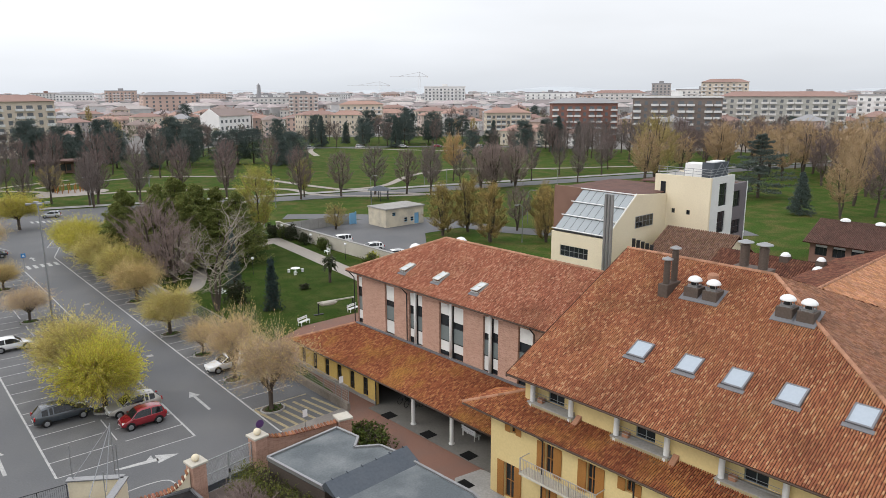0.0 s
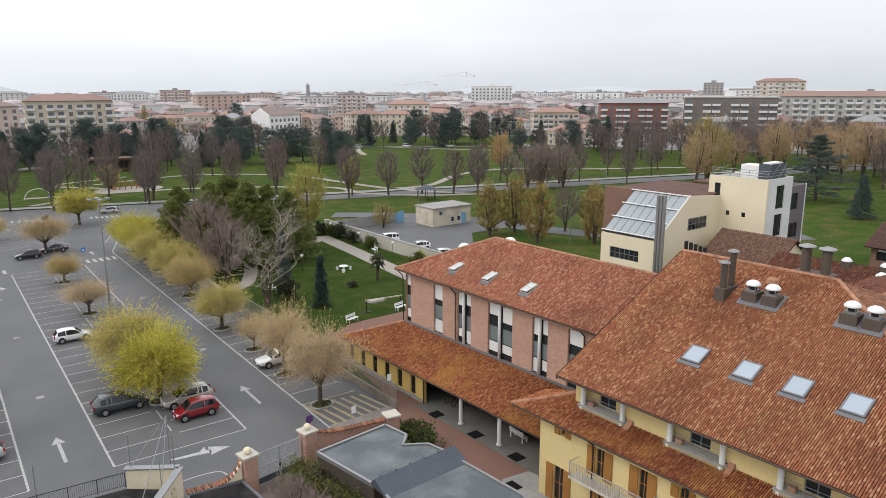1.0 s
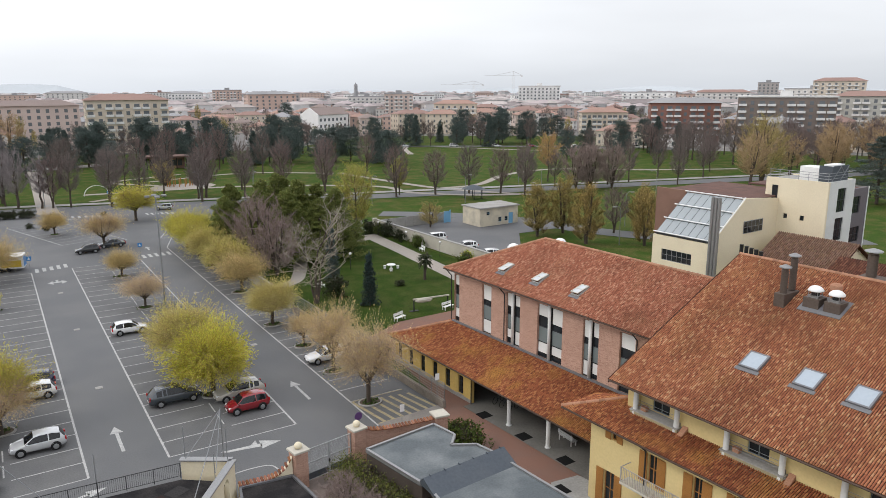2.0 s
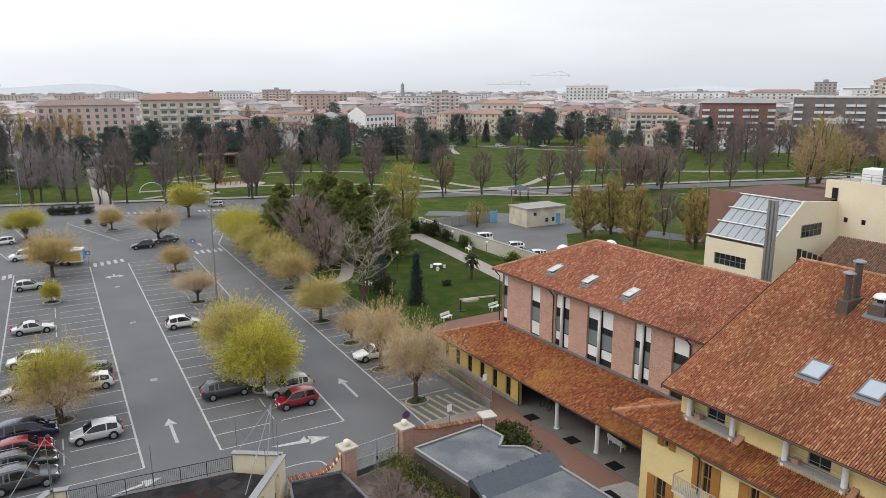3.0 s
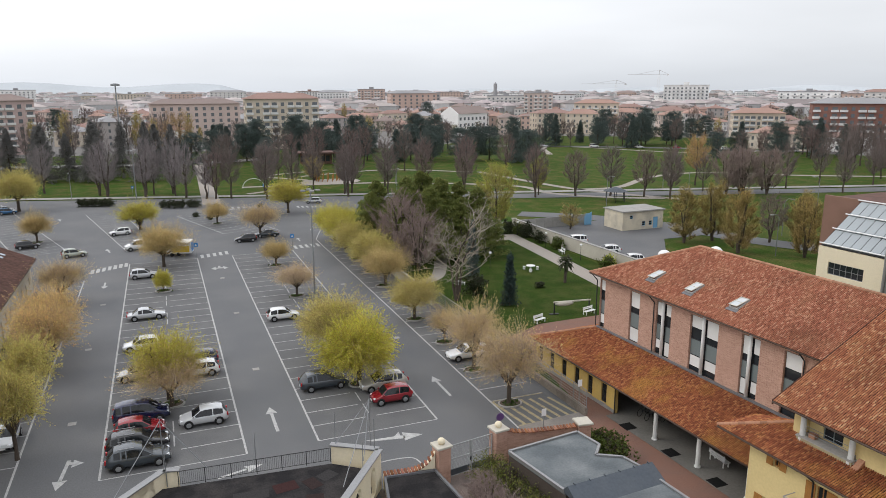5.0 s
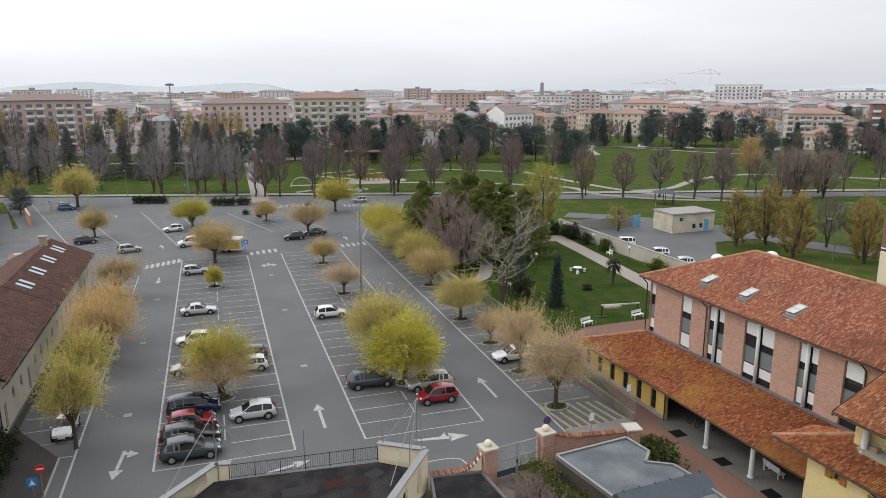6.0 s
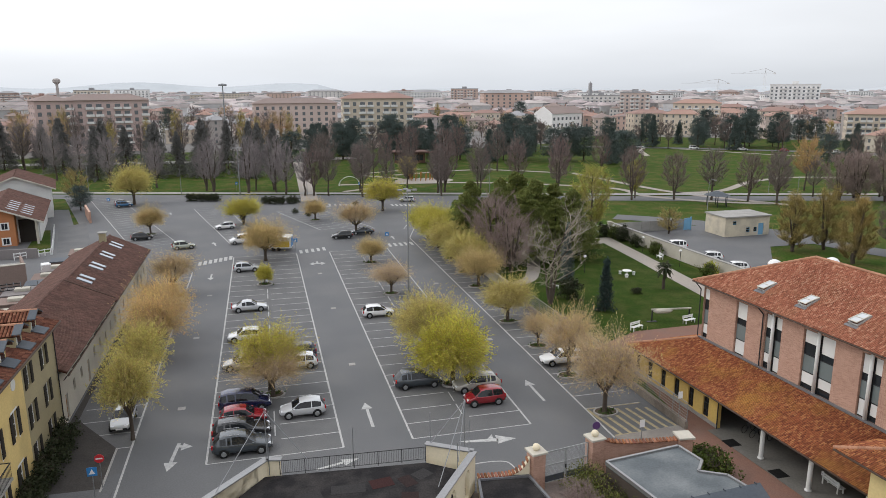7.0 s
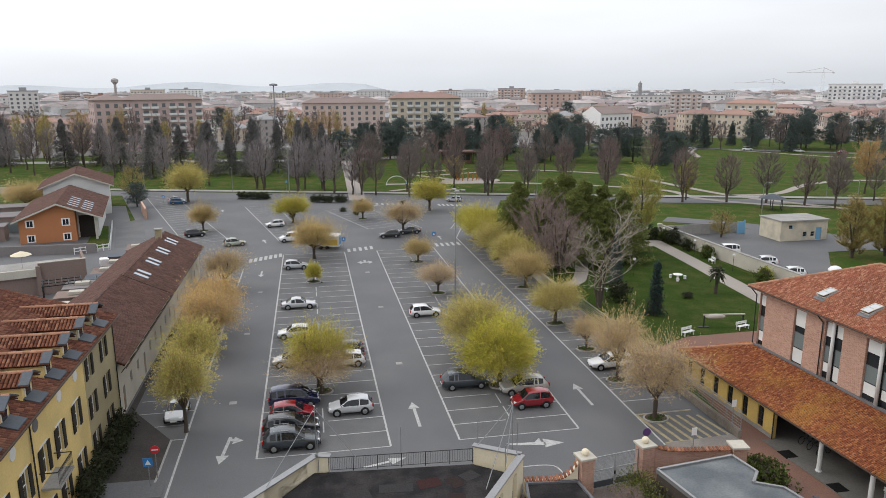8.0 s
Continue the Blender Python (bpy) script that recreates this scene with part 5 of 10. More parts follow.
part("gable", Geo().prism([(1.66, -12.94, 9.6), (MR * 2 - 0.66, -12.94, 9.6), (MR, -12.94, MRZ - 0.3)], (0, 0.33, 0)), M_YELLOW, main)
mM = slope_frame((ME, MV1, MZ), (0, -1, 0), (MR - ME, 0, MRZ - MZ))
for a in (6.3, 9.6, 12.5, 15.5, 18.94):
    skylight(main, mM, a, 4.55, 1.24, 1.42, kerb_mat=M_LEAD)

# ---------------- forecourt, gate and terrace ----------------
M_YARDFLOOR = mat("worn_yard_floor", (0.2, 0.16, 0.14), 0.85, 0.2, 1.0, 0.3, dirt=(0.13, 0.11, 0.1), dirt_amt=0.7, dscale=0.6)
structure("red_pavement", sheet([(27.4, 47.6), (31.6, 48.6), (33.1, 59.8), (33.75, 42), (34.3, 31), (32.0, 30.4), (22, 12), (12, 20), (20, 40), (27, 42.5)], 0.02), M_PAVE, "red paved drive between the porch and the sheds", "pavement")
structure("concrete_apron", sheet([(31.0, 33.5), (33.2, 33.2), (34.2, 30.6), (32.4, 14), (26, 14), (28, 30)], 0.03), M_CONCRETE, "pale concrete apron by the doors", "pavement")
structure("yard_floor", sheet([(11.5, 30), (28, 30), (27, 42.4), (16, 43.4), (11.5, 43.0)], 0.012), M_YARDFLOOR, "worn brownish yard behind the gate", "pavement")
M_IRON = mat("black_cast_iron", (0.012, 0.012, 0.012), 0.8, 0.1, 1.0, 0.1, spec=0.1)
for x, y in ((33.2, 44.6), (33.6, 39.8), (33.85, 35.2), (30.9, 32.4)):
    g = Geo().box(x - 0.52, y - 0.56, 0.02, x + 0.52, y + 0.56, 0.054)
    for k in range(6):
        g.box(x - 0.45, y - 0.5 + k * 0.17, 0.054, x + 0.45, y - 0.5 + k * 0.17 + 0.11, 0.062)
    structure("drain_grate", g, M_IRON, "black iron drain grate set in the paving", "drain")


def pillar(x, y, h, ball, turn=0):
    p = thing("gate_pillar", pose(x, y, 0, 0, 0, turn), "square brick gate pillar with a pale stone cap", "pillar", "gate pillars")
    shaft = part("shaft", Geo().box(-0.48, -0.48, 0, 0.48, 0.48, h - 0.25), M_BRICK, p, bevel=0.01)
    part("cap", Geo().box(-0.6, -0.6, h - 0.22, 0.6, 0.6, h - 0.06), M_OFFWHITE, p, "pale stone cap", bevel=0.03)
    if ball:
        prof = [(0.02 + 0.25 * math.sin(math.pi * k / 10), h - 0.1 + 0.25 * (1 - math.cos(math.pi * k / 10))) for k in range(11)]
        part("ball", Geo().lathe(prof, 0, 0, 16), M_CREAM, p, "pale round lamp ball", smooth=True)
    return p


M_COPING = mat("dark_coping_tile", (0.26, 0.11, 0.065), 0.85, 0.2, 2.0, 0.3, objrand=0.35, hue=0.01)
pillar(16.0, 42.6, 2.95, True, 8)
pillar(20.8, 43.4, 2.95, True, 8)
pillar(27.1, 42.0, 2.95, False, -8)


def coped_wall(a, b, h0, h1, sag, material, label):
    """A low wall with a curved top and a coping of upright roof tiles."""
    w = thing("garden_wall", pose(a[0], a[1], 0, 0, 0, math.degrees(math.atan2(b[1] - a[1], b[0] - a[0]))), label, "wall")
    ln = math.hypot(b[0] - a[0], b[1] - a[1])
    n = 24
    top = []
    for i in range(n + 1):
        t = i / n
        top.append((ln * t, h0 + (h1 - h0) * t + sag(t)))
    ring = [(x, -0.18, z) for x, z in top] + [(ln, -0.18, 0), (0, -0.18, 0)]
    part("wall", Geo().prism(ring, (0, 0.36, 0)), material, w)
    mesh_tile = None
    k = max(8, int(ln / 0.24))
    for i in range(k):
        t = (i + 0.5) / k
        x, z = ln * t, h0 + (h1 - h0) * t + sag(t)
        sl = math.atan2((h1 - h0) / ln + (sag(min(t + 0.02, 1)) - sag(max(t - 0.02, 0))) / (0.04 * ln), 1)
        if mesh_tile is None:
            lo, hi = tile_profile(0.22, 0.62, 0.03)
            og = Geo()
            add_tile(og, lo, hi, Matrix.Identity(4), 0, -0.31, 0, 0)
            mesh_tile = og.mesh("coping_tile")
            mesh_tile.materials.append(M_COPING)
        ob = new("coping_tile", mesh_tile)
        ob.parent = w
        ob.matrix_basis = Matrix.Translation((x, 0, z + 0.01)) @ Matrix.Rotation(-sl, 4, "Y")
    return w


coped_wall((11.9, 43.1), (15.5, 42.6), 1.15, 2.45, lambda t: -1.3 * t + 1.3 * t ** 6, M_CREAM, "low cream wall with clay-tile coping sweeping up to a pillar")
coped_wall((21.3, 43.3), (26.6, 42.1), 2.3, 2.5, lambda t: 0.35 * (1 - t) ** 8 - 0.05 * math.sin(3.14 * t), M_BRICK, "brick wall with a coping of old clay tiles")

gate = thing("metal_gate", pose(16.5, 42.75, 0, 0, 0, 9.5), "grey steel double gate with wire mesh, closed", "gate")
M_GATE = mat("pale_painted_steel", (0.4, 0.41, 0.41), 0.5, 0.1, 1.0, 0.0, metal=0.2)
for x0, x1 in ((0.05, 1.95), (1.99, 3.85)):
    leaf = part("gate_leaf", Geo().box(x0, -0.03, 0.1, x0 + 0.07, 0.03, 2.5).box(x1 - 0.07, -0.03, 0.1, x1, 0.03, 2.5).box(x0 + 0.07, -0.03, 2.43, x1 - 0.07, 0.03, 2.5)
                .box(x0 + 0.07, -0.03, 1.4, x1 - 0.07, 0.03, 1.47).box(x0 + 0.07, -0.03, 0.1, x1 - 0.07, 0.03, 0.16), M_GATE, gate)
    part("lower_panel", Geo().box(x0 + 0.072, -0.012, 0.162, x1 - 0.072, 0.012, 0.62), M_SLATE_DK, leaf)
    wire = Geo()
    k = int((x1 - x0 - 0.14) / 0.09)
    for i in range(1, k):
        xx = x0 + 0.07 + i * 0.09
        wire.box(xx - 0.006, -0.006, 0.62, xx + 0.006, 0.006, 2.43)
    for i in range(1, 20):
        wire.box(x0 + 0.07, -0.004, 0.62 + i * 0.09, x1 - 0.07, 0.004, 0.628 + i * 0.09)
    part("wire_mesh", wire, M_GATE, leaf, kind="stuff")
part("gate_lock", Geo().box(1.9, -0.06, 0.95, 2.02, 0.06, 1.2), M_DKMETAL, gate)


M_TIMBER_DK = mat("dark_weathered_boards", (0.075, 0.06, 0.05), 0.85, 0.25, 1.5, 0.2)


def low_shed(name, poly, z, roof_mat, label, rim=M_ZINC, wall_mat=M_CREAM):
    s = thing(name, pose(0, 0, 0), label, "building")
    part("wall", sheet([(x, y) for x, y in poly], z - 0.25, z - 0.27), wall_mat, s)
    part("roof", sheet(poly, z, 0.24), roof_mat, s)
    for (a, b) in zip(poly, poly[1:] + poly[:1]):
        d = Vector((b[0] - a[0], b[1] - a[1], 0)).normalized()
        nrm = Vector((d.y, -d.x, 0)) * 0.09
        A, B = Vector((*a, z - 0.12)), Vector((*b, z - 0.12))
        part("rim", Geo().prism([A - nrm, A + nrm, A + nrm + Vector((0, 0, 0.26)), A - nrm + Vector((0, 0, 0.26))], B - A), rim, s)
    return s


low_shed("garden_shed", [(19.8, 39.7), (25.6, 40.4), (26.0, 38.2), (25.0, 37.1), (26.5, 36.2), (26.9, 34.4), (20.8, 34.0)], 2.95, M_SLATE, "low outbuilding with a flat grey sheet roof", wall_mat=M_TIMBER_DK)
low_shed("garden_shed", [(20.9, 33.0), (27.0, 33.2), (27.5, 27.6), (26.0, 22), (19.5, 22)], 2.9, M_SLATE, "low outbuilding with a flat grey sheet roof", wall_mat=M_TIMBER_DK)
ridge_shed = thing("shed_ridge", pose(0, 0, 0), "dark blue-grey metal ridge roof between two flat roofs", "roof")
part("metal_roof", Geo().prism([(20.7, 32.2, 2.9), (20.7, 34.3, 2.96), (20.7, 33.7, 3.55)], (6.6, 0.5, 0)), M_SLATE_DK, ridge_shed)
for k in range(6):
    part("seam", Geo().box(21.2 + k * 1.15, 33.65 + k * 0.087, 3.52, 21.25 + k * 1.15, 33.85 + k * 0.087, 3.6), M_SLATE_DK, ridge_shed)

# dark flat roof with arched parapets
M_PATCH_RED = mat("red_felt_patch", (0.045, 0.021, 0.02), 0.95, 0.25, 1.0, 0.2, spec=0.12)
M_PATCH_DARK = mat("rust_felt_patch", (0.034, 0.023, 0.022), 0.95, 0.25, 1.0, 0.2, spec=0.12)
M_PATCH_GREY = mat("grey_felt_patch", (0.04, 0.038, 0.038), 0.95, 0.25, 1.0, 0.2, spec=0.12)
ter = thing("roof_terrace", pose(0, 0, 0), "low cream building with dark bitumen roof terrace and arched parapets", "building")
TZ = 2.0
part("roof_deck", sheet([(-2.2, 45.3), (8.6, 44.4), (10.9, 42.6), (5.0, 33), (-4, 30), (-8, 38)], TZ, 0.3), M_BITUMEN, ter, "dark patched bitumen deck")
part("wall", sheet([(-2.0, 45.1), (8.6, 44.2), (10.8, 42.6), (5.0, 33.1), (-3.9, 30.1), (-7.9, 38)], TZ - 0.3, TZ - 0.32), M_CREAM, ter)


for x, y, w, d, m_, a in ((5.2, 42.6, 1.5, 1.1, 0, 8), (6.9, 42.4, 0.9, 1.3, 1, 20), (3.0, 42.4, 2.2, 1.0, 2, -5), (8.0, 43.0, 1.2, 1.0, 2, 30), (0.5, 42.0, 1.6, 1.3, 2, 12), (6.7, 40.6, 1.1, 1.0, 1, -12), (2.0, 40.6, 1.8, 1.2, 2, 6)):
    part("roof_patch", tf(Geo().box(-w / 2, -d / 2, 0.004, w / 2, d / 2, 0.012), pose(x, y, TZ, 0, 0, a)), (M_PATCH_RED, M_PATCH_DARK, M_PATCH_GREY)[m_], ter)


def parapet(a, b, z0, z1, arches, thick=0.3, zb=None):
    """A parapet from a to b with arched openings, under a zinc coping."""
    d = Vector((b[0] - a[0], b[1] - a[1], 0))
    ln = d.length
    m = pose(a[0], a[1], 0, 0, 0, math.degrees(math.atan2(d.y, d.x)))
    zb = z1 if zb is None else zb
    outline = Geo()
    g = Geo()
    xs = [0.0]
    for c, w, hgt in arches:
        xs += [c - w / 2, c + w / 2]
    xs.append(ln)
    top = lambda x: z1 + (zb - z1) * x / ln
    for i in range(0, len(xs), 2):
        g.prism([(xs[i], 0, z0), (xs[i + 1], 0, z0), (xs[i + 1], 0, top(xs[i + 1])), (xs[i], 0, top(xs[i]))], (0, thick, 0))
    for c, w, hgt in arches:
        n = 10
        base = z0 + 0.25
        arc = [(c - w / 2 + w * k / n, base + hgt - w / 2 + math.sqrt(max(0, (w / 2) ** 2 - (w * k / n - w / 2) ** 2))) for k in range(n + 1)]
        for (xa, za), (xb, zb_) in zip(arc, arc[1:]):
            g.prism([(xa, 0, za), (xb, 0, zb_), (xb, 0, top(xb)), (xa, 0, top(xa))], (0, thick, 0))
        g.box(c - w / 2, 0, z0, c + w / 2, thick, base)
    p = part("parapet", tf(g, m), M_CREAM, ter, "cream parapet with arched openings")
    part("coping", tf(Geo().prism([(-0.1, -0.1, z1 + 0.003), (ln + 0.1, -0.1, zb + 0.003), (ln + 0.1, -0.1, zb + 0.09), (-0.1, -0.1, z1 + 0.09)], (0, thick + 0.2, 0)), m), M_ZINC, p, "grey zinc coping")
    return p


parapet((8.75, 45.0), (11.5, 43.2), 0.2, 3.0, [])
parapet((11.5, 43.2), (6.6, 36.5), 0.2, 3.0, [(1.6, 0.9, 2.1), (4.2, 0.9, 2.1), (6.6, 0.9, 2.1)])
parapet((-6.6, 40.6), (-2.0, 45.6), 0.2, 3.0, [(5.2, 1.3, 2.0), (2.6, 1.3, 2.0)])
parapet((-2.0, 45.6), (-1.2, 45.4), 0.2, 3.0, [])
rail = thing("terrace_railing", pose(-1.2, 45.35, 0, 0, 0, -3.6), "thin grey steel railing along the roof terrace", "railing")
RL = 9.85
part("handrail", Geo().tube((0, 0, 3.0), (RL, 0, 3.0), 0.025, 0.025, 6), M_DKMETAL, rail)
part("bottom_rail", Geo().tube((0, 0, 2.1), (RL, 0, 2.1), 0.018, 0.018, 6), M_DKMETAL, rail)
for k in range(7):
    part("post", Geo().box(RL * k / 6 - 0.025, -0.02, 1.95, RL * k / 6 + 0.025, 0.02, 2.98), M_DKMETAL, rail)
bar_mesh = Geo().box(-0.006, -0.006, 2.1, 0.006, 0.006, 3.0).mesh("baluster")
bar_mesh.materials.append(M_DKMETAL)
for k in range(1, 84):
    if k % 14:
        ob = new("baluster", bar_mesh)
        ob.parent, ob.location = rail, (RL * k / 84, 0, 0)
# clothes-drying masts with stays on the terrace corners
for x, y, hh in ((9.1, 45.2, 5.4), (11.4, 43.4, 5.4), (10.2, 42.0, 4.6), (3.7, 45.2, 5.0), (-1.9, 45.5, 5.0)):
    mast = thing("net_pole", pose(x, y, 2.9), "thin grey steel pole holding a net", "pole", "net poles")
    part("pole", Geo().tube((0, 0, -0.9), (0, 0, hh - 3.0), 0.03, 0.025, 6), M_GALV, mast)
stay = thing("pole_stays", pose(0, 0, 0), "thin steel stays running up to a pole head", "stay")
for a in ((9.0, 45.0, 3.0), (10.3, 42.2, 3.0), (8.3, 39.6, 3.0)):
    part("stay", Geo().tube(a, (11.6, 45.2, 5.9), 0.028, 0.028, 5), M_GALV, stay)
part("head", Geo().tube((11.6, 45.2, 0), (11.6, 45.2, 6.0), 0.035, 0.03, 6), M_GALV, stay)
stay2 = thing("pole_stays", pose(0, 0, 0), "thin steel stays running up to a pole head", "stay")
for a in ((-5.2, 42.2, 3.0), (0.6, 45.2, 3.0)):
    part("stay", Geo().tube(a, (-2.0, 46.0, 6.4), 0.028, 0.028, 5), M_GALV, stay2)
part("head", Geo().tube((-2.0, 46.0, 0), (-2.0, 46.0, 6.5), 0.035, 0.03, 6), M_GALV, stay2)
# roofs between terrace and gate
low_shed("lean_to", [(11.9, 42.7), (15.4, 42.3), (15.8, 37.5), (10.8, 37.5)], 1.1, M_BITUMEN, "low lean-to with a dark patched roof", M_LEAD)

# fence on the wall between the bays and the drive
M_DAMPWALL = mat("stained_concrete_wall", (0.26, 0.225, 0.19), 0.9, 0.2, 0.8, 0.3, dirt=(0.14, 0.12, 0.1), dirt_amt=0.8, dscale=0.7)
fence = thing("mesh_fence", pose(31.1, 47.6, 0, 0, 0, 91.5), "tall wire-mesh fence on a low wall beside the drive", "fence")
FL = 34.0
part("low_wall", Geo().box(0, -0.15, 0, FL, 0.15, 0.7), M_DAMPWALL, fence)
for k in range(18):
    part("post", Geo().tube((FL * k / 17, 0, 0.7), (FL * k / 17, 0, 2.3), 0.03, 0.03, 6), M_GALV, fence)
wires = Geo()
for k in range(7):
    wires.tube((0, 0, 0.8 + k * 0.235), (FL, 0, 0.8 + k * 0.235), 0.018, 0.018, 4, False)
for k in range(int(FL / 0.3)):
    wires.tube((k * 0.3, 0, 0.72), (k * 0.3, 0, 2.28), 0.007, 0.007, 3, False)
part("wire_mesh", wires, M_RAIL, fence, kind="stuff")
part("rail", Geo().tube((0, 0, 2.3), (FL, 0, 2.3), 0.035, 0.035, 6), M_RAIL, fence)
structure("park_wall", Geo().box(30.15, 81.7, 0, 30.5, 128, 1.5), M_OFFWHITE, "weathered plaster wall between bays and garden", "wall")


def sign(x, y, shape, col, h=2.2, label="", turn=0, glyph=None):
    s = thing("road_sign", pose(x, y, 0, 0, 0, turn), label, "sign")
    part("pole", Geo().tube((0, 0, 0), (0, 0, h + 0.3), 0.03, 0.03, 8), M_GALV, s)
    if shape == "round":
        plate = Geo().tube((0, -0.035, h), (0, -0.06, h), 0.32, 0.32, 24)
    elif shape == "square":
        plate = Geo().box(-0.32, -0.06, h - 0.32, 0.32, -0.035, h + 0.32)
    else:
        plate = Geo().box(-0.2, -0.06, h - 0.3, 0.2, -0.035, h + 0.3)
    part("plate", plate, col, s)
    if glyph == "bar":
        part("bar", Geo().box(-0.22, -0.068, h - 0.05, 0.22, -0.062, h + 0.05), M_WHITE_MET, s)
    elif glyph == "tri":
        part("triangle", Geo().prism([(-0.2, -0.062, h - 0.18), (0.2, -0.062, h - 0.18), (0, -0.062, h + 0.2)], (0, -0.006, 0)), M_WHITE_MET, s)
    return s


M_RED = gloss("sign_red", (0.5, 0.02, 0.025), 0.4)
M_BLUE = gloss("sign_blue", (0.03, 0.2, 0.5), 0.4)
M_PURPLE = gloss("sign_purple", (0.1, 0.05, 0.16), 0.4)
sign(-13.3, 50.2, "round", M_RED, 2.3, "red no-entry sign with white bar on a pole", 0, "bar")
sign(-13.6, 49.2, "square", M_BLUE, 1.9, "blue square crossing sign with white triangle", 0, "tri")
sign(22.0, 45.6, "round", M_PURPLE, 2.5, "round purple no-parking sign by the gate", 0)
sign(25.6, 45.2, "panel", M_WHITE_MET, 2.4, "small white notice on a grey pole", 0)
sign(31.0, 48.6, "panel", M_WHITE_MET, 2.6, "small white notice on the fence end", 0)
for x, y in ((19.4, 121.6), (3.6, 120.4), (-36, 178), (-8, 200), (24, 190)):
    sign(x, y, "square", M_BLUE, 2.3, "blue square crossing sign with white triangle", 0, "tri")

# planting beds under the pollards
bed_rng = random.Random(9)
for x, y in ((-1.4, 63.0), (-1.7, 101.8), (15.1, 61.2), (14.9, 92.5), (14.9, 110.5), (14.2, 68.6), (26.2, 52.1), (26.4, 60.3), (26.6, 68.6), (26.2, 77.3), (26.6, 85.1), (27.0, 93.0), (27.5, 101.0), (27.6, 110.0), (9.2, 151), (-22.5, 144)):
    b = thing("tree_bed", pose(x, y, 0), "round kerbed tree bed with grass", "planting bed", "tree beds")
    ring = Geo()
    n = 20
    for k in range(n):
        a0, a1 = 6.2832 * k / n, 6.2832 * (k + 0.96) / n
        p = [(r * math.cos(a) * 0.95, r * math.sin(a) * 0.75, z) for r, a, z in ((1.0, a0, 0), (1.16, a0, 0), (1.16, a1, 0), (1.0, a1, 0))]
        ring.prism(p, (0, 0, 0.14))
    part("kerb", ring, M_KERB, b)
    part("soil", Geo().prism([(math.cos(6.2832 * k / n) * 0.94, math.sin(6.2832 * k / n) * 0.74, 0.0) for k in range(n)], (0, 0, 0.1)), M_EARTH, b)
    pts = [Vector((bed_rng.gauss(0, 0.4), bed_rng.gauss(0, 0.3), 0.14)) for _ in range(60)]
    part("grass", leaf_geo(bed_rng, pts, 0.16, 0.06, 260), M_GRASS_BLADE, b, kind="stuff")


# tall lamp masts of the car park
def lamp_mast(x, y, h, label):
    m = thing("street_lamp", pose(x, y, 0), label, "street lamp", "lamp masts")
    part("mast", Geo().tube((0, 0, 0), (0, 0, h), 0.14, 0.07, 10), M_GALV, m)
    part("head_ring", Geo().tube((-1.0, 0, h), (1.0, 0, h), 0.05, 0.05, 6).tube((0, -1.0, h), (0, 1.0, h), 0.05, 0.05, 6), M_GALV, m)
    for dx, dy in ((-1.0, 0), (1.0, 0), (0, -1.0), (0, 1.0)):
        part("floodlight", Geo().box(dx - 0.28, dy - 0.22, h - 0.16, dx + 0.28, dy + 0.22, h + 0.06), M_ZINC, m, bevel=0.03)
    return m


lamp_mast(17.2, 92.1, 14.2, "tall galvanised floodlight mast in the car park")
lamp_mast(-7.0, 193, 12.3, "tall galvanised floodlight mast beside the avenue")

# small pale covers in the aisles
for x, y in ((6.6, 88.0), (6.5, 68.6), (-9.2, 62.2), (-9.4, 80.8), (6.4, 106), (22.2, 72), (22.0, 96), (-9.0, 98)):
    structure("manhole_cover", Geo().box(x - 0.32, y - 0.32, 0.0, x + 0.32, y + 0.32, 0.02), M_CONCRETE, "small pale concrete manhole cover", "manhole cover")

# ---------------- cars ----------------
M_TYRE = mat("tyre", (0.02, 0.02, 0.021), 0.85, 0.1)
M_RIM = gloss("alloy_rim", (0.4, 0.41, 0.42), 0.35, 0.8)
M_CARGLASS = gloss("car_glass", (0.012, 0.014, 0.016), 0.05)
M_HEADLIGHT = gloss("headlight", (0.7, 0.72, 0.74), 0.15)
M_TAIL = gloss("tail_light", (0.35, 0.01, 0.012), 0.2)
CAR_MESH = {}
SHAPES = {  # length, width, height, bonnet end, windscreen top, roof end, tail base: shares of the length from the nose
    "hatch": (3.85, 1.68, 1.47, 0.25, 0.44, 0.89, 0.98), "suv": (4.45, 1.84, 1.62, 0.25, 0.44, 0.86, 0.975),
    "wagon": (4.55, 1.78, 1.48, 0.25, 0.43, 0.89, 0.98), "van": (4.4, 1.8, 1.8, 0.19, 0.36, 0.94, 0.985),
    "sedan": (4.4, 1.72, 1.42, 0.27, 0.44, 0.70, 0.85), "mini": (3.6, 1.62, 1.54, 0.2, 0.37, 0.91, 0.985)}


def smooth_at(keys, s):
    """A smooth line through (s, value) keys."""
    for (a, va), (b, vb) in zip(keys, keys[1:]):
        if s <= b:
            t = (s - a) / (b - a)
            return va + (vb - va) * (t * t * (3 - 2 * t) * 0.5 + t * 0.5)
    return keys[-1][1]


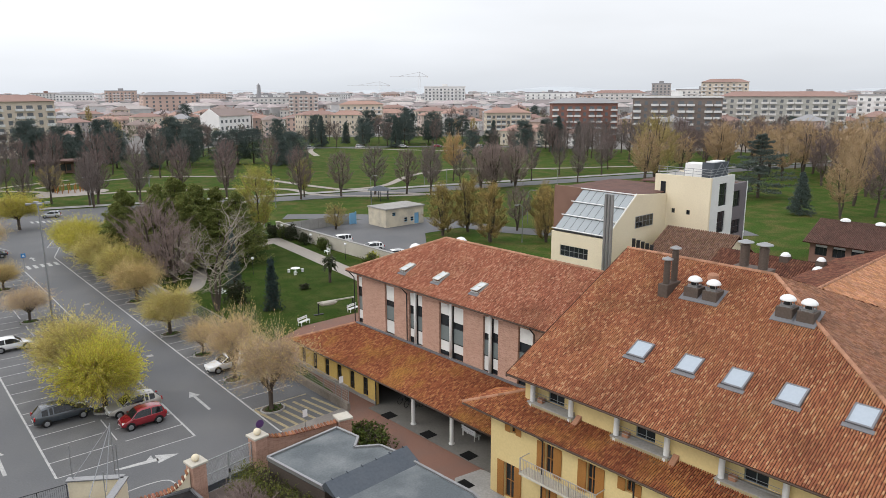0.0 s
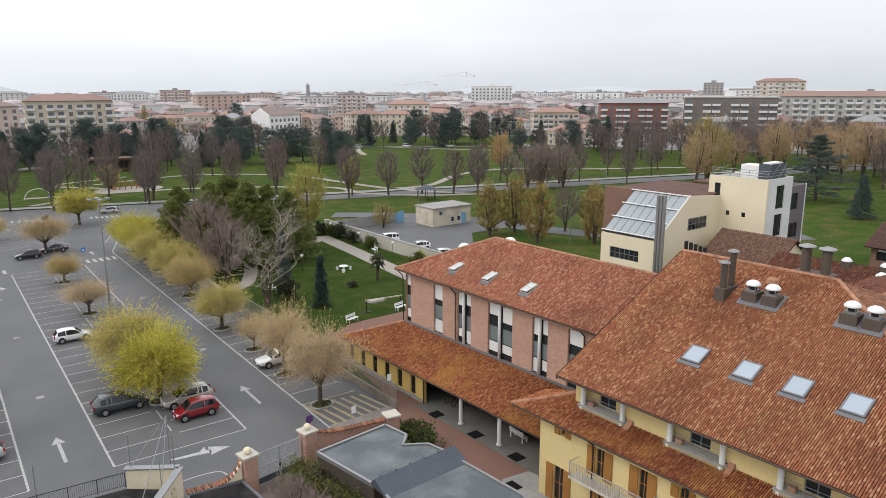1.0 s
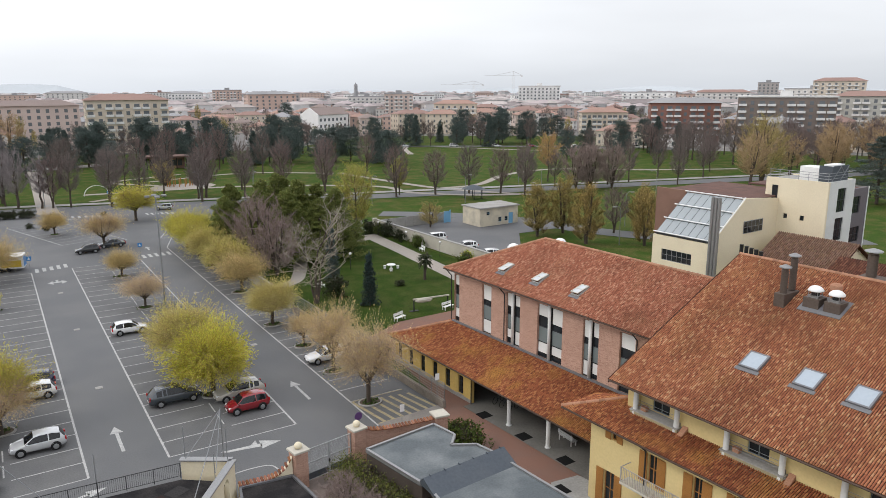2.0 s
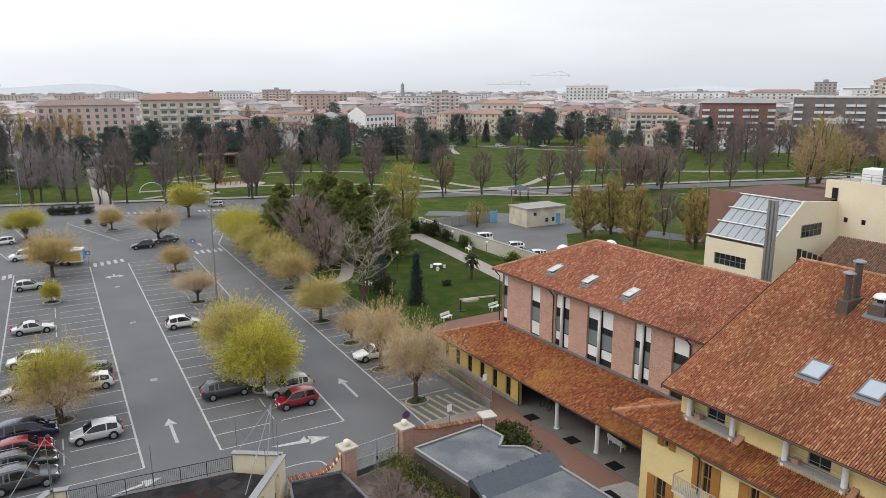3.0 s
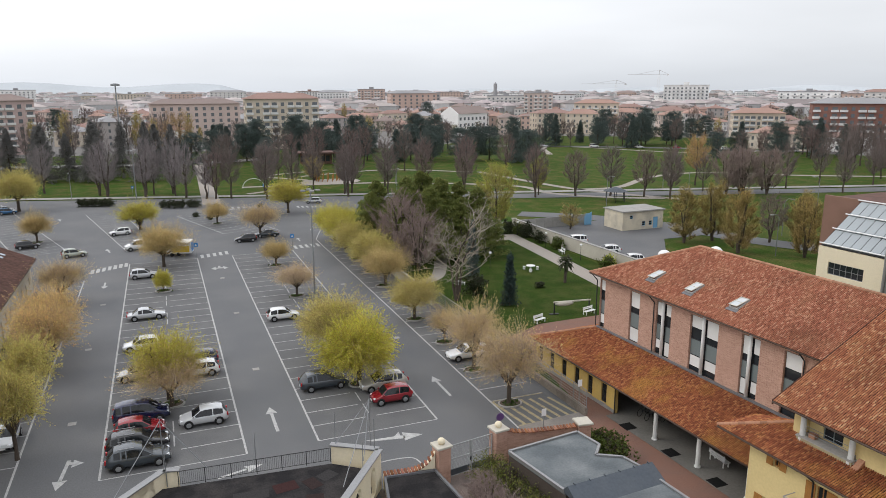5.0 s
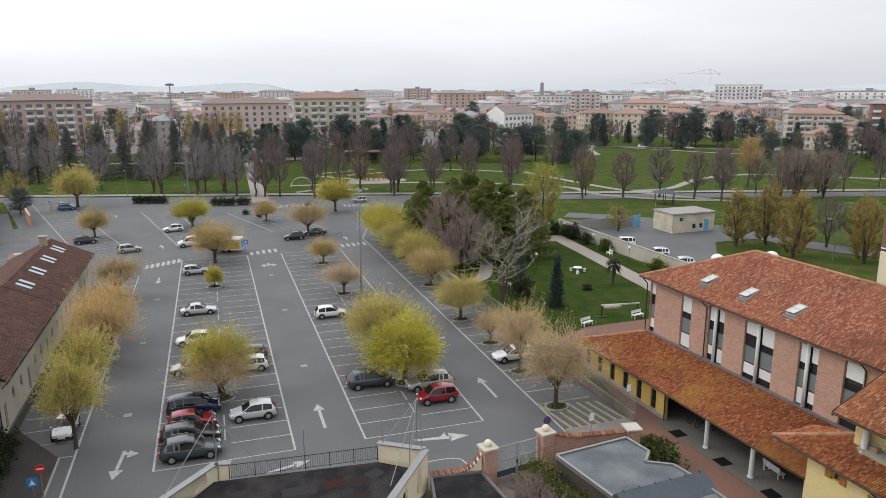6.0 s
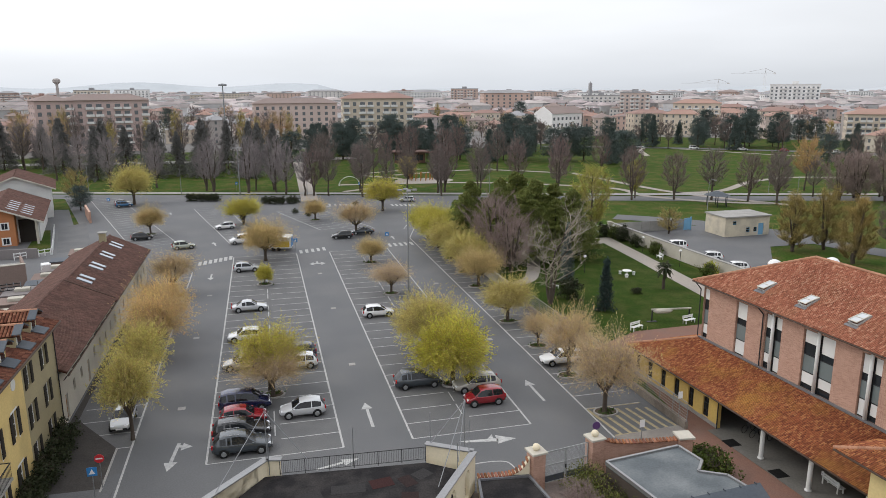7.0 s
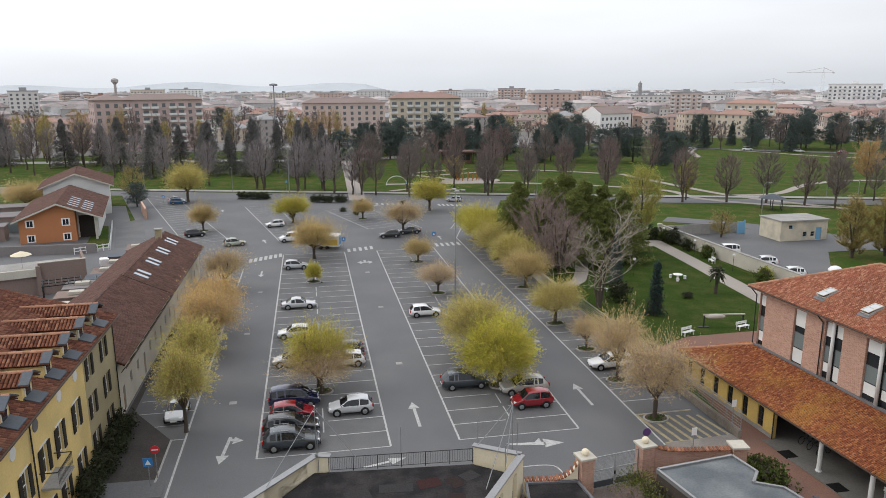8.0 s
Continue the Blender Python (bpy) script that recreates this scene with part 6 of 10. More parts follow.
def car_meshes(shape):
    """Body and glass of one car shape, lofted along its length; the nose points to +x."""
    if shape in CAR_MESH:
        return CAR_MESH[shape]
    L, Wd, H, bon, ws, re, tb = SHAPES[shape]
    hw, belt = Wd / 2, H * 0.6
    tail = belt * 1.0
    top = [(0, belt * 0.62), (0.03, belt * 0.78), (0.1, belt * 0.87), (bon - 0.03, belt * 0.99), (bon, belt * 1.03), (ws, H * 0.945), (ws + 0.12, H), (re - 0.14, H * 0.985), (re, H * 0.92), (tb, tail), (1.0, tail * 0.8)]
    wid = [(0, 0.7), (0.04, 0.86), (0.12, 0.96), (0.3, 1.0), (0.75, 1.0), (0.92, 0.96), (0.975, 0.88), (1.0, 0.76)]
    mid = (ws + re) / 2 + 0.02
    pil = 0.009
    st = [0, 0.015, 0.03, 0.06, 0.1, 0.15, bon - 0.05, bon, bon + 0.015, (bon + ws) / 2, ws - 0.012, ws, ws + 0.04, ws + 0.1, mid - pil, mid + pil, re - 0.125, re - 0.1, re - 0.04, re, (re + tb) / 2, tb, 0.992, 1.0]
    st = sorted(set(round(v, 4) for v in st))
    rings = []
    for s in st:
        zt, w = smooth_at(top, s), hw * smooth_at(wid, s)
        cab = max(0.0, min(1.0, (zt - belt * 1.02) / (H * 0.95 - belt * 1.02)))
        wt = w * (0.9 - 0.15 * cab)
        bl = min(zt - 0.05, belt * (0.97 + 0.05 * s))
        z0 = 0.24 if 0.06 < s < 0.94 else 0.3
        x = L / 2 - s * L
        half = [(0.82 * w, z0), (0.97 * w, z0 + 0.1), (w, z0 + 0.5 * (bl - z0)), (0.975 * w, bl - 0.06), (0.94 * w, bl), (wt, max(bl + 0.01, zt - 0.085)), (wt * 0.93, zt - 0.03), (wt * 0.6, zt), (0, zt + 0.012)]
        rings.append([(x, -y, z) for y, z in half] + [(x, y, z) for y, z in half[-2::-1]])
    n = len(rings[0])
    body, glass = Geo(), Geo()
    for g in (body, glass):
        g.v = [p for r in rings for p in r]
    for a in range(len(st) - 1):
        sm = (st[a] + st[a + 1]) / 2
        for i in range(n - 1):
            f = (a * n + i, a * n + i + 1, (a + 1) * n + i + 1, (a + 1) * n + i)
            side = i in (4, n - 6)
            crown = 6 <= i <= n - 8 or i in (6, n - 8)
            is_glass = False
            if side and bon + 0.02 < sm < re + 0.01 and abs(sm - mid) > pil and not (shape in ("suv", "wagon", "van") and re - 0.125 < sm < re - 0.1):
                is_glass = sm > bon + 0.02
            if crown and (bon + 0.012 < sm < ws - 0.006 or re + 0.002 < sm < tb - 0.008):
                is_glass = True
            (glass if is_glass else body).f.append(f)
    m_ = (len(rings) - 1) * n
    body.f.append(tuple(range(n - 1, -1, -1)))
    body.f.append(tuple(range(m_, m_ + n)))
    for k in range(len(rings) - 1):
        body.f.append((k * n + n - 1, k * n, (k + 1) * n, (k + 1) * n + n - 1))
    for g in (body, glass):
        used = sorted({i for f in g.f for i in f})
        remap = {o: k for k, o in enumerate(used)}
        g.v, g.f = [g.v[i] for i in used], [tuple(remap[i] for i in f) for f in g.f]
    wheel = Geo().tube((0, -0.1, 0), (0, 0.1, 0), 0.31, 0.31, 20)
    rim = Geo().tube((0, 0.101, 0), (0, 0.112, 0), 0.205, 0.19, 16)
    for k in range(5):
        a = 6.2832 * k / 5
        rim.tube((0, 0.115, 0), (0.17 * math.cos(a), 0.12, 0.17 * math.sin(a)), 0.03, 0.02, 4)
    arch = Geo().tube((0, -0.012, 0), (0, 0.012, 0), 0.375, 0.375, 20)
    head = Geo().prism([(-0.16, -0.15, -0.07), (0.05, -0.15, -0.06), (0.0, -0.15, 0.05), (-0.2, -0.15, 0.07)], (0, 0.3, 0))
    tail_l = Geo().box(-0.06, -0.1, -0.14, 0.06, 0.1, 0.14)
    plate = Geo().box(-0.01, -0.26, -0.055, 0.01, 0.26, 0.055)
    mirror = Geo().lathe([(0.03, -0.07), (0.09, -0.05), (0.1, 0.03), (0.04, 0.07)], 0, 0, 8)
    rails = Geo().tube((L / 2 - (ws + 0.1) * L, 0, 0), (L / 2 - (re - 0.06) * L, 0, 0), 0.025, 0.025, 5)
    bumper = Geo().box(-0.03, -hw * 0.7, -0.07, 0.03, hw * 0.7, 0.07)
    CAR_MESH[shape] = {"body": body.mesh("body", True), "glass": glass.mesh("glass", True), "tyre": wheel.mesh("tyre"), "rim": rim.mesh("rim"), "arch": arch.mesh("arch"), "light": head.mesh("light"),
                       "tail": tail_l.mesh("tail"), "plate": plate.mesh("plate"), "mirror": mirror.mesh("mirror"), "rail": rails.mesh("rail"), "bumper": bumper.mesh("bumper")}
    return CAR_MESH[shape]


CAR_PAINT = {}


def car(shape, colour, x, y, ang, label):
    me = car_meshes(shape)
    L, Wd, H, bon, *_ = SHAPES[shape]
    if colour not in CAR_PAINT:
        CAR_PAINT[colour] = gloss("car_paint", colour, 0.24, 0.15 if max(colour) < 0.6 else 0.0, 1.0)
    paint_m = CAR_PAINT[colour]
    c = thing("car", pose(x, y, 0.015, 0, 0, ang), label, "car", "parked cars")

    def add(name, key, m, loc, parent=c, rz=0):
        own = key in ("body", "mirror")
        ob = new(name, me[key].copy() if own else me[key])
        if not ob.data.materials:
            ob.data.materials.append(m)
        ob.parent, ob.location, ob.rotation_euler = parent, loc, (0, 0, rz)
        return ob
    add("body", "body", paint_m, (0, 0, 0))
    add("glass", "glass", M_CARGLASS, (0, 0, 0))
    for sx in (0.315, -0.3):
        for sy in (-1, 1):
            add("wheel_arch", "arch", M_BLACK, (L * sx, sy * (Wd / 2 - 0.015), 0.33))
            w = add("wheel", "tyre", M_TYRE, (L * sx, sy * (Wd / 2 - 0.08), 0.31), c, 0 if sy > 0 else math.pi)
            add("rim", "rim", M_RIM, (0, 0, 0), w)
    for sy in (-1, 1):
        add("headlight", "light", M_HEADLIGHT, (L / 2 - 0.1, sy * Wd * 0.31, H * 0.43))
        add("tail_light", "tail", M_TAIL, (-L / 2 + 0.06, sy * Wd * 0.37, H * 0.52))
        add("mirror", "mirror", paint_m, (L / 2 - (bon + 0.06) * L, sy * (Wd / 2 + 0.08), H * 0.63))
        if shape in ("suv", "wagon"):
            add("roof_rail", "rail", M_ZINC, (0, sy * Wd * 0.33, H + 0.03))
    add("bumper", "bumper", M_BLACK, (L / 2 - 0.015, 0, 0.4))
    add("number_plate", "plate", M_WHITE_MET, (L / 2 + 0.02, 0, 0.42))
    add("number_plate", "plate", M_WHITE_MET, (-L / 2 - 0.005, 0, 0.5))
    return c


SILVER, WHITE_C, BLACK_C, RED_C, NAVY, SLATE_C, BEIGE, GREEN_C = (0.5, 0.51, 0.52), (0.72, 0.72, 0.71), (0.018, 0.018, 0.02), (0.25, 0.012, 0.02), (0.012, 0.016, 0.055), (0.04, 0.05, 0.06), (0.42, 0.4, 0.36), (0.4, 0.43, 0.36)
for row in (
        ("suv", SLATE_C, -3.9, 53.2, 0, "slate blue-grey compact SUV parked nose in"),
        ("wagon", BLACK_C, -4.0, 55.8, 0, "black estate car with silver roof rails"),
        ("hatch", RED_C, -3.9, 58.2, 0, "red hatchback parked in a bay"),
        ("van", NAVY, -3.8, 60.8, 0, "dark navy people carrier parked in a bay"),
        ("hatch", BEIGE, -4.2, 70.4, 180, "beige hatchback half hidden under a tree"),
        ("hatch", WHITE_C, -4.0, 78.7, 180, "white hatchback parked beside a tree"),
        ("sedan", SILVER, -3.7, 89.8, 0, "silver saloon parked in a bay"),
        ("hatch", SILVER, -4.3, 110.4, 0, "silver hatchback parked in a bay"),
        ("hatch", SILVER, 1.0, 58.4, 180, "silver hatchback parked alone in its bay"),
        ("hatch", WHITE_C, 1.2, 69.3, 180, "white hatchback parked next to a tree"),
        ("hatch", NAVY, 1.3, 72.2, 180, "dark blue hatchback parked next to a tree"),
        ("suv", SLATE_C, 11.8, 61.8, 0, "slate grey SUV under a lime-green tree"),
        ("suv", BEIGE, 16.9, 59.6, 180, "pale silver SUV under a lime-green tree"),
        ("mini", RED_C, 16.7, 56.6, 180, "bright red small hatchback beside a tree"),
        ("hatch", WHITE_C, 11.6, 83.5, 0, "white hatchback parked alone in its bay"),
        ("hatch", BLACK_C, 12.6, 131.0, 180, "black hatchback parked near the crossing"),
        ("sedan", SLATE_C, 16.8, 134.0, 180, "dark saloon behind a bare tree"),
        ("wagon", WHITE_C, 27.2, 63.6, 180, "white estate car under a budding tree"),
        ("hatch", WHITE_C, -8.9, 146.2, 192, "white hatchback in the outer row"),
        ("hatch", GREEN_C, -15.2, 129.4, 12, "pale green hatchback behind a tree"),
        ("hatch", BLACK_C, -23.4, 139.4, 12, "black hatchback with a pale reflection"),
        ("hatch", (0.02, 0.1, 0.22), -33.2, 180.8, 12, "blue hatchback near the avenue"),
        ("hatch", SILVER, -34.0, 183.8, 12, "silver hatchback near the avenue"),
        ("hatch", SILVER, -13.6, 60.4, 270, "silver hatchback parked under trees by the houses"),
        ("hatch", WHITE_C, -15.2, 86.0, 90, "white hatchback parked under trees by the houses"),
        ("sedan", SLATE_C, -15.0, 92.0, 90, "dark saloon parked under trees by the houses"),
        ("hatch", SILVER, 33.0, 170.4, 162, "silver hatchback on the avenue"),
        ("wagon", WHITE_C, 67.6, 98.2, 165, "white estate car parked behind the garden wall"),
        ("wagon", WHITE_C, 67.2, 91.2, 165, "white estate car parked behind the garden wall"),
        ("van", WHITE_C, 66.2, 106.0, 170, "white van parked behind the garden wall")):
    car(*row)

# market trailer beyond the first rows
trailer = thing("market_trailer", pose(0.6, 124.3, 0, 0, 0, -12), "white and yellow market trailer with raised awning", "trailer")
part("body", Geo().box(-2.6, -1.1, 0.45, 2.6, 1.1, 2.5), M_WHITE_MET, trailer, bevel=0.06)
part("panel", Geo().box(-0.4, -1.13, 0.7, 2.3, -1.105, 1.7), gloss("trailer_yellow", (0.65, 0.45, 0.03), 0.4), trailer, "yellow side panel")
part("awning", Geo().box(-2.5, -2.2, 2.45, 2.5, -1.0, 2.52), M_WHITE_MET, trailer)
part("end_panel", Geo().box(2.605, -0.9, 0.7, 2.63, 0.9, 2.2), M_BLUE, trailer)
for sx in (-0.5, 0.5):
    part("wheel", Geo().tube((sx, -1.15, 0.33), (sx, -0.95, 0.33), 0.33, 0.33, 16), M_TYRE, trailer)
    part("wheel", Geo().tube((sx, 0.95, 0.33), (sx, 1.15, 0.33), 0.33, 0.33, 16), M_TYRE, trailer)
car("van", WHITE_C, -5.4, 131.2, 190, "white van parked beside the market trailer")

# ---------------- houses along the street side of the car park ----------------
old = thing("old_town_house", pose(-18.2, 0, 0), "old yellow and tan house with dormers and dark shutters", "house")
FL_ = facade_frame((0, 22), (0, 1))         # along +y: outward is to the right, towards the car park
win = []
for y in (24.3, 27.6, 30.9, 34.2, 37.5, 40.6, 43.7, 46.5, 49.9):
    win += [(y, 0.95, 4.35, 6.3), (y, 0.95, 0.75, 2.5)]
win_t = []
for y in (53.6, 57.4):
    win_t += [(y, 0.95, 6.6, 8.2), (y, 0.95, 3.6, 5.3), (y, 0.95, 0.9, 2.4)]
part("wall", wall_with_holes((0, 22), (0, 1), 30.8, 0, 9.1, [(y - 22, y - 22 + w, a, b) for y, w, a, b in win]), M_YELLOW_OLD, old, "yellow plaster wall")
part("wall", wall_with_holes((0.003, 52.8), (0, 1), 8.1, 0, 9.1, [(y - 52.8, y - 52.8 + w, a, b) for y, w, a, b in win_t]), M_TAN, old, "weathered tan plaster wall")
part("wall", Geo().box(-14, 60.55, 0, -0.352, 60.9, 9.1), M_TAN, old)
part("gable", Geo().prism([(-14, 60.56, 9.1), (-0.36, 60.56, 9.1), (-7.9, 60.56, 11.6)], (0, 0.33, 0)), M_TAN, old)
for k, (y, w, a, b) in enumerate(win + win_t):
    wd = window(old, FL_, y - 22, y - 22 + w, a, b, 0.14, M_WHITE_MET, 1, 1)
    tan = y > 52
    m_t = FL_
    if not tan:
        part("surround", tf(Geo().box(y - 22 - 0.16, -0.02, a - 0.14, y - 22 - 0.002, 0.12, b + 0.14).box(y - 22 + w + 0.002, -0.02, a - 0.14, y - 22 + w + 0.16, 0.12, b + 0.14).box(y - 22 - 0.002, -0.02, b + 0.002, y - 22 + w + 0.002, 0.12, b + 0.14), FL_), M_WHITE, wd)
    shutters(old, FL_, y - 22, y - 22 + w, a, b, M_WOOD_DK, 0.5)
for y in (40.0, 43.4, 47.6, 50.9):
    part("oval_plaque", Geo().tube((-0.02, y, 8.0), (0.05, y, 8.0), 0.42, 0.4, 18), M_WHITE if y > 46 or y < 43 else M_LEAD, old)
part("balcony", Geo().box(0.0, 43.0, 3.9, 1.1, 45.6, 4.05), M_CONCRETE, old)
bg = Geo()
for k in range(14):
    bg.box(1.04, 43.05 + k * 0.19, 4.05, 1.06, 43.07 + k * 0.19, 5.0)
bg.box(1.02, 43.0, 5.0, 1.08, 45.6, 5.05).box(0.02, 43.0, 5.0, 1.02, 43.05, 5.05).box(0.02, 45.55, 5.0, 1.02, 45.6, 5.05)
part("railing", bg, M_DKMETAL, old, "black iron balcony railing")
OE, OZ, OR_, ORZ = 0.55, 9.15, -8.4, 11.95
roof_face([(OE, 22, OZ), (OE, 61.1, OZ), (OR_, 61.1, ORZ), (OR_, 22, ORZ)], M_TILE_RED, old, 21)
roof_face([(-17, 61.1, OZ), (-17, 22, OZ), (OR_, 22, ORZ), (OR_, 61.1, ORZ)], M_TILE_RED, old, 22)
ridge_line((OR_, 22, ORZ), (OR_, 61.1, ORZ), old)
gutter((OE + 0.05, 22, OZ - 0.05), (OE + 0.05, 61.1, OZ - 0.05), old, 0.08)
for y in (42.4, 60.6):
    part("downpipe", Geo().tube((OE, y, OZ - 0.1), (0.1, y, OZ - 0.7), 0.05, 0.05, 6).tube((0.1, y, OZ - 0.7), (0.1, y, 0), 0.05, 0.05, 6), M_DKMETAL, old)
for k in range(8):
    y = 58.0 - 3.45 * k
    d = part("dormer", Geo().box(-5.0, y - 0.75, 9.0, -0.45, y + 0.75, 10.55), M_YELLOW_OLD if k > 1 else M_TAN, old, "small gabled dormer")
    part("gable", Geo().prism([(-0.46, y - 0.75, 10.55), (-0.46, y + 0.75, 10.55), (-0.46, y, 10.95)], (-0.3, 0, 0)), M_YELLOW_OLD if k > 1 else M_TAN, d)
    part("window_frame", Geo().box(-0.45, y - 0.42, 9.6, -0.4, y + 0.42, 10.5), M_WHITE_MET, d)
    part("pane", Geo().box(-0.4, y - 0.34, 9.68, -0.38, y + 0.34, 10.42), M_GLASS, d)
    roof_face([(0.0, y - 1.0, 10.5), (-5.6, y - 1.0, 10.5), (-5.6, y, 11.0), (0.0, y, 11.0)][::1], M_TILE_DORMER, old, 30 + k, bed=0.08)
    roof_face([(-5.6, y + 1.0, 10.5), (0.0, y + 1.0, 10.5), (0.0, y, 11.0), (-5.6, y, 11.0)], M_TILE_DORMER, old, 50 + k, bed=0.08)
    ridge_line((0.0, y, 11.02), (-5.6, y, 11.02), old)
    part("flashing", Geo().prism([(0.45, y - 0.72, 9.3), (0.45, y + 0.72, 9.3), (-0.44, y + 0.72, 9.62), (-0.44, y - 0.72, 9.62)], (0, 0, 0.07)), M_SLATE_DK, d, "blue-grey lead apron below the dormer")
    for sg in (-1, 1):
        part("verge", Geo().prism([(0.06, y + sg * 1.04, 10.56), (-0.5, y + sg * 1.04, 10.56), (-0.5, y + sg * 0.01, 11.07), (0.06, y + sg * 0.01, 11.07)], (0, 0, 0.1)), M_SLATE_DK, d, "grey lead edge of the dormer roof")

longh = thing("long_white_house", pose(-18.2, 0, 0), "long white-walled house under a dark brown tiled roof", "house")
FW2 = facade_frame((0, 60.95), (0, 1))
wl_ = [(1.2 + k * 2.7, 1.9 + k * 2.7, 1.6 if k % 3 else 0.1, 2.6 if k % 3 else 2.3) for k in range(17)]
part("wall", wall_with_holes((0, 60.95), (0, 1), 47.0, 0, 4.6, wl_), M_OFFWHITE, longh, "dirty white plaster wall")
for k, h in enumerate(wl_):
    window(longh, FW2, *h, 0.15, M_WOOD if k % 3 == 0 else M_DKMETAL, 0, 0)
part("wall", Geo().box(-9, 107.6, 0, -0.352, 107.95, 4.6), M_OFFWHITE, longh)
part("wall", Geo().box(-9, 60.95, 0, -0.352, 61.3, 4.6), M_OFFWHITE, longh)
part("gable", Geo().prism([(-9, 107.6, 4.6), (-0.35, 107.6, 4.6), (-4.4, 107.6, 6.8)], (0, 0.34, 0)), M_OFFWHITE, longh)
for y0, y1, up, sd in ((60.9, 82.2, 0.22, 61), (82.24, 108.3, 0.0, 63)):
    roof_face([(0.7, y0, 4.55 + up), (0.7, y1, 4.55 + up), (-4.4, y1, 7.0 + up), (-4.4, y0, 7.0 + up)], M_TILE_DARK, longh, sd)
    roof_face([(-9.5, y1, 4.55 + up), (-9.5, y0, 4.55 + up), (-4.4, y0, 7.0 + up), (-4.4, y1, 7.0 + up)], M_TILE_DARK, longh, sd + 1)
    ridge_line((-4.4, y0, 7.0 + up), (-4.4, y1, 7.0 + up), longh, material=M_TILE_DARK)
part("verge", Geo().prism([(-4.4, 82.21, 7.28), (-9.5, 82.21, 4.83), (-9.5, 82.21, 4.6), (-4.4, 82.21, 7.05)], (0, 0.14, 0)), M_OFFWHITE, longh, "pale mortar verge")
part("verge", Geo().prism([(0.72, 82.16, 4.7), (-4.4, 82.16, 7.16), (-4.4, 82.16, 7.42), (0.72, 82.16, 4.96)], (0, 0.07, 0)), M_GUTTER, longh, "dark joint where the higher roof ends")
gutter((0.76, 60.9, 4.5), (0.76, 108.3, 4.5), longh)
mL = slope_frame((0.7, 60.9, 4.55), (0, 1, 0), (-5.1, 0, 2.45))
for k in range(5):
    for j in range(2):
        a = 17.6 + k * 6.1 + j * 1.5
        s = part("skylight", tf(Geo().box(a, 3.2, 0.0, a + 0.8, 4.9, 0.16), mL), M_LEAD, longh)
        part("pane", tf(Geo().box(a + 0.07, 3.27, 0.161, a + 0.73, 4.83, 0.175), mL), M_GLASS_SKY, s)
for y in (104,):
    ch = part("chimney", Geo().box(-4.9, y - 0.4, 6.4, -4.1, y + 0.4, 8.2), M_TAN, longh)
    part("cap", Geo().box(-5.05, y - 0.55, 8.2, -3.95, y + 0.55, 8.32), M_CONCRETE, ch)
for k in range(16):
    part("bracket", Geo().tube((0.66, 62 + k * 2.9, 4.45), (0.06, 62 + k * 2.9, 3.7), 0.04, 0.04, 5), M_DKMETAL, longh)

# narrow lane and hedge in front of them
structure("side_lane", sheet([(-18.0, 40), (-13.4, 40), (-13.4, 56), (-17.4, 62), (-18.0, 108)], 0.018), mat("dark_lane_asphalt", (0.055, 0.05, 0.047), 0.92, 0.25, 1.0, 0.3, dirt=(0.085, 0.077, 0.07), dirt_amt=0.8, dscale=0.4), "dark asphalt lane beside the houses", "road")
structure("kerb_strip", Geo().box(-13.45, 49.6, 0, -13.3, 56, 0.06), M_KERB, "pale kerb strip", "kerb")
structure("lane_footway", sheet([(-18, 48), (-12.6, 47.6), (-12.6, 50.0), (-18, 50.2)], 0.05, 0.05), M_ASPHALT, "grey asphalt footway", "pavement")
hr = random.Random(77)
for k in range(9):
    plant("shrub_dark", -17.3 + hr.uniform(-0.2, 0.2), 47.6 + k * 1.35, 1.5, "hedge_shrub", "dark clipped hedge shrub along the old house", sxy=1.5, group="hedge")

# backyards, walls and the orange house
M_YARD = mat("brown_render", (0.24, 0.18, 0.155), 0.85, 0.1, 0.8, 0.1)
structure("yard_ground", sheet([(-80, 60), (-27, 60), (-27, 108), (-31, 128), (-45, 180), (-95, 190)], 0.0), M_ASPHALT, "concrete and gravel of the backyards", "yard")
yb = thing("yard_building", pose(-38.3, 102.3, 0, 0, 0, 20), "grey-brown flat-roofed annex with terrace", "building")
part("wall", Geo().box(-14, 0.302, 0, 6.0, 6, 3.4), M_YARD, yb)
part("parapet", Geo().box(0.2, 0, 0, 6.0, 0.3, 4.4), M_YARD, yb)
part("coping", Geo().box(0.15, -0.05, 4.4, 6.05, 0.35, 4.5), M_OFFWHITE, yb, "pale coping on the parapet")
part("parapet", Geo().box(5.7, 0.302, 3.4, 6.0, 6, 4.4), M_YARD, yb)
part("terrace_edge", Geo().box(-14, -0.2, 2.7, 0.0, 0.3, 3.75), M_OFFWHITE, yb, "pale terrace edge with dark shade below")
part("pier", Geo().box(-0.1, -0.4, 0, 0.5, 0.0, 4.1), M_YARD, yb)
part("roof", Geo().box(-14, 0.302, 3.4, 5.69, 6, 3.5), M_CONCRETE, yb)
um = thing("parasol", pose(-40.6, 104.0, 3.5), "cream garden parasol open on a terrace", "parasol")
part("pole", Geo().tube((0, 0, 0), (0, 0, 2.3), 0.03, 0.03, 6), M_GALV, um)
part("canopy", Geo().lathe([(1.35, 1.85), (0.75, 2.15), (0.03, 2.4)], 0, 0, 8), M_CREAM, um)
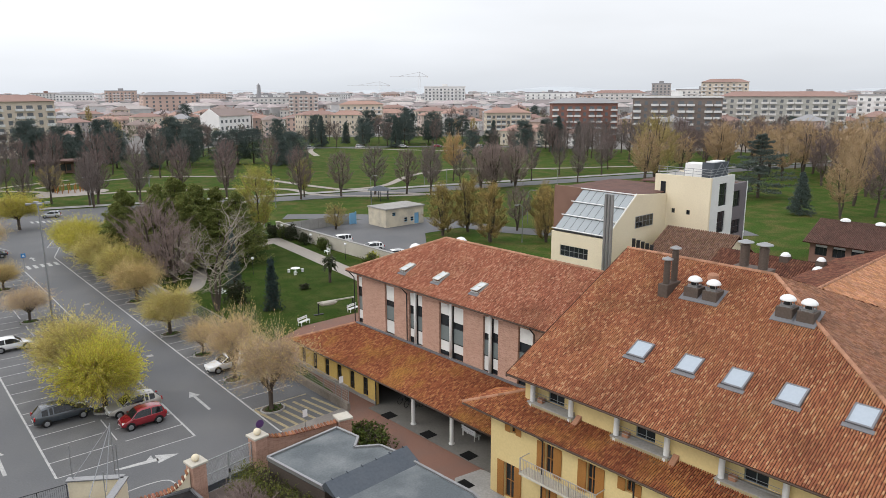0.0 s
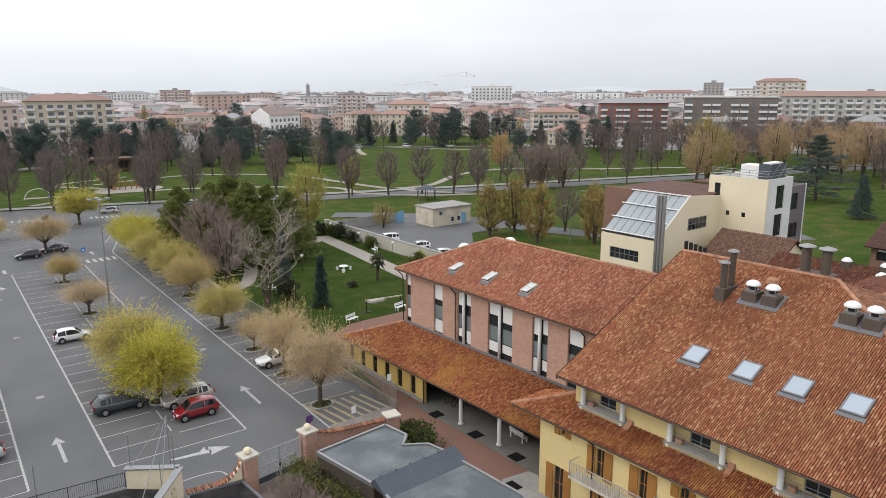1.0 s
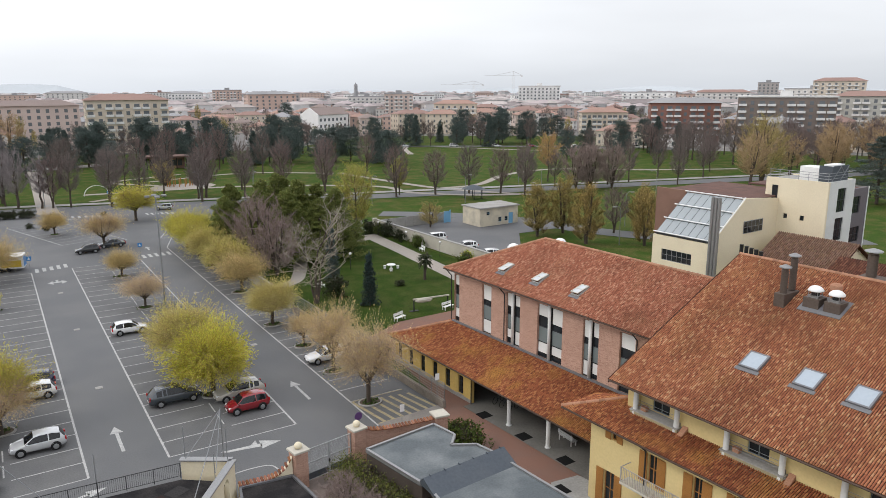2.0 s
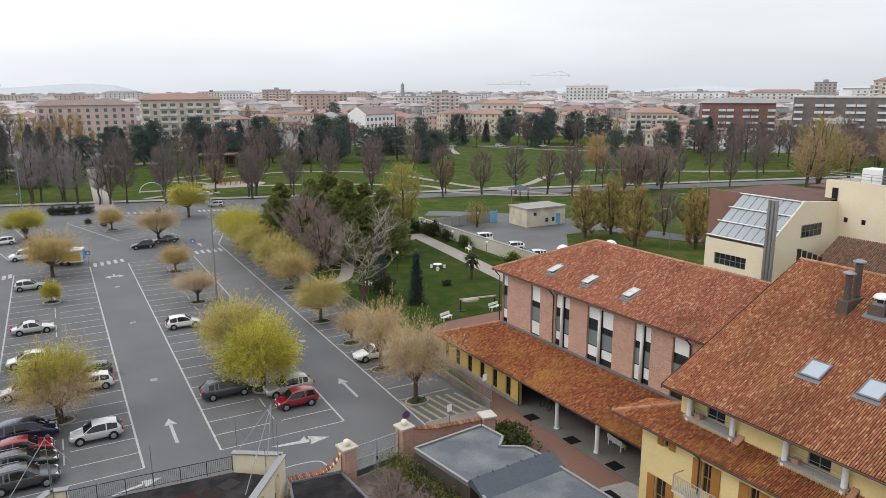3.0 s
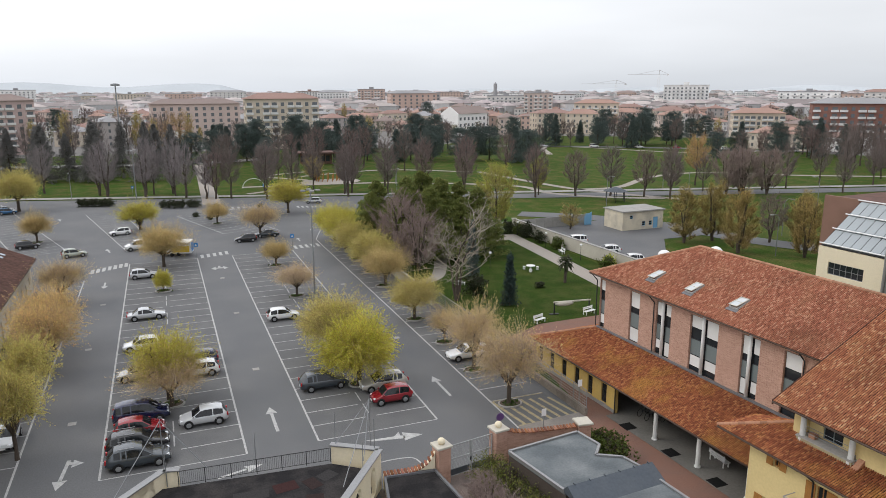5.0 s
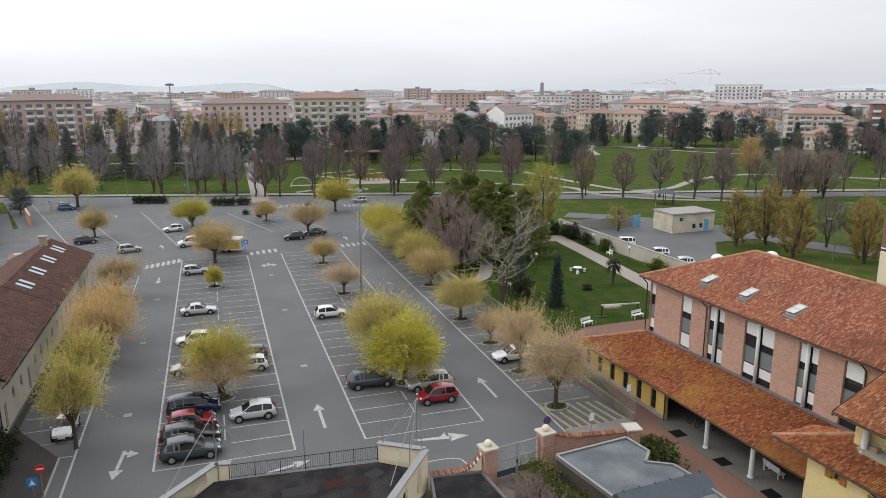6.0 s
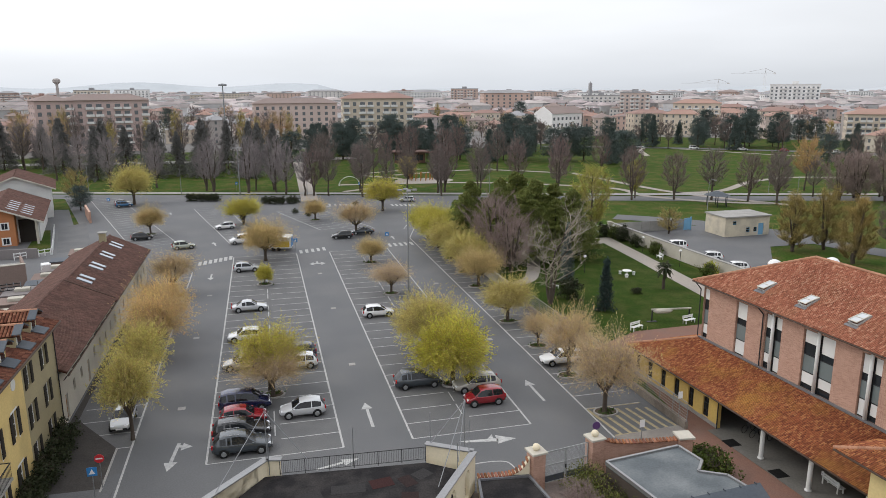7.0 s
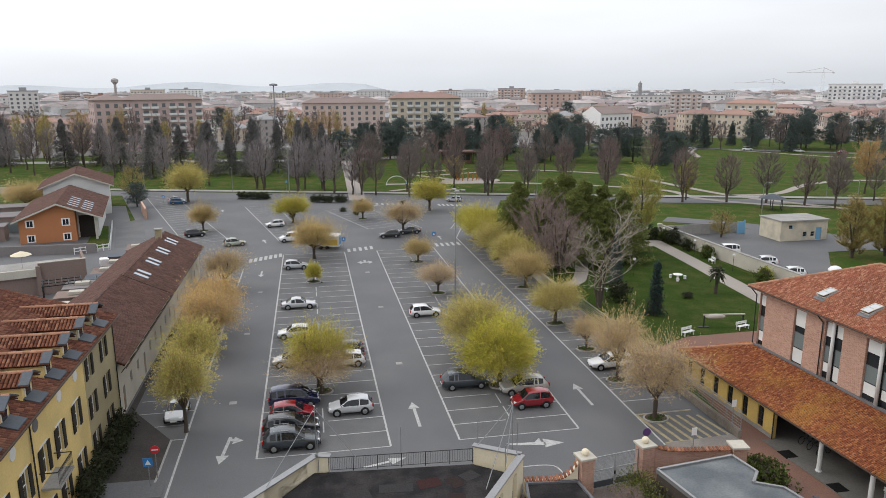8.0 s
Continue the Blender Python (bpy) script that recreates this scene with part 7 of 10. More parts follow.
for x, y, w, d, h, rm in ((-30.6, 95.6, 4.2, 3.6, 2.9, 0), (-30.2, 91.6, 4.6, 3.0, 2.8, 1), (-30.4, 87.2, 4.0, 3.4, 2.6, 0), (-30.4, 82.4, 4.2, 3.0, 2.8, 1), (-29.6, 99.4, 3.4, 2.6, 2.9, 2), (-29.8, 103.6, 3.6, 3.4, 2.7, 1), (-29.8, 108.6, 3.8, 3.8, 2.6, 0), (-29.8, 113.0, 3.8, 2.6, 2.8, 2), (-29.0, 118.6, 3.0, 4.4, 2.7, 1)):
    s = thing("yard_shed", pose(x, y, 0, 0, 0, 8), ("low brown yard shed with flat felt roof", "low reddish yard shed with rooflight box", "low dark yard shed with sheet metal roof")[rm], "shed", "yard sheds")
    part("wall", Geo().box(-w / 2, -d / 2, 0, w / 2, d / 2, h), M_YARD, s)
    part("roof", Geo().box(-w / 2 - 0.15, -d / 2 - 0.15, h, w / 2 + 0.15, d / 2 + 0.15, h + 0.12), (M_GREYWALL, M_YARD, M_SLATE_DK)[rm], s)
    if rm < 2:
        part("skylight", Geo().box(-0.9, -0.6, h + 0.12, 0.8, 0.5, h + 0.5), M_OFFWHITE, s, "pale rooflight box", bevel=0.03)
        part("pipe", Geo().tube((w * 0.35, d * 0.3, h), (w * 0.35, d * 0.3, h + 0.9), 0.07, 0.07, 8), M_GALV, s)
pergola = thing("pergola", pose(-33.4, 96.5, 0, 0, 0, 18), "dark metal pergola frame over a terrace", "pergola")
for x in (-2.2, 2.2):
    for y in (-1.6, 1.6):
        part("post", Geo().box(x - 0.06, y - 0.06, 0, x + 0.06, y + 0.06, 3.3), M_DKMETAL, pergola)
for k in range(7):
    part("rafter", Geo().box(-2.2 + k * 0.733 - 0.04, -1.8, 3.3, -2.2 + k * 0.733 + 0.04, 1.8, 3.42), M_DKMETAL, pergola)
for y in (-1.6, 0, 1.6):
    part("beam", Geo().box(-2.3, y - 0.05, 3.18, 2.3, y + 0.05, 3.298), M_DKMETAL, pergola)
tarp = thing("covered_trailer", pose(-32.6, 117.5, 0, 0, 0, 15), "trailer under a white tarpaulin in the yard", "trailer")
part("body", Geo().box(-1.9, -0.8, 0.4, 1.9, 0.8, 1.5), M_WHITE_MET, tarp, bevel=0.12)
for sx in (-0.9, 0.9):
    part("wheel", Geo().tube((sx, -0.85, 0.3), (sx, 0.85, 0.3), 0.3, 0.3, 12), M_TYRE, tarp)
bin_ = thing("yellow_skip", pose(-31.6, 113.6, 0), "small yellow waste skip among the sheds", "skip")
part("bin", Geo().prism([(-0.9, -0.6, 1.3), (0.9, -0.6, 1.3), (0.7, -0.6, 0.1), (-0.7, -0.6, 0.1)], (0, 1.2, 0)), gloss("skip_yellow", (0.6, 0.38, 0.03), 0.5), bin_)


def gable_house(name, x, y, rot, w, ln, h, rise, wall_mat, roof_mat, label, over=0.8, skylights=0, cols=2, rows=1, recess=0.0, wx=None):
    """A gabled house: local x across, y along the ridge, its near gable at y = 0."""
    s = thing(name, pose(x, y, 0, 0, 0, rot), label, "house")
    sl = rise / (w / 2)
    part("wall", Geo().prism([(-w / 2, 3.0, 0), (w / 2, 3.0, 0), (w / 2, 3.0, h), (0, 3.0, h + rise), (-w / 2, 3.0, h)], (0, ln - 3.0, 0)), M_WHITE if recess else wall_mat, s)
    xr = w / 2 - recess
    front = [(-w / 2, 0, 0), (xr, 0, 0), (xr, 0, h + rise * (1 - xr / (w / 2))), (0, 0, h + rise), (-w / 2, 0, h)]
    part("wall", Geo().prism(front, (0, 2.998, 0)), wall_mat, s)
    if recess:
        part("post", Geo().box(w / 2 - 0.5, 0.1, 0, w / 2 - 0.1, 0.5, h), M_OFFWHITE, s)
        # dark panel paints the shade at the back of the recess
        part("recess_shade_panel", Geo().box(xr + 0.3, 2.9, 0, w / 2 - 0.6, 2.99, h - 0.2), M_WOOD_DK, s, "dark panel standing in for the shade of the porch recess")
    e = w / 2 + over
    for sg in (-1, 1):
        pts = [(sg * e, -over, h - over * sl + 0.12), (sg * e, ln + over, h - over * sl + 0.12), (0, ln + over, h + rise + 0.12), (0, -over, h + rise + 0.12)]
        if sg < 0:
            pts = [pts[1], pts[0], pts[3], pts[2]]
        roof_face(pts, roof_mat, s, int(abs(x) * 7) + sg, w=0.3, pitch=0.5, bed=0.1)
        part("verge_board", Geo().prism([(sg * e, -over - 0.06, pts[0][2] - 0.22), (0, -over - 0.06, h + rise - 0.1), (0, -over - 0.06, h + rise + 0.2), (sg * e, -over - 0.06, pts[0][2] + 0.08)], (0, 0.055, 0)), M_OFFWHITE, s, "pale verge board")
        if skylights and sg > 0:
            m = slope_frame(pts[0], Vector(pts[1]) - Vector(pts[0]), Vector(pts[3]) - Vector(pts[0]))
            for k in range(skylights):
                part("skylight", tf(Geo().box(3 + 2.4 * (k // 2), 2.2 + 2.4 * (k % 2), 0.05, 3.6 + 2.4 * (k // 2), 4.0 + 2.4 * (k % 2), 0.14), m), M_GLASS_SKY, s)
    for r in range(rows):
        for c in range(cols):
            cx = wx[c] if wx else -w / 2 + w * (c + 0.5) / cols
            wd = part("window", Geo().box(cx - 0.7, -0.06, 0.2 + 2.7 * r, cx + 0.7, -0.003, 1.6 + 2.7 * r), M_WHITE_MET, s)
            part("pane", Geo().box(cx - 0.46, -0.08, 0.4 + 2.7 * r, cx + 0.46, -0.062, 1.42 + 2.7 * r), M_GLASS, wd)
            part("glazing_bar", Geo().box(cx - 0.03, -0.095, 0.4 + 2.7 * r, cx + 0.03, -0.082, 1.42 + 2.7 * r), M_WHITE_MET, wd)
    return s


gable_house("orange_house", -47.0, 139.4, 11.6, 12.8, 26, 4.4, 2.6, M_ORANGE, M_TILE_DARK, "orange plastered house with white window frames, brown roof", 1.0, 10, 2, 2, 3.6, (-4.6, 1.2))
gable_house("white_house", -52.0, 168.5, 14, 13.0, 16, 6.6, 2.6, M_WHITE, M_TILE_DARK, "white rendered house behind the orange one", 1.0, 0, 2, 0)
for x, y, rot, w, d, h in ((-66, 152, 12, 20, 6, 3.0), (-72, 165, 12, 24, 5, 2.8), (-62, 143, 12, 9, 4, 2.6)):
    s = thing("garage_row", pose(x, y, 0, 0, 0, rot), "low brown garage row with flat roof", "garage", "garage rows")
    part("wall", Geo().box(-w / 2, -d / 2, 0, w / 2, d / 2, h), M_YARD, s)
    part("roof", Geo().box(-w / 2 - 0.2, -d / 2 - 0.2, h, w / 2 + 0.2, d / 2 + 0.2, h + 0.18), M_GREYWALL, s)
    for k in range(int(w / 3.2)):
        part("garage_door", Geo().box(-w / 2 + 0.4 + k * 3.1, -d / 2 - 0.04, 0.05, -w / 2 + 2.9 + k * 3.1, -d / 2 - 0.005, 2.2), M_PANEL_GREY, s)
structure("yard_wall", Geo().box(-80, 128.5, 0, -38, 128.9, 1.6), M_GREYWALL, "grey wall round the backyards", "wall")
structure("brick_wall", tf(Geo().box(0, 0, 0, 0.4, 11, 2.4), pose(-36.5, 160, 0, 0, 0, 16)), M_BRICK, "reddish wall at the corner of the lane", "wall")
structure("yard_pad", sheet([(-35.8, 131.2), (-30.6, 133), (-37.4, 161), (-41.4, 156)], 0.012), M_ASPHALT_BAY, "dark asphalt pad between yard fences", "yard")
structure("yard_lawn", sheet([(-41, 131), (-37.2, 133), (-42.4, 154), (-44.5, 154)], 0.015), M_GRASS, "narrow grass strip beside the orange house", "lawn")
fn = thing("white_fence", pose(-36.3, 130.6, 0, 0, 0, 102.8), "low white picket fence along a yard", "fence")
for k in range(26):
    part("post", Geo().box(k * 0.95 - 0.06, -0.06, 0, k * 0.95 + 0.06, 0.06, 1.2), M_WHITE_MET, fn)
part("rail", Geo().box(0, -0.03, 0.95, 23.8, 0.03, 1.1), M_WHITE_MET, fn)
part("rail", Geo().box(0, -0.03, 0.45, 23.8, 0.03, 0.58), M_WHITE_MET, fn)
fn2 = thing("white_fence", pose(-41.2, 127.6, 0, 0, 0, 31), "low white picket fence along a yard", "fence")
for k in range(7):
    part("post", Geo().box(k * 0.92 - 0.06, -0.06, 0, k * 0.92 + 0.06, 0.06, 1.2), M_WHITE_MET, fn2)
part("rail", Geo().box(0, -0.03, 0.95, 5.6, 0.03, 1.1), M_WHITE_MET, fn2)
part("rail", Geo().box(0, -0.03, 0.45, 5.6, 0.03, 0.58), M_WHITE_MET, fn2)
car("van", WHITE_C, -31.0, 124.0, 100, "white van parked in a backyard")

# ---------------- chimneys and vents on the main roof ----------------
RZ = lambda u: MZ + S * (u - ME)
M_FLUE = mat("brown_flue", (0.12, 0.095, 0.08), 0.6, 0.15, 1.0, 0.1, metal=0.3)


def flue(parent, u, v, z0, z1, r=0.26):
    f = part("flue", Geo().lathe([(r, z0), (r, z1 - 0.35), (r * 1.08, z1 - 0.34), (r * 1.08, z1 - 0.28), (r * 0.9, z1 - 0.27), (r * 0.9, z1 - 0.1)], u, v, 16), M_FLUE, parent, smooth=False)
    part("cap", Geo().lathe([(r * 1.75, z1 - 0.08), (r * 1.7, z1 - 0.02), (r * 0.3, z1 + 0.12)], u, v, 16), M_ZINC, f, "round metal rain cap")


def stack(flues, box, label):
    c = thing("chimney_stack", BF, label, "chimney", "chimney stacks")
    part("base", Geo().box(*box), M_FLUE, c, bevel=0.03)
    part("flashing", Geo().box(box[0] - 0.2, box[1] - 0.2, box[2] - 0.02, box[3] + 0.2, box[4] + 0.2, box[2] + 0.05), M_LEAD, c)
    for f in flues:
        flue(c, *f)


stack([(7.75, -17.55, 14.0, 15.9, 0.22), (8.75, -17.55, 14.2, 16.5, 0.22)], (7.3, -17.9, 13.0, 9.1, -17.2, 14.15), "pair of brown metal flues on a brick base")
stack([(12.3, -20.7, 14.8, 16.9, 0.31), (12.3, -22.0, 14.8, 16.9, 0.31)], (11.7, -22.6, 14.4, 12.9, -20.1, 15.2), "pair of thick dark flues at the ridge")


def dome_vent(u, v):
    d = thing("dome_vent", BF, "grey roof vent box under a white dome", "roof vent", "dome vents")
    z = RZ(u)
    part("base", Geo().box(u - 0.5, v - 0.5, z - 0.5, u + 0.5, v + 0.5, z + 0.55), M_FLUE, d, bevel=0.02)
    part("collar", Geo().box(u - 0.33, v - 0.33, z + 0.55, u + 0.33, v + 0.33, z + 0.68), M_ZINC, d)
    for sx in (-0.28, 0.28):
        for sy in (-0.28, 0.28):
            part("leg", Geo().tube((u + sx, v + sy, z + 0.68), (u + sx, v + sy, z + 0.98), 0.03, 0.03, 5), M_ZINC, d)
    part("grille", Geo().lathe([(0.24, z + 0.68), (0.24, z + 0.95)], u, v, 12), M_DKMETAL, d)
    prof = [(0.47, z + 0.95), (0.47, z + 1.0), (0.42, z + 1.1), (0.31, z + 1.2), (0.17, z + 1.26), (0.02, z + 1.28)]
    part("dome", Geo().lathe(prof, u, v, 18), M_WHITE_MET, d, "white dome cap", smooth=True)
    part("flashing", Geo().prism([(u - 0.8, v - 0.68, RZ(u - 0.8) + 0.11), (u + 0.75, v - 0.68, RZ(u + 0.75) + 0.11), (u + 0.75, v + 0.68, RZ(u + 0.75) + 0.11), (u - 0.8, v + 0.68, RZ(u - 0.8) + 0.11)], (0, 0, 0.04)), M_LEAD, d)


for u, v in ((8.25, -19.35), (8.25, -20.65), (8.25, -25.35), (8.25, -26.6)):
    dome_vent(u, v)
v_ = thing("clay_cowl", BF, "round red clay cowl on the roof", "roof vent")
part("cowl", Geo().lathe([(0.2, 14.0), (0.2, 14.7), (0.36, 14.75), (0.36, 15.05), (0.2, 15.15)], 9.0, -20.2, 14), M_RIDGE, v_)

# ---------------- roofs beyond the ridge ----------------
cross = thing("residence_cross_wing", BF, "cross wing with weathered clay-tile roof", "building")
part("wall", Geo().box(17, -36, 0, 44, -16.5, 5.9), M_YELLOW, cross)
roof_face([(17.0, -37, 6.0), (45.0, -37, 6.0), (45.0, -22.0, 11.7), (17.0, -22.0, 11.7)], M_TILE_PALE, cross, 71)
roof_face([(45.0, -16, 9.4), (17.0, -16, 9.4), (17.0, -22.0, 11.7), (45.0, -22.0, 11.7)], M_TILE_RED, cross, 72)
ridge_line((17.0, -22.0, 11.72), (45.0, -22.0, 11.72), cross)
back = thing("rear_wing", BF, "low rear wing under a dark red tiled roof", "building")
part("wall", Geo().box(32.5, -24, 0, 45, -6.6, 6.6), M_YELLOW, back)
roof_face([(31.8, -6.2, 6.6), (31.8, -24, 6.6), (39.1, -24, 10.0), (39.1, -6.2, 10.0)], M_TILE_RED, back, 73)
roof_face([(46, -24, 6.6), (46, -6.2, 6.6), (39.1, -6.2, 10.0), (39.1, -24, 10.0)], M_TILE_RED, back, 74)
for u, v, s in ((38.7, -13.2, 0.45), (37.4, -16.9, 0.5), (38.8, -16.6, 0.4)):
    d = thing("small_roof_vent", BF, "small roof vent with white cap", "roof vent", "small roof vents")
    z = 6.6 + 0.466 * (u - 31.8)
    part("base", Geo().box(u - s, v - s, z - 0.4, u + s, v + s, z + 0.5), M_FLUE, d)
    part("cap", Geo().lathe([(s * 1.1, z + 0.5), (s * 1.0, z + 0.65), (s * 0.5, z + 0.85), (0.02, z + 0.9)], u, v, 14), M_WHITE_MET, d)
M_TILE_BROWN = mat("brown_roof_tiles", (0.2, 0.12, 0.085), 0.85, 0.2, 2.0, 0.3, island=0.25, hue=0.01)
for u, v, z in ((10.8, 12.2, 10.8), (14.0, 8.9, 11.5)):
    d = thing("wing_dome_vent", BF, "white domed vent behind the wing's ridge", "roof vent", "wing dome vents")
    part("base", Geo().box(u - 0.45, v - 0.45, z - 0.4, u + 0.45, v + 0.45, z + 0.5), M_FLUE, d)
    part("dome", Geo().lathe([(0.62, z + 0.5), (0.6, z + 0.62), (0.42, z + 0.85), (0.2, z + 0.95), (0.02, z + 0.97)], u, v, 16), M_WHITE_MET, d, "white dome cap", smooth=True)
gar = thing("annex_house", BF, "small annex with brown tiled roof and white gable", "building")
part("wall", Geo().prism([(42.4, -4.4, 0), (50, -4.4, 0), (50, -4.4, 7.6), (46.2, -4.4, 9.8), (42.4, -4.4, 7.6)], (0, 8.6, 0)), M_CREAM, gar)
roof_face([(41.6, 4.5, 7.35), (41.6, -4.9, 7.35), (46.2, -4.9, 10.0), (46.2, 4.5, 10.0)], M_TILE_BROWN, gar, 75)
roof_face([(50.6, -4.9, 7.35), (50.6, 4.5, 7.35), (46.2, 4.5, 10.0), (46.2, -4.9, 10.0)], M_TILE_BROWN, gar, 76)
for k in range(5):
    part("flue", Geo().lathe([(0.22, 6.0), (0.22, 9.4 - 0.12 * k), (0.26, 9.45 - 0.12 * k)], 38.5 + 0.1 * k, 4.4 - 0.55 * k, 10), M_DKMETAL, gar)

# ---------------- the cream modern building ----------------
M_GLASS_ROOF = gloss("greenish_roof_glass", (0.3, 0.33, 0.34), 0.12)
cb = thing("cream_modern_building", BF, "cream modern building with a sloping glass roof and tower", "building")
CU, CV0, CV1 = 36.0, 6.6, 14.9
FC = facade_frame((CU, CV1), (0, -1))
part("wall", wall_with_holes((CU, CV1), (0, -1), CV1 - CV0, 0, 9.3, [(1.4, 5.7, 6.3, 7.7)]), M_CREAM, cb)
wd = window(cb, FC, 1.4, 5.7, 6.3, 7.7, 0.12, M_GALV, 5, 1)
part("wall", wall_with_holes((CU + 0.352, CV0), (1, 0), 12.85, 0, 9.3, []), M_CREAM, cb)
part("wall", Geo().prism([(CU + 0.352, CV0, 9.302), (49.2, CV0, 9.302), (49.2, CV0, 13.6), (42.2, CV0, 14.15), (CU + 0.352, CV0, 9.7)], (0, 0.35, 0)), M_CREAM, cb)
window(cb, facade_frame((CU + 0.352, CV0 - 0.2), (1, 0)), 5.7, 9.7, 9.9, 11.4, 0.12, M_GALV, 4, 1)
part("wall", Geo().box(CU + 0.352, CV1 - 0.35, 0, 49.2, CV1, 9.3), M_CREAM, cb)
part("roof", Geo().prism([(42.4, CV0 + 0.36, 13.75), (55.5, CV0 + 0.36, 13.75), (55.5, CV0 + 0.36, 13.9), (42.4, CV0 + 0.36, 13.9)], (0, 12.2, 0)), M_TILE_DARK, cb)
part("wall", Geo().box(42.0, CV1 + 0.002, 0, 42.38, CV1 + 4.5, 14.2), M_BRICK_DARK, cb, "brown clapboard end wall")
glass_m = slope_frame((CU + 0.1, CV1 - 0.2, 9.45), (0, -1, 0), (6.0, 0, 4.6))
part("glass_roof_bed", tf(Geo().box(0, 0, -0.12, 8.0, 7.5, 0.0), glass_m), M_DKMETAL, cb)
for r in range(3):
    for c in range(7):
        part("pane", tf(Geo().box(0.1 + c * 1.12, 0.15 + r * 2.45, 0.02, 1.14 + c * 1.12, 2.5 + r * 2.45, 0.05), glass_m), M_GLASS_ROOF, cb)
for r in range(4):
    part("rail", tf(Geo().tube((-0.2, 0.1 + r * 2.45, 0.25), (8.2, 0.1 + r * 2.45, 0.25), 0.07, 0.07, 6), glass_m), M_WHITE_MET, cb)
part("rail", tf(Geo().tube((8.15, 0, 0.25), (8.15, 7.6, 0.25), 0.07, 0.07, 6), glass_m), M_WHITE_MET, cb)
for k in range(3):
    part("duct", Geo().tube((CU - 0.25 + 0.02 * k, CV0 + 0.1 - 0.42 * k, 5), (CU - 0.25 + 0.02 * k, CV0 + 0.1 - 0.42 * k, 14.9), 0.2, 0.2, 10), M_ZINC, cb, "tall galvanised duct")
TU0, TU1, TV0, TV1, TZ2 = 49.2, 55.6, 0.65, 8.4, 16.1
FTW = facade_frame((TU0, TV1), (0, -1))
part("tower_wall", wall_with_holes((TU0, TV1), (0, -1), TV1 - TV0, 0, TZ2, [(2.6, 3.1, 11.2, 11.8), (4.7, 5.2, 11.2, 11.8)]), M_CREAM, cb)
for a in (2.6, 4.7):
    window(cb, FTW, a, a + 0.5, 11.2, 11.8, 0.1, M_DKMETAL, 0, 0)
window(cb, facade_frame((TU0 - 0.2, TV1), (0, -1)), 0.9, 1.6, 13.5, 15.2, 0.1, M_DKMETAL, 0, 0)
FTV = facade_frame((TU0 + 0.352, TV0), (1, 0))
# white in place of cream puts this side's cool shade into the colour
part("tower_wall", wall_with_holes((TU0 + 0.352, TV0), (1, 0), 6.0, 0, TZ2, [(2.0, 4.0, 12.3, 15.2), (2.0, 4.0, 8.8, 11.6)]), M_WHITE, cb, "tower side away from the sun, its cool shade put in as white")
for z0, z1 in ((12.3, 15.2), (8.8, 11.6)):
    window(cb, FTV, 2.0, 4.0, z0, z1, 0.12, M_DKMETAL, 1, 1)
part("tower_wall", Geo().box(TU1 - 0.3, TV0 + 0.352, 0, TU1, TV1, TZ2), M_CREAM, cb)
part("tower_roof", Geo().box(TU0 + 0.352, TV0 + 0.352, TZ2 - 0.4, TU1 - 0.302, TV1, TZ2 - 0.2), M_CONCRETE, cb)
rl = Geo()
for z in (TZ2 + 0.35, TZ2 + 0.7, TZ2 + 1.0):
    rl.tube((TU0 + 0.2, TV0 + 0.2, z), (TU0 + 0.2, TV1 - 0.2, z), 0.035, 0.035, 5).tube((TU0 + 0.2, TV0 + 0.2, z), (TU1, TV0 + 0.2, z), 0.035, 0.035, 5)
for k in range(7):
    rl.tube((TU0 + 0.2, TV0 + 0.2 + k * 1.2, TZ2 - 0.1), (TU0 + 0.2, TV0 + 0.2 + k * 1.2, TZ2 + 1.0), 0.035, 0.035, 5)
part("railing", rl, M_GALV, cb)
hv = thing("air_handler", BF, "white rooftop air handling unit with dark screen", "air conditioner")
part("unit", Geo().box(50.5, 2.6, TZ2 - 0.2, 52.6, 5.0, TZ2 + 1.55), M_WHITE_MET, hv, bevel=0.08)
part("screen", Geo().box(50.2, 0.9, TZ2 - 0.1, 50.3, 2.5, TZ2 + 1.8).box(50.3, 0.9, TZ2 - 0.1, 54.0, 1.0, TZ2 + 1.8), M_SLATE_DK, hv)
part("brace", Geo().tube((50.2, 0.9, TZ2), (52.1, 0.88, TZ2 + 1.7), 0.05, 0.05, 5).tube((52.1, 0.88, TZ2 + 1.7), (54.0, 0.88, TZ2), 0.05, 0.05, 5).tube((52.1, 0.88, TZ2), (54.0, 0.88, TZ2 + 1.7), 0.05, 0.05, 5), M_GALV, hv)
part("unit", Geo().box(51.0, 1.2, TZ2 - 0.2, 53.6, 2.4, TZ2 + 1.9), M_WHITE_MET, hv)
M_MAUVE = mat("mauve_cladding", (0.16, 0.14, 0.15), 0.8, 0.1, 0.8, 0.1)
gb = thing("grey_block", BF, "dark grey clad block behind the cream tower", "building")
FG = facade_frame((TU1 + 0.1, TV0 + 1.5), (1, 0))
part("wall", wall_with_holes((TU1 + 0.1, TV0 + 1.5), (1, 0), 7.0, 0, 14.4, [(2.6, 5.0, 11.2, 13.4), (2.2, 5.6, 7.4, 9.4), (0.3, 1.0, 10.2, 13.0)]), M_MAUVE, gb)
for h in ((2.6, 5.0, 11.2, 13.4), (2.2, 5.6, 7.4, 9.4), (0.3, 1.0, 10.2, 13.0)):
    window(gb, FG, *h, 0.12, M_DKMETAL, 2, 1)
part("wall", Geo().box(TU1 + 6.8, TV0 + 1.9, 0, TU1 + 7.1, TV0 + 14, 14.4), M_GREYWALL, gb)
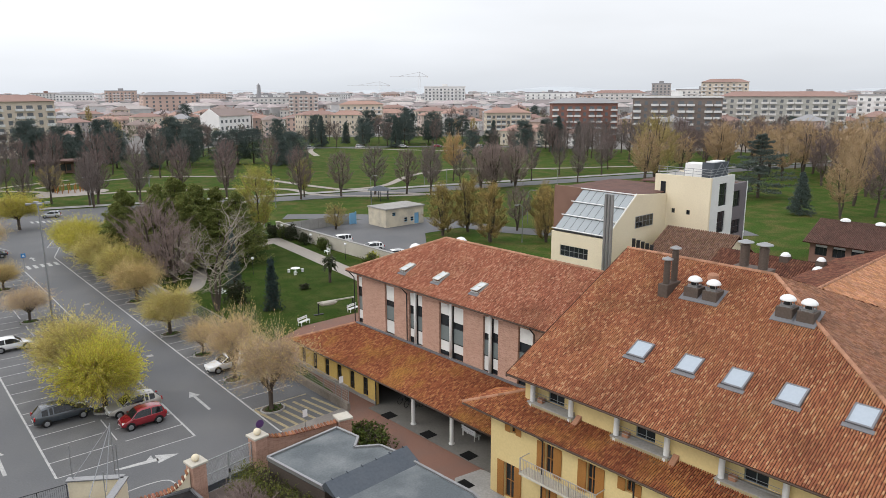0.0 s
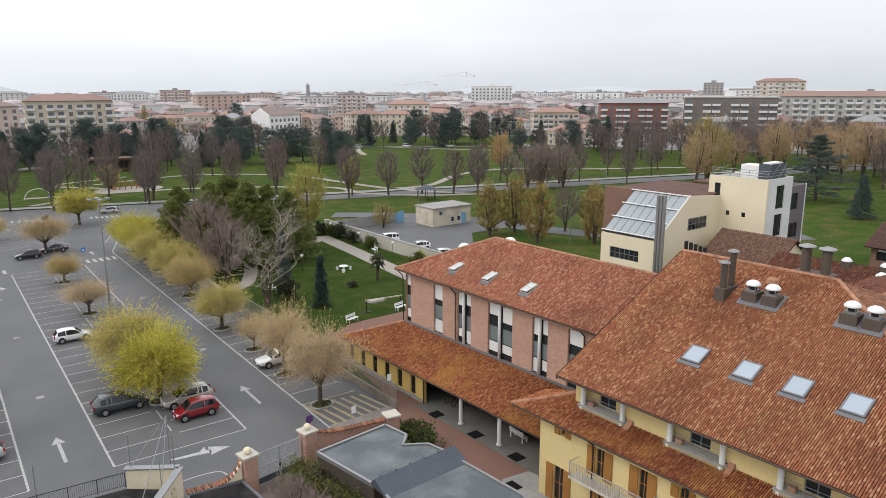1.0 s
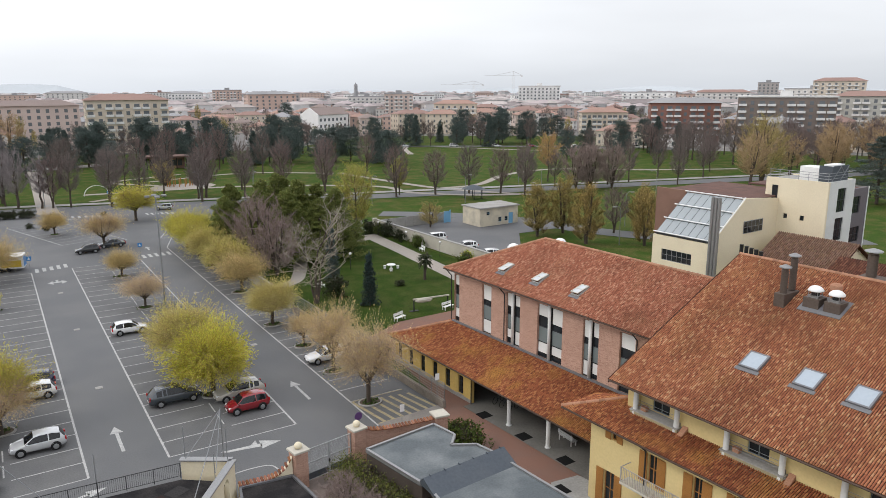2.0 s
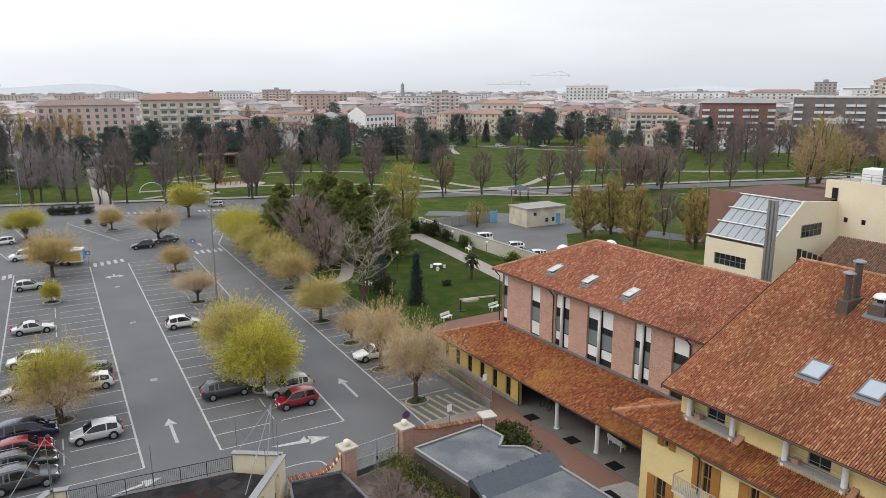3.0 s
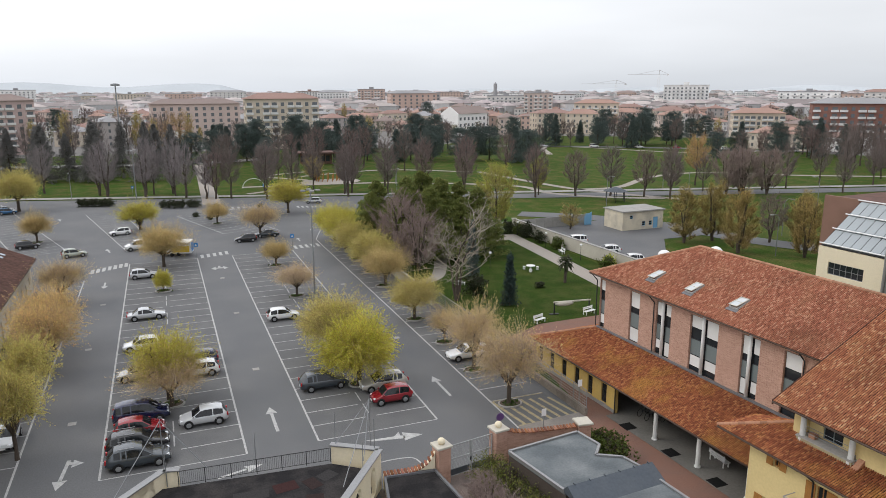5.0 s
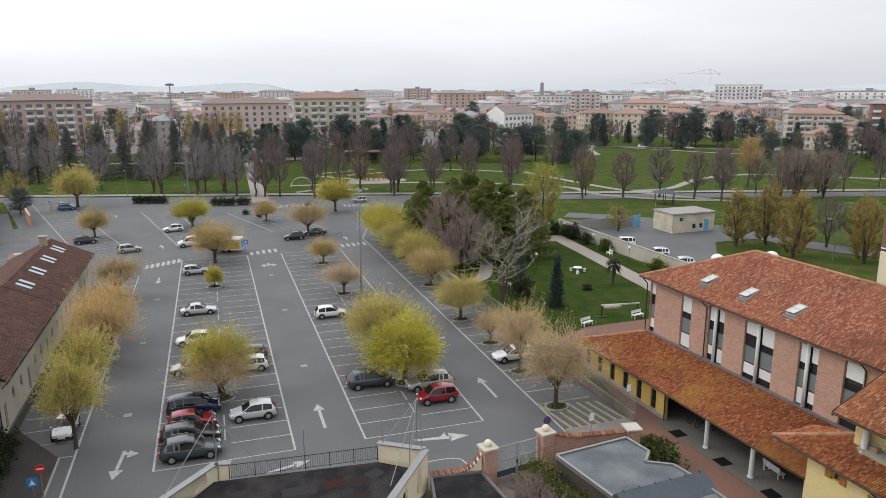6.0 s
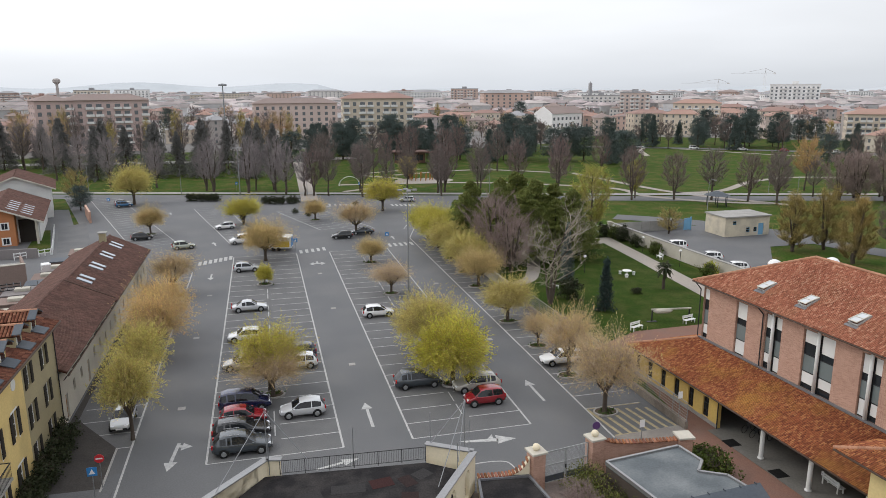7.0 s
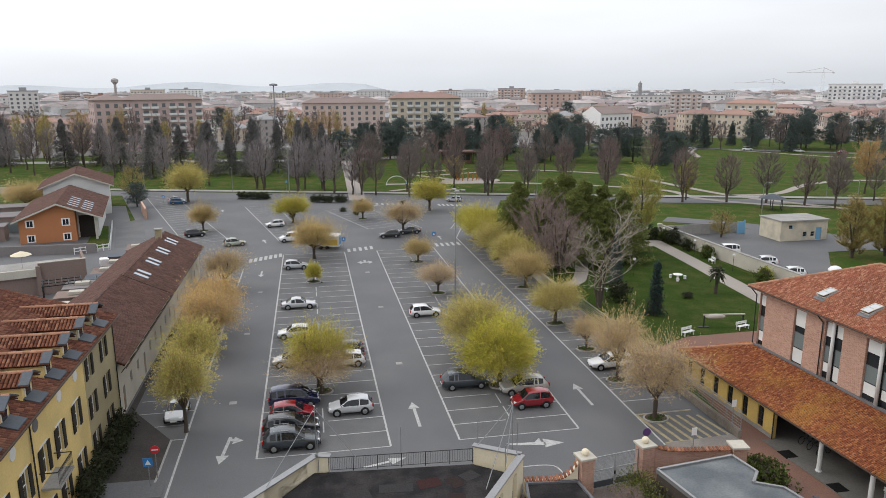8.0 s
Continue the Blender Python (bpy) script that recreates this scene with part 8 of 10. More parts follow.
part("roof", Geo().box(TU1 + 0.1, TV0 + 1.9, 14.0, TU1 + 6.8, TV0 + 14, 14.2), M_TILE_DARK, gb)
part("edge", Geo().box(TU1 + 6.95, TV0 + 1.45, 0, TU1 + 7.15, TV0 + 1.52, 14.5), M_WHITE_MET, gb)

bb = thing("brown_pavilion", BF, "single-storey brick pavilion with dark brown tiled roof", "building")
FB = facade_frame((82, 0), (0, -1))
hs = [(0.8 + k * 2.6, 2.6 + k * 2.6, 1.4, 3.1) for k in range(8)]
part("wall", wall_with_holes((82, 0), (0, -1), 22, 0, 3.5, hs), M_BRICK_DARK, bb)
for h in hs:
    window(bb, FB, *h, 0.2, M_DKMETAL, 2, 0, blind=0.2)
part("wall", Geo().box(82.36, -0.35, 0, 92, 0, 3.5), M_BRICK_DARK, bb)
roof_face([(81, 0.8, 3.45), (81, -23, 3.45), (87.5, -23, 6.3), (87.5, 0.8, 6.3)], M_TILE_DARK, bb, 77)
roof_face([(94, -23, 3.45), (94, 0.8, 3.45), (87.5, 0.8, 6.3), (87.5, -23, 6.3)], M_TILE_DARK, bb, 78)
for k in range(3):
    part("roof_dome", Geo().lathe([(0.8, 6.35), (0.7, 6.6), (0.3, 6.8), (0.02, 6.85)], 87.5, -3 - 5 * k, 12), M_WHITE_MET, bb)
structure("pavilion_drive", tf(sheet([(62, -4), (82, 1), (82, -12), (62, -12)], 0.01), BF), M_ASPHALT, "dark asphalt drive beside the pavilion", "road")

# ---------------- the garden beside the residence ----------------
structure("garden_lawn", sheet([(31.2, 66), (39.2, 70.2), (50, 70.5), (62.3, 80), (62.3, 120.6), (31.2, 127.5)], 0.004), M_LAWN, "dark green mown lawn of the garden", "lawn")
structure("garden_path", band(curve([(59.2, 118.6), (58.2, 104), (57.2, 92), (56.2, 80), (55.4, 72)]), 3.0, 0.02), M_PATH, "pale gravel garden path", "path")
structure("garden_path_curve", band(curve([(31.5, 92), (35.5, 94.5), (38, 99), (42, 107), (52, 113), (59, 116)]), 2.0, 0.022), M_PATH, "winding gravel garden path", "path")
structure("garden_pavement", sheet([(30.6, 60.2), (48, 60.5), (50, 70.5), (39.2, 70.2), (31, 66)], 0.015), M_PAVE, "red paved strip at the head of the wing", "pavement")
structure("garden_wall_far", tf(Geo().box(0, -0.18, 0, 40, 0.18, 2.2), pose(62.5, 121.0, 0, 0, 0, -88)), M_OFFWHITE, "long weathered cream garden wall", "wall")
structure("wall_coping", tf(Geo().box(-0.05, -0.26, 2.203, 40, 0.26, 2.3), pose(62.5, 121.0, 0, 0, 0, -88)), M_KERB, "grey stone coping on the garden wall", "coping")
structure("service_yard", sheet([(63.2, 121), (76, 127), (84, 124), (93, 112), (97, 104), (84, 104), (78, 96), (74, 82), (64.3, 82), (63.0, 120)], 0.014), M_ASPHALT, "grey asphalt service yard", "yard")
structure("service_road", band(curve([(72, 138), (84, 128), (94, 113), (97, 100), (103, 88), (114, 76), (132, 64)]), 6.0, 0.012), M_ASPHALT, "curving asphalt service road", "road")
M_LIGHTBLUE = gloss("light_blue_paint", (0.16, 0.36, 0.55), 0.5)
M_SHED = mat("stained_cream_plaster", (0.6, 0.54, 0.42), 0.85, 0.08, 0.8, 0.1, dirt=(0.36, 0.33, 0.28), dirt_amt=0.8, dscale=0.6)
shed = thing("service_shed", pose(86.0, 116.1, 0, 0, 0, 1), "small cream flat-roofed service building with blue door", "building")
FS = facade_frame((-4.8, -3.0), (1, 0))
part("wall", wall_with_holes((-4.8, -3.0), (1, 0), 9.6, 0, 3.6, [(4.6, 5.4, 0.7, 1.6), (6.2, 7.0, 0.7, 1.6), (7.2, 8.4, 0.05, 2.3), (1.6, 2.4, 2.2, 2.9)]), M_SHED, shed)
for h in ((4.6, 5.4, 0.7, 1.6), (6.2, 7.0, 0.7, 1.6), (1.6, 2.4, 2.2, 2.9)):
    window(shed, FS, *h, 0.12, M_LIGHTBLUE, 0, 1)
part("door", tf(Geo().box(7.22, 0.1, 0.06, 8.38, 0.16, 2.28), FS), M_LIGHTBLUE, shed, "light blue metal door")
part("wall", Geo().box(-4.8, -2.64, 0, -4.45, 3.0, 3.6), M_SHED, shed)
part("wall", Geo().box(4.45, -2.64, 0, 4.8, 3.0, 3.6), M_SHED, shed)
part("wall", Geo().box(-4.44, 2.7, 0, 4.44, 3.0, 3.6), M_SHED, shed)
part("roof", Geo().box(-5.0, -3.3, 3.6, 5.0, 3.2, 3.82), M_CONCRETE, shed)
sg_ = thing("blue_gate", pose(79.2, 121.0, 0, 0, 0, 10), "light blue sheet metal gate", "gate")
part("leaf", Geo().box(-1.6, -0.05, 0.1, 0, 0.05, 2.4), M_LIGHTBLUE, sg_)
part("post", Geo().box(0.0, -0.1, 0, 0.2, 0.1, 2.6), M_LIGHTBLUE, sg_)
for k in range(8):
    st = structure("yard_fence_panel", tf(Geo().box(k * 1.9, -0.06, 0, k * 1.9 + 1.86, 0.06, 2.0), pose(63.4, 121.6, 0, 0, 0, 2)), M_CONCRETE, "grey concrete fence panel round the yard", "fence")
ggate = thing("garden_gate", pose(60.6, 121.6, 0, 0, 0, 0), "white iron garden gate between pale pillars", "gate")
for x in (-1.6, 1.6):
    part("pillar", Geo().box(x - 0.3, -0.3, 0, x + 0.3, 0.3, 2.3).box(x - 0.4, -0.4, 2.3, x + 0.4, 0.4, 2.45), M_OFFWHITE, ggate)
for k in range(13):
    part("bar", Geo().box(-1.25 + k * 0.2, -0.015, 0.1, -1.22 + k * 0.2, 0.015, 1.9), M_WHITE_MET, ggate)
part("rail", Geo().box(-1.3, -0.02, 1.7, 1.3, 0.02, 1.76).box(-1.3, -0.02, 0.2, 1.3, 0.02, 0.26), M_WHITE_MET, ggate)


bf = thing("blue_fence", pose(80.6, 88.0, 0, 0, 0, -83.5), "light blue tubular fence on the lawn edge", "fence")
for k in range(12):
    part("post", Geo().tube((k * 1.5, 0, 0), (k * 1.5, 0, 1.2), 0.04, 0.04, 6), M_LIGHTBLUE, bf)
for z in (0.3, 0.75, 1.18):
    part("rail", Geo().tube((0, 0, z), (16.5, 0, z), 0.035, 0.035, 6), M_LIGHTBLUE, bf)


def bench(x, y, rz):
    b = thing("garden_bench", pose(x, y, 0.02, 0, 0, rz), "white slatted garden bench on the lawn", "bench", "garden benches")
    for k in range(3):
        part("seat_slat", Geo().box(-0.85, -0.25 + k * 0.17, 0.43, 0.85, -0.1 + k * 0.17, 0.47), M_WHITE_MET, b)
    for k in range(2):
        part("back_slat", Geo().box(-0.85, 0.28, 0.6 + k * 0.18, 0.85, 0.31, 0.74 + k * 0.18), M_WHITE_MET, b)
    for sx in (-0.7, 0.7):
        part("leg", Geo().box(sx - 0.04, -0.22, 0, sx + 0.04, -0.14, 0.43).box(sx - 0.04, 0.24, 0, sx + 0.04, 0.3, 0.95), M_WHITE_MET, b)


for b in ((39.5, 70.6, 20), (46.7, 71.2, 15), (60.6, 101.0, -100), (37.0, 88.5, 40), (35.9, 37.2, 88), (36.0, 30.8, 88)):
    bench(*b)
tb_ = thing("garden_table", pose(50.4, 93.0, 0), "white garden table with stools on grass", "table")
part("tabletop", Geo().lathe([(0.7, 0.7), (0.7, 0.76)], 0, 0, 16), M_WHITE_MET, tb_)
part("pedestal", Geo().lathe([(0.35, 0.0), (0.14, 0.1), (0.12, 0.7)], 0, 0, 10), M_WHITE_MET, tb_)
for k in range(3):
    a = 2.1 * k
    part("stool", Geo().lathe([(0.22, 0), (0.18, 0.2), (0.24, 0.45)], 1.15 * math.cos(a), 1.15 * math.sin(a), 10), M_WHITE_MET, tb_)
bt = thing("water_trough", pose(42.6, 72.8, 0, 0, 0, -8), "dark metal frame with long white beam on the lawn edge", "frame")
part("beam", Geo().box(0, -0.08, 1.45, 4.9, 0.08, 1.6), M_OFFWHITE, bt)
part("hammock", Geo().lathe([(0.05, -1.2), (0.3, -0.8), (0.34, 0), (0.3, 0.8), (0.05, 1.2)], 0, 0, 10), M_OFFWHITE, bt).matrix_basis = pose(1.4, 0, 1.3, 0, 90, 0)
for x in (0.1, 4.7):
    part("leg", Geo().box(x - 0.06, -0.06, 0, x + 0.06, 0.06, 1.45).box(x - 0.6, -0.2, 0, x + 0.6, 0.2, 0.08), M_DKMETAL, bt)
for x, y in ((60.4, 106), (60.8, 95.5), (45.0, 96.0), (60.6, 117)):
    l = thing("garden_lamp", pose(x, y, 0), "white globe garden lamp on a dark post", "lamp", "garden lamps")
    part("post", Geo().tube((0, 0, 0), (0, 0, 2.4), 0.04, 0.03, 6), M_DKMETAL, l)
    part("globe", Geo().lathe([(0.02 + 0.2 * math.sin(math.pi * k / 8), 2.35 + 0.2 * (1 - math.cos(math.pi * k / 8))) for k in range(9)], 0, 0, 12), M_WHITE_MET, l, "white globe", smooth=True)

# the big pale bare tree: dark upright stems, crooked pale limbs that turn up at their ends
rngb = random.Random(404)
big = thing("bare_tree", pose(33.9, 82.6, 0), "large bare tree with dark stems and pale crooked limbs", "tree")
gt, gl = Geo(), Geo()


def crooked(g, p, d, length, r, level):
    """A wandering limb with side limbs, turning towards the light."""
    n = 5
    for k in range(n):
        d = (d + Vector((rngb.gauss(0, 0.24), rngb.gauss(0, 0.24), rngb.gauss(0.1, 0.2)))).normalized()
        q = p + d * length / n
        g.tube(p, q, r * (1 - k * 0.13), r * (1 - (k + 1) * 0.13), 5 if level < 2 else 3, False)
        if level < 3 and k > 0:
            for _ in range(1 if level else 2):
                w = rngb.uniform(0, 6.2832)
                sd = Vector((math.cos(w), math.sin(w), rngb.uniform(-0.15, 0.7)))
                crooked(gl, q, (d * 0.45 + sd).normalized(), length * rngb.uniform(0.42, 0.6), max(0.014, r * 0.5), level + 1)
        p = q


for ox, oy, hh, r in ((0.0, 0.0, 9.6, 0.24), (0.55, 0.3, 8.4, 0.19), (-0.35, 0.45, 7.4, 0.16)):
    gt.tube((0, 0, -0.05), (ox, oy, 1.8), 0.3, r, 9, False).tube((ox, oy, 1.8), (ox * 1.5, oy * 1.4, 4.2), r, r * 0.8, 8, False)
    crooked(gt, Vector((ox * 1.5, oy * 1.4, 4.2)), Vector((ox * 0.2, oy * 0.2, 1)), hh - 2.6, r * 0.6, 0)
    for k in range(4):
        w = rngb.uniform(0, 6.2832)
        crooked(gl, Vector((ox, oy, 2.2 + k * 0.8)), Vector((math.cos(w), math.sin(w), 0.35)).normalized(), 4.7, 0.065, 1)
part("trunk", gt, M_BARK, big, "dark furrowed trunk")
part("limb", gl, M_BARK_PALE, big, "pale leafless limbs", kind="stuff")
L_BARE = "leafless park tree with an upright twiggy crown"
L_PINE = "dark green pine with a broad crown"
plant("blue_spruce", 39.2, 77.9, 1.05, "blue_spruce", "slim blue-green spruce on the garden lawn", sxy=0.8)
plant("slim", 56.0, 117.0, 1.35, "garden_tree", "tall garden tree in fresh yellow-green leaf", sxy=1.6)
plant("purple", 33.8, 104.0, 1.12, "garden_tree", "broad purplish leafless tree by the garden wall", sxy=1.22)
plant("purple", 34.4, 99.0, 0.85, "garden_tree", "broad purplish leafless tree by the garden wall", sxy=0.95)
for k, (x, y, s) in enumerate(((38.5, 104.5, 1.0), (42.0, 109.0, 1.15), (45.5, 110.0, 1.0), (37.0, 112.0, 1.15), (33.5, 117, 1.0), (41.0, 115.0, 1.2), (43.2, 103.5, 0.85), (30.8, 112, 0.95), (47.2, 106.0, 0.95), (49.5, 110.5, 0.95), (35.4, 108.0, 1.0))):
    plant(("plated1", "plated2")[k % 2], x, y, s * 1.22, "garden_evergreen", "dense olive-green evergreen with level boughs, in the garden", sxy=s * 1.42)
plant("fir", 40.3, 92.0, 0.75, "garden_fir", "dark green fir behind the bare tree", sxy=0.42)
plant("shrub_dark", 37.2, 84.0, 2.4, "garden_shrub", "dark round evergreen shrub on grass", sxy=2.6)
plant("shrub_dark", 47.0, 84.0, 0.7, "garden_shrub", "low reddish rockery plant on grass", sxy=1.2)
for x, y, s, k in ((61.4, 104, 2.0, "shrub_green"), (61.3, 110, 1.8, "shrub_dark"), (61.5, 115, 2.3, "shrub_dark"), (61.9, 89.5, 1.9, "shrub_lime"), (60.8, 88.5, 2.0, "shrub_green"), (61.2, 118.0, 2.0, "shrub_green"), (55.5, 119, 1.8, "shrub_dark"), (59.8, 119.5, 2.2, "shrub_dark"), (28.9, 41.2, 1.9, "shrub_green"), (28.9, 39.9, 1.8, "shrub_green"), (28.9, 42.4, 1.6, "shrub_green"), (18.95, 40.6, 2.2, "weed"), (19.01, 39.5, 2.3, "weed"), (19.07, 38.4, 2.4, "weed"), (19.13, 37.3, 2.2, "weed"), (19.19, 36.2, 2.3, "weed"), (19.25, 35.1, 2.4, "weed"), (19.31, 34.0, 2.2, "weed")):
    plant(k, x, y, s, "garden_shrub", {"shrub_green": "leafy green garden shrub by the wall", "shrub_dark": "dark evergreen garden shrub by the path", "shrub_lime": "yellow-green twiggy garden shrub by the wall", "weed": "weedy olive-green hedge shrub beside a shed"}[k], sxy=s)
for x, y, sc in ((17.4, 38.6, 0.26), (16.9, 36.9, 0.3), (17.7, 35.2, 0.28), (16.2, 35.6, 0.24)):
    plant("purple", x, y, sc, "bare_shrub", "leafless brown shrub beside the sheds", sxy=sc * 1.3)
# small palm
plant("willow", 73.0, 118.5, 0.5, "garden_shrub", "twiggy budding shrub beside the yard fence", sxy=0.75)
palm = thing("palm", pose(51.6, 85.0, 0), "small fan palm with a shaggy trunk", "palm")
part("trunk", Geo().tube((0, 0, 0), (0.05, 0, 2.1), 0.16, 0.13, 8), M_BARK, palm)
palm.scale = (1.35, 1.35, 1.4)
rp = random.Random(12)
fr = Geo()
for k in range(70):
    w, el, ln = rp.uniform(0, 6.28), rp.uniform(-0.9, 0.9), rp.uniform(0.9, 1.3)
    d = Vector((math.cos(w) * math.cos(el), math.sin(w) * math.cos(el), math.sin(el)))
    s = d.cross(Vector((0, 0, 1))).normalized() * 0.22
    o = Vector((0.05, 0, 2.15))
    m_, e = o + d * ln * 0.6, o + d * ln + Vector((0, 0, -0.35))
    fr.face(o, m_ - s * 0.6, e, m_ + s * 0.6)
part("frond", fr, M_HEDGE, palm, kind="stuff")
for x, y, sc, k in ((85.1, 100, 0.98, "upright"), (91.2, 99.7, 1.05, "upright"), (88, 90.1, 1.05, "russet"), (99.3, 94.4, 0.85, "bare2"), (95.6, 83.5, 0.95, "russet"), (104, 92, 0.9, "upright"), (108, 84, 0.9, "russet")):
    plant(k, x, y, sc, "young_tree", "upright young tree in olive-gold bud by the service road", sxy=sc * 1.25)

# ---------------- the park ----------------
for nm, pts, w in (
        ("park_path_1", [(10.0, 178), (10.6, 200), (11.5, 232), (12.5, 275)], 4.2), ("park_path_2", [(120, 140), (112, 152), (104, 168), (99, 197), (97, 215)], 2.4),
        ("park_path_3", [(104, 166), (118, 166), (140, 181), (163, 184), (186, 166), (215, 150)], 2.4), ("park_path_4", [(116, 144), (104, 151), (94, 163), (91, 180), (60, 200), (20, 206)], 2.4),
        ("park_path_5", [(150, 260), (172, 296), (205, 248), (235, 238), (300, 200)], 2.6), ("park_path_6", [(20, 192), (32, 200), (40, 214), (30, 230), (52, 240)], 2.0), ("park_path_7", [(95, 215), (70, 232), (40, 225)], 2.2)):
    structure(nm, band(curve(pts), w, 0.03), M_PATH, "pale path winding through the park", "path")
structure("playground", sheet([(46 + 9 * math.cos(k * 0.35), 209 + 6.5 * math.sin(k * 0.35)) for k in range(18)], 0.04), M_PATH, "pale sand playground in the park", "playground")
pg = thing("climbing_frame", pose(45.6, 211, 0), "wooden climbing posts in the playground", "play equipment")
rq = random.Random(3)
for k in range(14):
    a = k * 0.45
    part("post", Geo().tube((3.5 * math.cos(a), 2.6 * math.sin(a), 0), (3.5 * math.cos(a), 2.6 * math.sin(a), 1.6 + rq.random()), 0.13, 0.12, 6), M_WOOD, pg)
arch_ = thing("play_arch", pose(23, 204, 0), "pale arched climbing bar", "play equipment")
pts_ = [(-3 * math.cos(k * math.pi / 10), 0, 2.6 * math.sin(k * math.pi / 10)) for k in range(11)]
part("bar", (lambda g: [g.tube(a, b, 0.09, 0.09, 6) for a, b in zip(pts_, pts_[1:])] and g)(Geo()), M_WHITE_MET, arch_, kind="stuff")
M_FARGLASS = gloss("pavilion_glass", (0.06, 0.065, 0.07), 0.15)
M_PAVROOF = mat("brown_sheet_roof", (0.16, 0.1, 0.085), 0.8, 0.12, 0.5, 0.0)
pav = thing("park_pavilion", pose(54.5, 262, 0, 0, 0, -14), "long flat-roofed park pavilion in brown brick", "building")
part("roof", Geo().box(-8.5, -4, 3.9, 8.5, 4, 4.4), M_PAVROOF, pav)
part("wall", Geo().box(-7.5, -1, 0, 4, 3.4, 3.9), M_BRICK_DARK, pav)
for k in range(6):
    part("post", Geo().box(-8.2 + k * 3.2, -3.7, 0, -7.95 + k * 3.2, -3.45, 3.9), M_DKMETAL, pav)
    part("pane", Geo().box(-7.2 + k * 1.8, -1.06, 0.9, -5.8 + k * 1.8, -1.003, 3.0), M_FARGLASS, pav)
tent = thing("market_tent", pose(62.5, 258, 0), "cream peaked canvas tent", "tent")
part("canopy", Geo().lathe([(2.6, 3.0), (1.1, 3.7), (0.1, 5.0)], 0, 0, 8), M_CREAM, tent)
for dx in (-2.2, 2.2):
    for dy in (-2.2, 2.2):
        part("pole", Geo().tube((dx, dy, 0), (dx, dy, 3.1), 0.05, 0.05, 5), M_GALV, tent)
kiosk = thing("park_kiosk", pose(101.5, 144.5, 0), "small dark-roofed wooden kiosk by the paths", "kiosk")
part("roof", Geo().lathe([(3.0, 2.6), (1.2, 3.3), (0.1, 3.6)], 0, 0, 8), M_SLATE_DK, kiosk)
for k in range(6):
    a = k * 1.047
    part("post", Geo().tube((2.4 * math.cos(a), 2.4 * math.sin(a), 0), (2.4 * math.cos(a), 2.4 * math.sin(a), 2.7), 0.09, 0.09, 6), M_DKMETAL, kiosk)
for x0, y0, x1, y1 in ((-19.0, 186.0, -11.6, 183.6), (-0.8, 176.6, 3.4, 175.2), (5.0, 175.4, 7.6, 174.6)):
    for k in range(int((x1 - x0) / 1.3) + 1):
        t = k * 1.3 / (x1 - x0)
        plant("shrub_dark", x0 + (x1 - x0) * t, y0 + (y1 - y0) * t, 1.5, "hedge_shrub", "low dark clipped hedge by the avenue", sxy=1.7, group="avenue hedge")
for x, y in ((-5.6, 156), (-8.5, 163), (8.2, 156.5), (5.5, 161), (10.5, 172), (20, 168)):
    plant("shrub_dark", x, y, 0.9, "bed_shrub", "small dark shrub in a parking bed", sxy=1.2, group="bed shrubs")


def lantern(x, y, h=7.0):
    l = thing("street_lamp", pose(x, y, 0, 0, 0, (x * 37) % 360), "slim grey street lamp with curved arm", "street lamp", "park lamps")
    part("pole", Geo().tube((0, 0, 0), (0, 0, h - 0.6), 0.08, 0.05, 7).tube((0, 0, h - 0.6), (0.5, 0, h), 0.05, 0.04, 6).tube((0.5, 0, h), (1.2, 0, h - 0.05), 0.04, 0.04, 6), M_GALV, l)
    part("head", Geo().box(0.95, -0.14, h - 0.2, 1.6, 0.14, h - 0.03), M_ZINC, l)


for x, y in ((-22, 198), (-46, 206), (10, 188), (44, 182), (56, 176), (76, 150), (96, 140), (118, 138), (100, 118), (106, 98), (140, 120), (92, 86), (62, 196), (128, 160)):
    lantern(x, y)
structure("north_street", band(curve([(-170, 300), (-110, 296), (-50, 290), (4, 282), (40, 288)]), 9.0, 0.03), M_CONCRETE, "pale street behind the belt of trees", "road")
# trees one by one along the avenue and on the lawns
row = [(54.2, 178, 1.25), (67.2, 186, 1.3), (74.3, 174, 1.3), (43.4, 177.5, 1.2), (24.2, 190, 1.35), (9.4, 187.6, 1.3), (-2.9, 201, 1.35), (-16.1, 204.5, 1.3), (2.3, 195, 1.2), (87, 158, 1.3), (97.5, 156, 1.25), (106, 153, 1.35),
       (113, 148.5, 1.25), (120, 147, 1.3), (116.2, 142.3, 1.2), (158, 146, 1.2), (149, 145.5, 1.1), (186, 151, 1.2), (185, 141, 1.15), (175, 150, 1.2), (133, 150, 1.0), (200, 150, 1.2), (212, 142, 1.2), (165, 134, 1.1), (45.0, 186, 1.2), (31, 187, 1.1)]
pr = random.Random(21)
for x, y, s in row:
    plant(pr.choice(("bare1", "bare2", "bare3") if x > 12 else ("thin", "thin2", "thin2")), x, y, s * pr.uniform(0.92, 1.05), "park_tree", L_BARE, group="park trees", sxy=s * pr.uniform(0.9, 1.1))
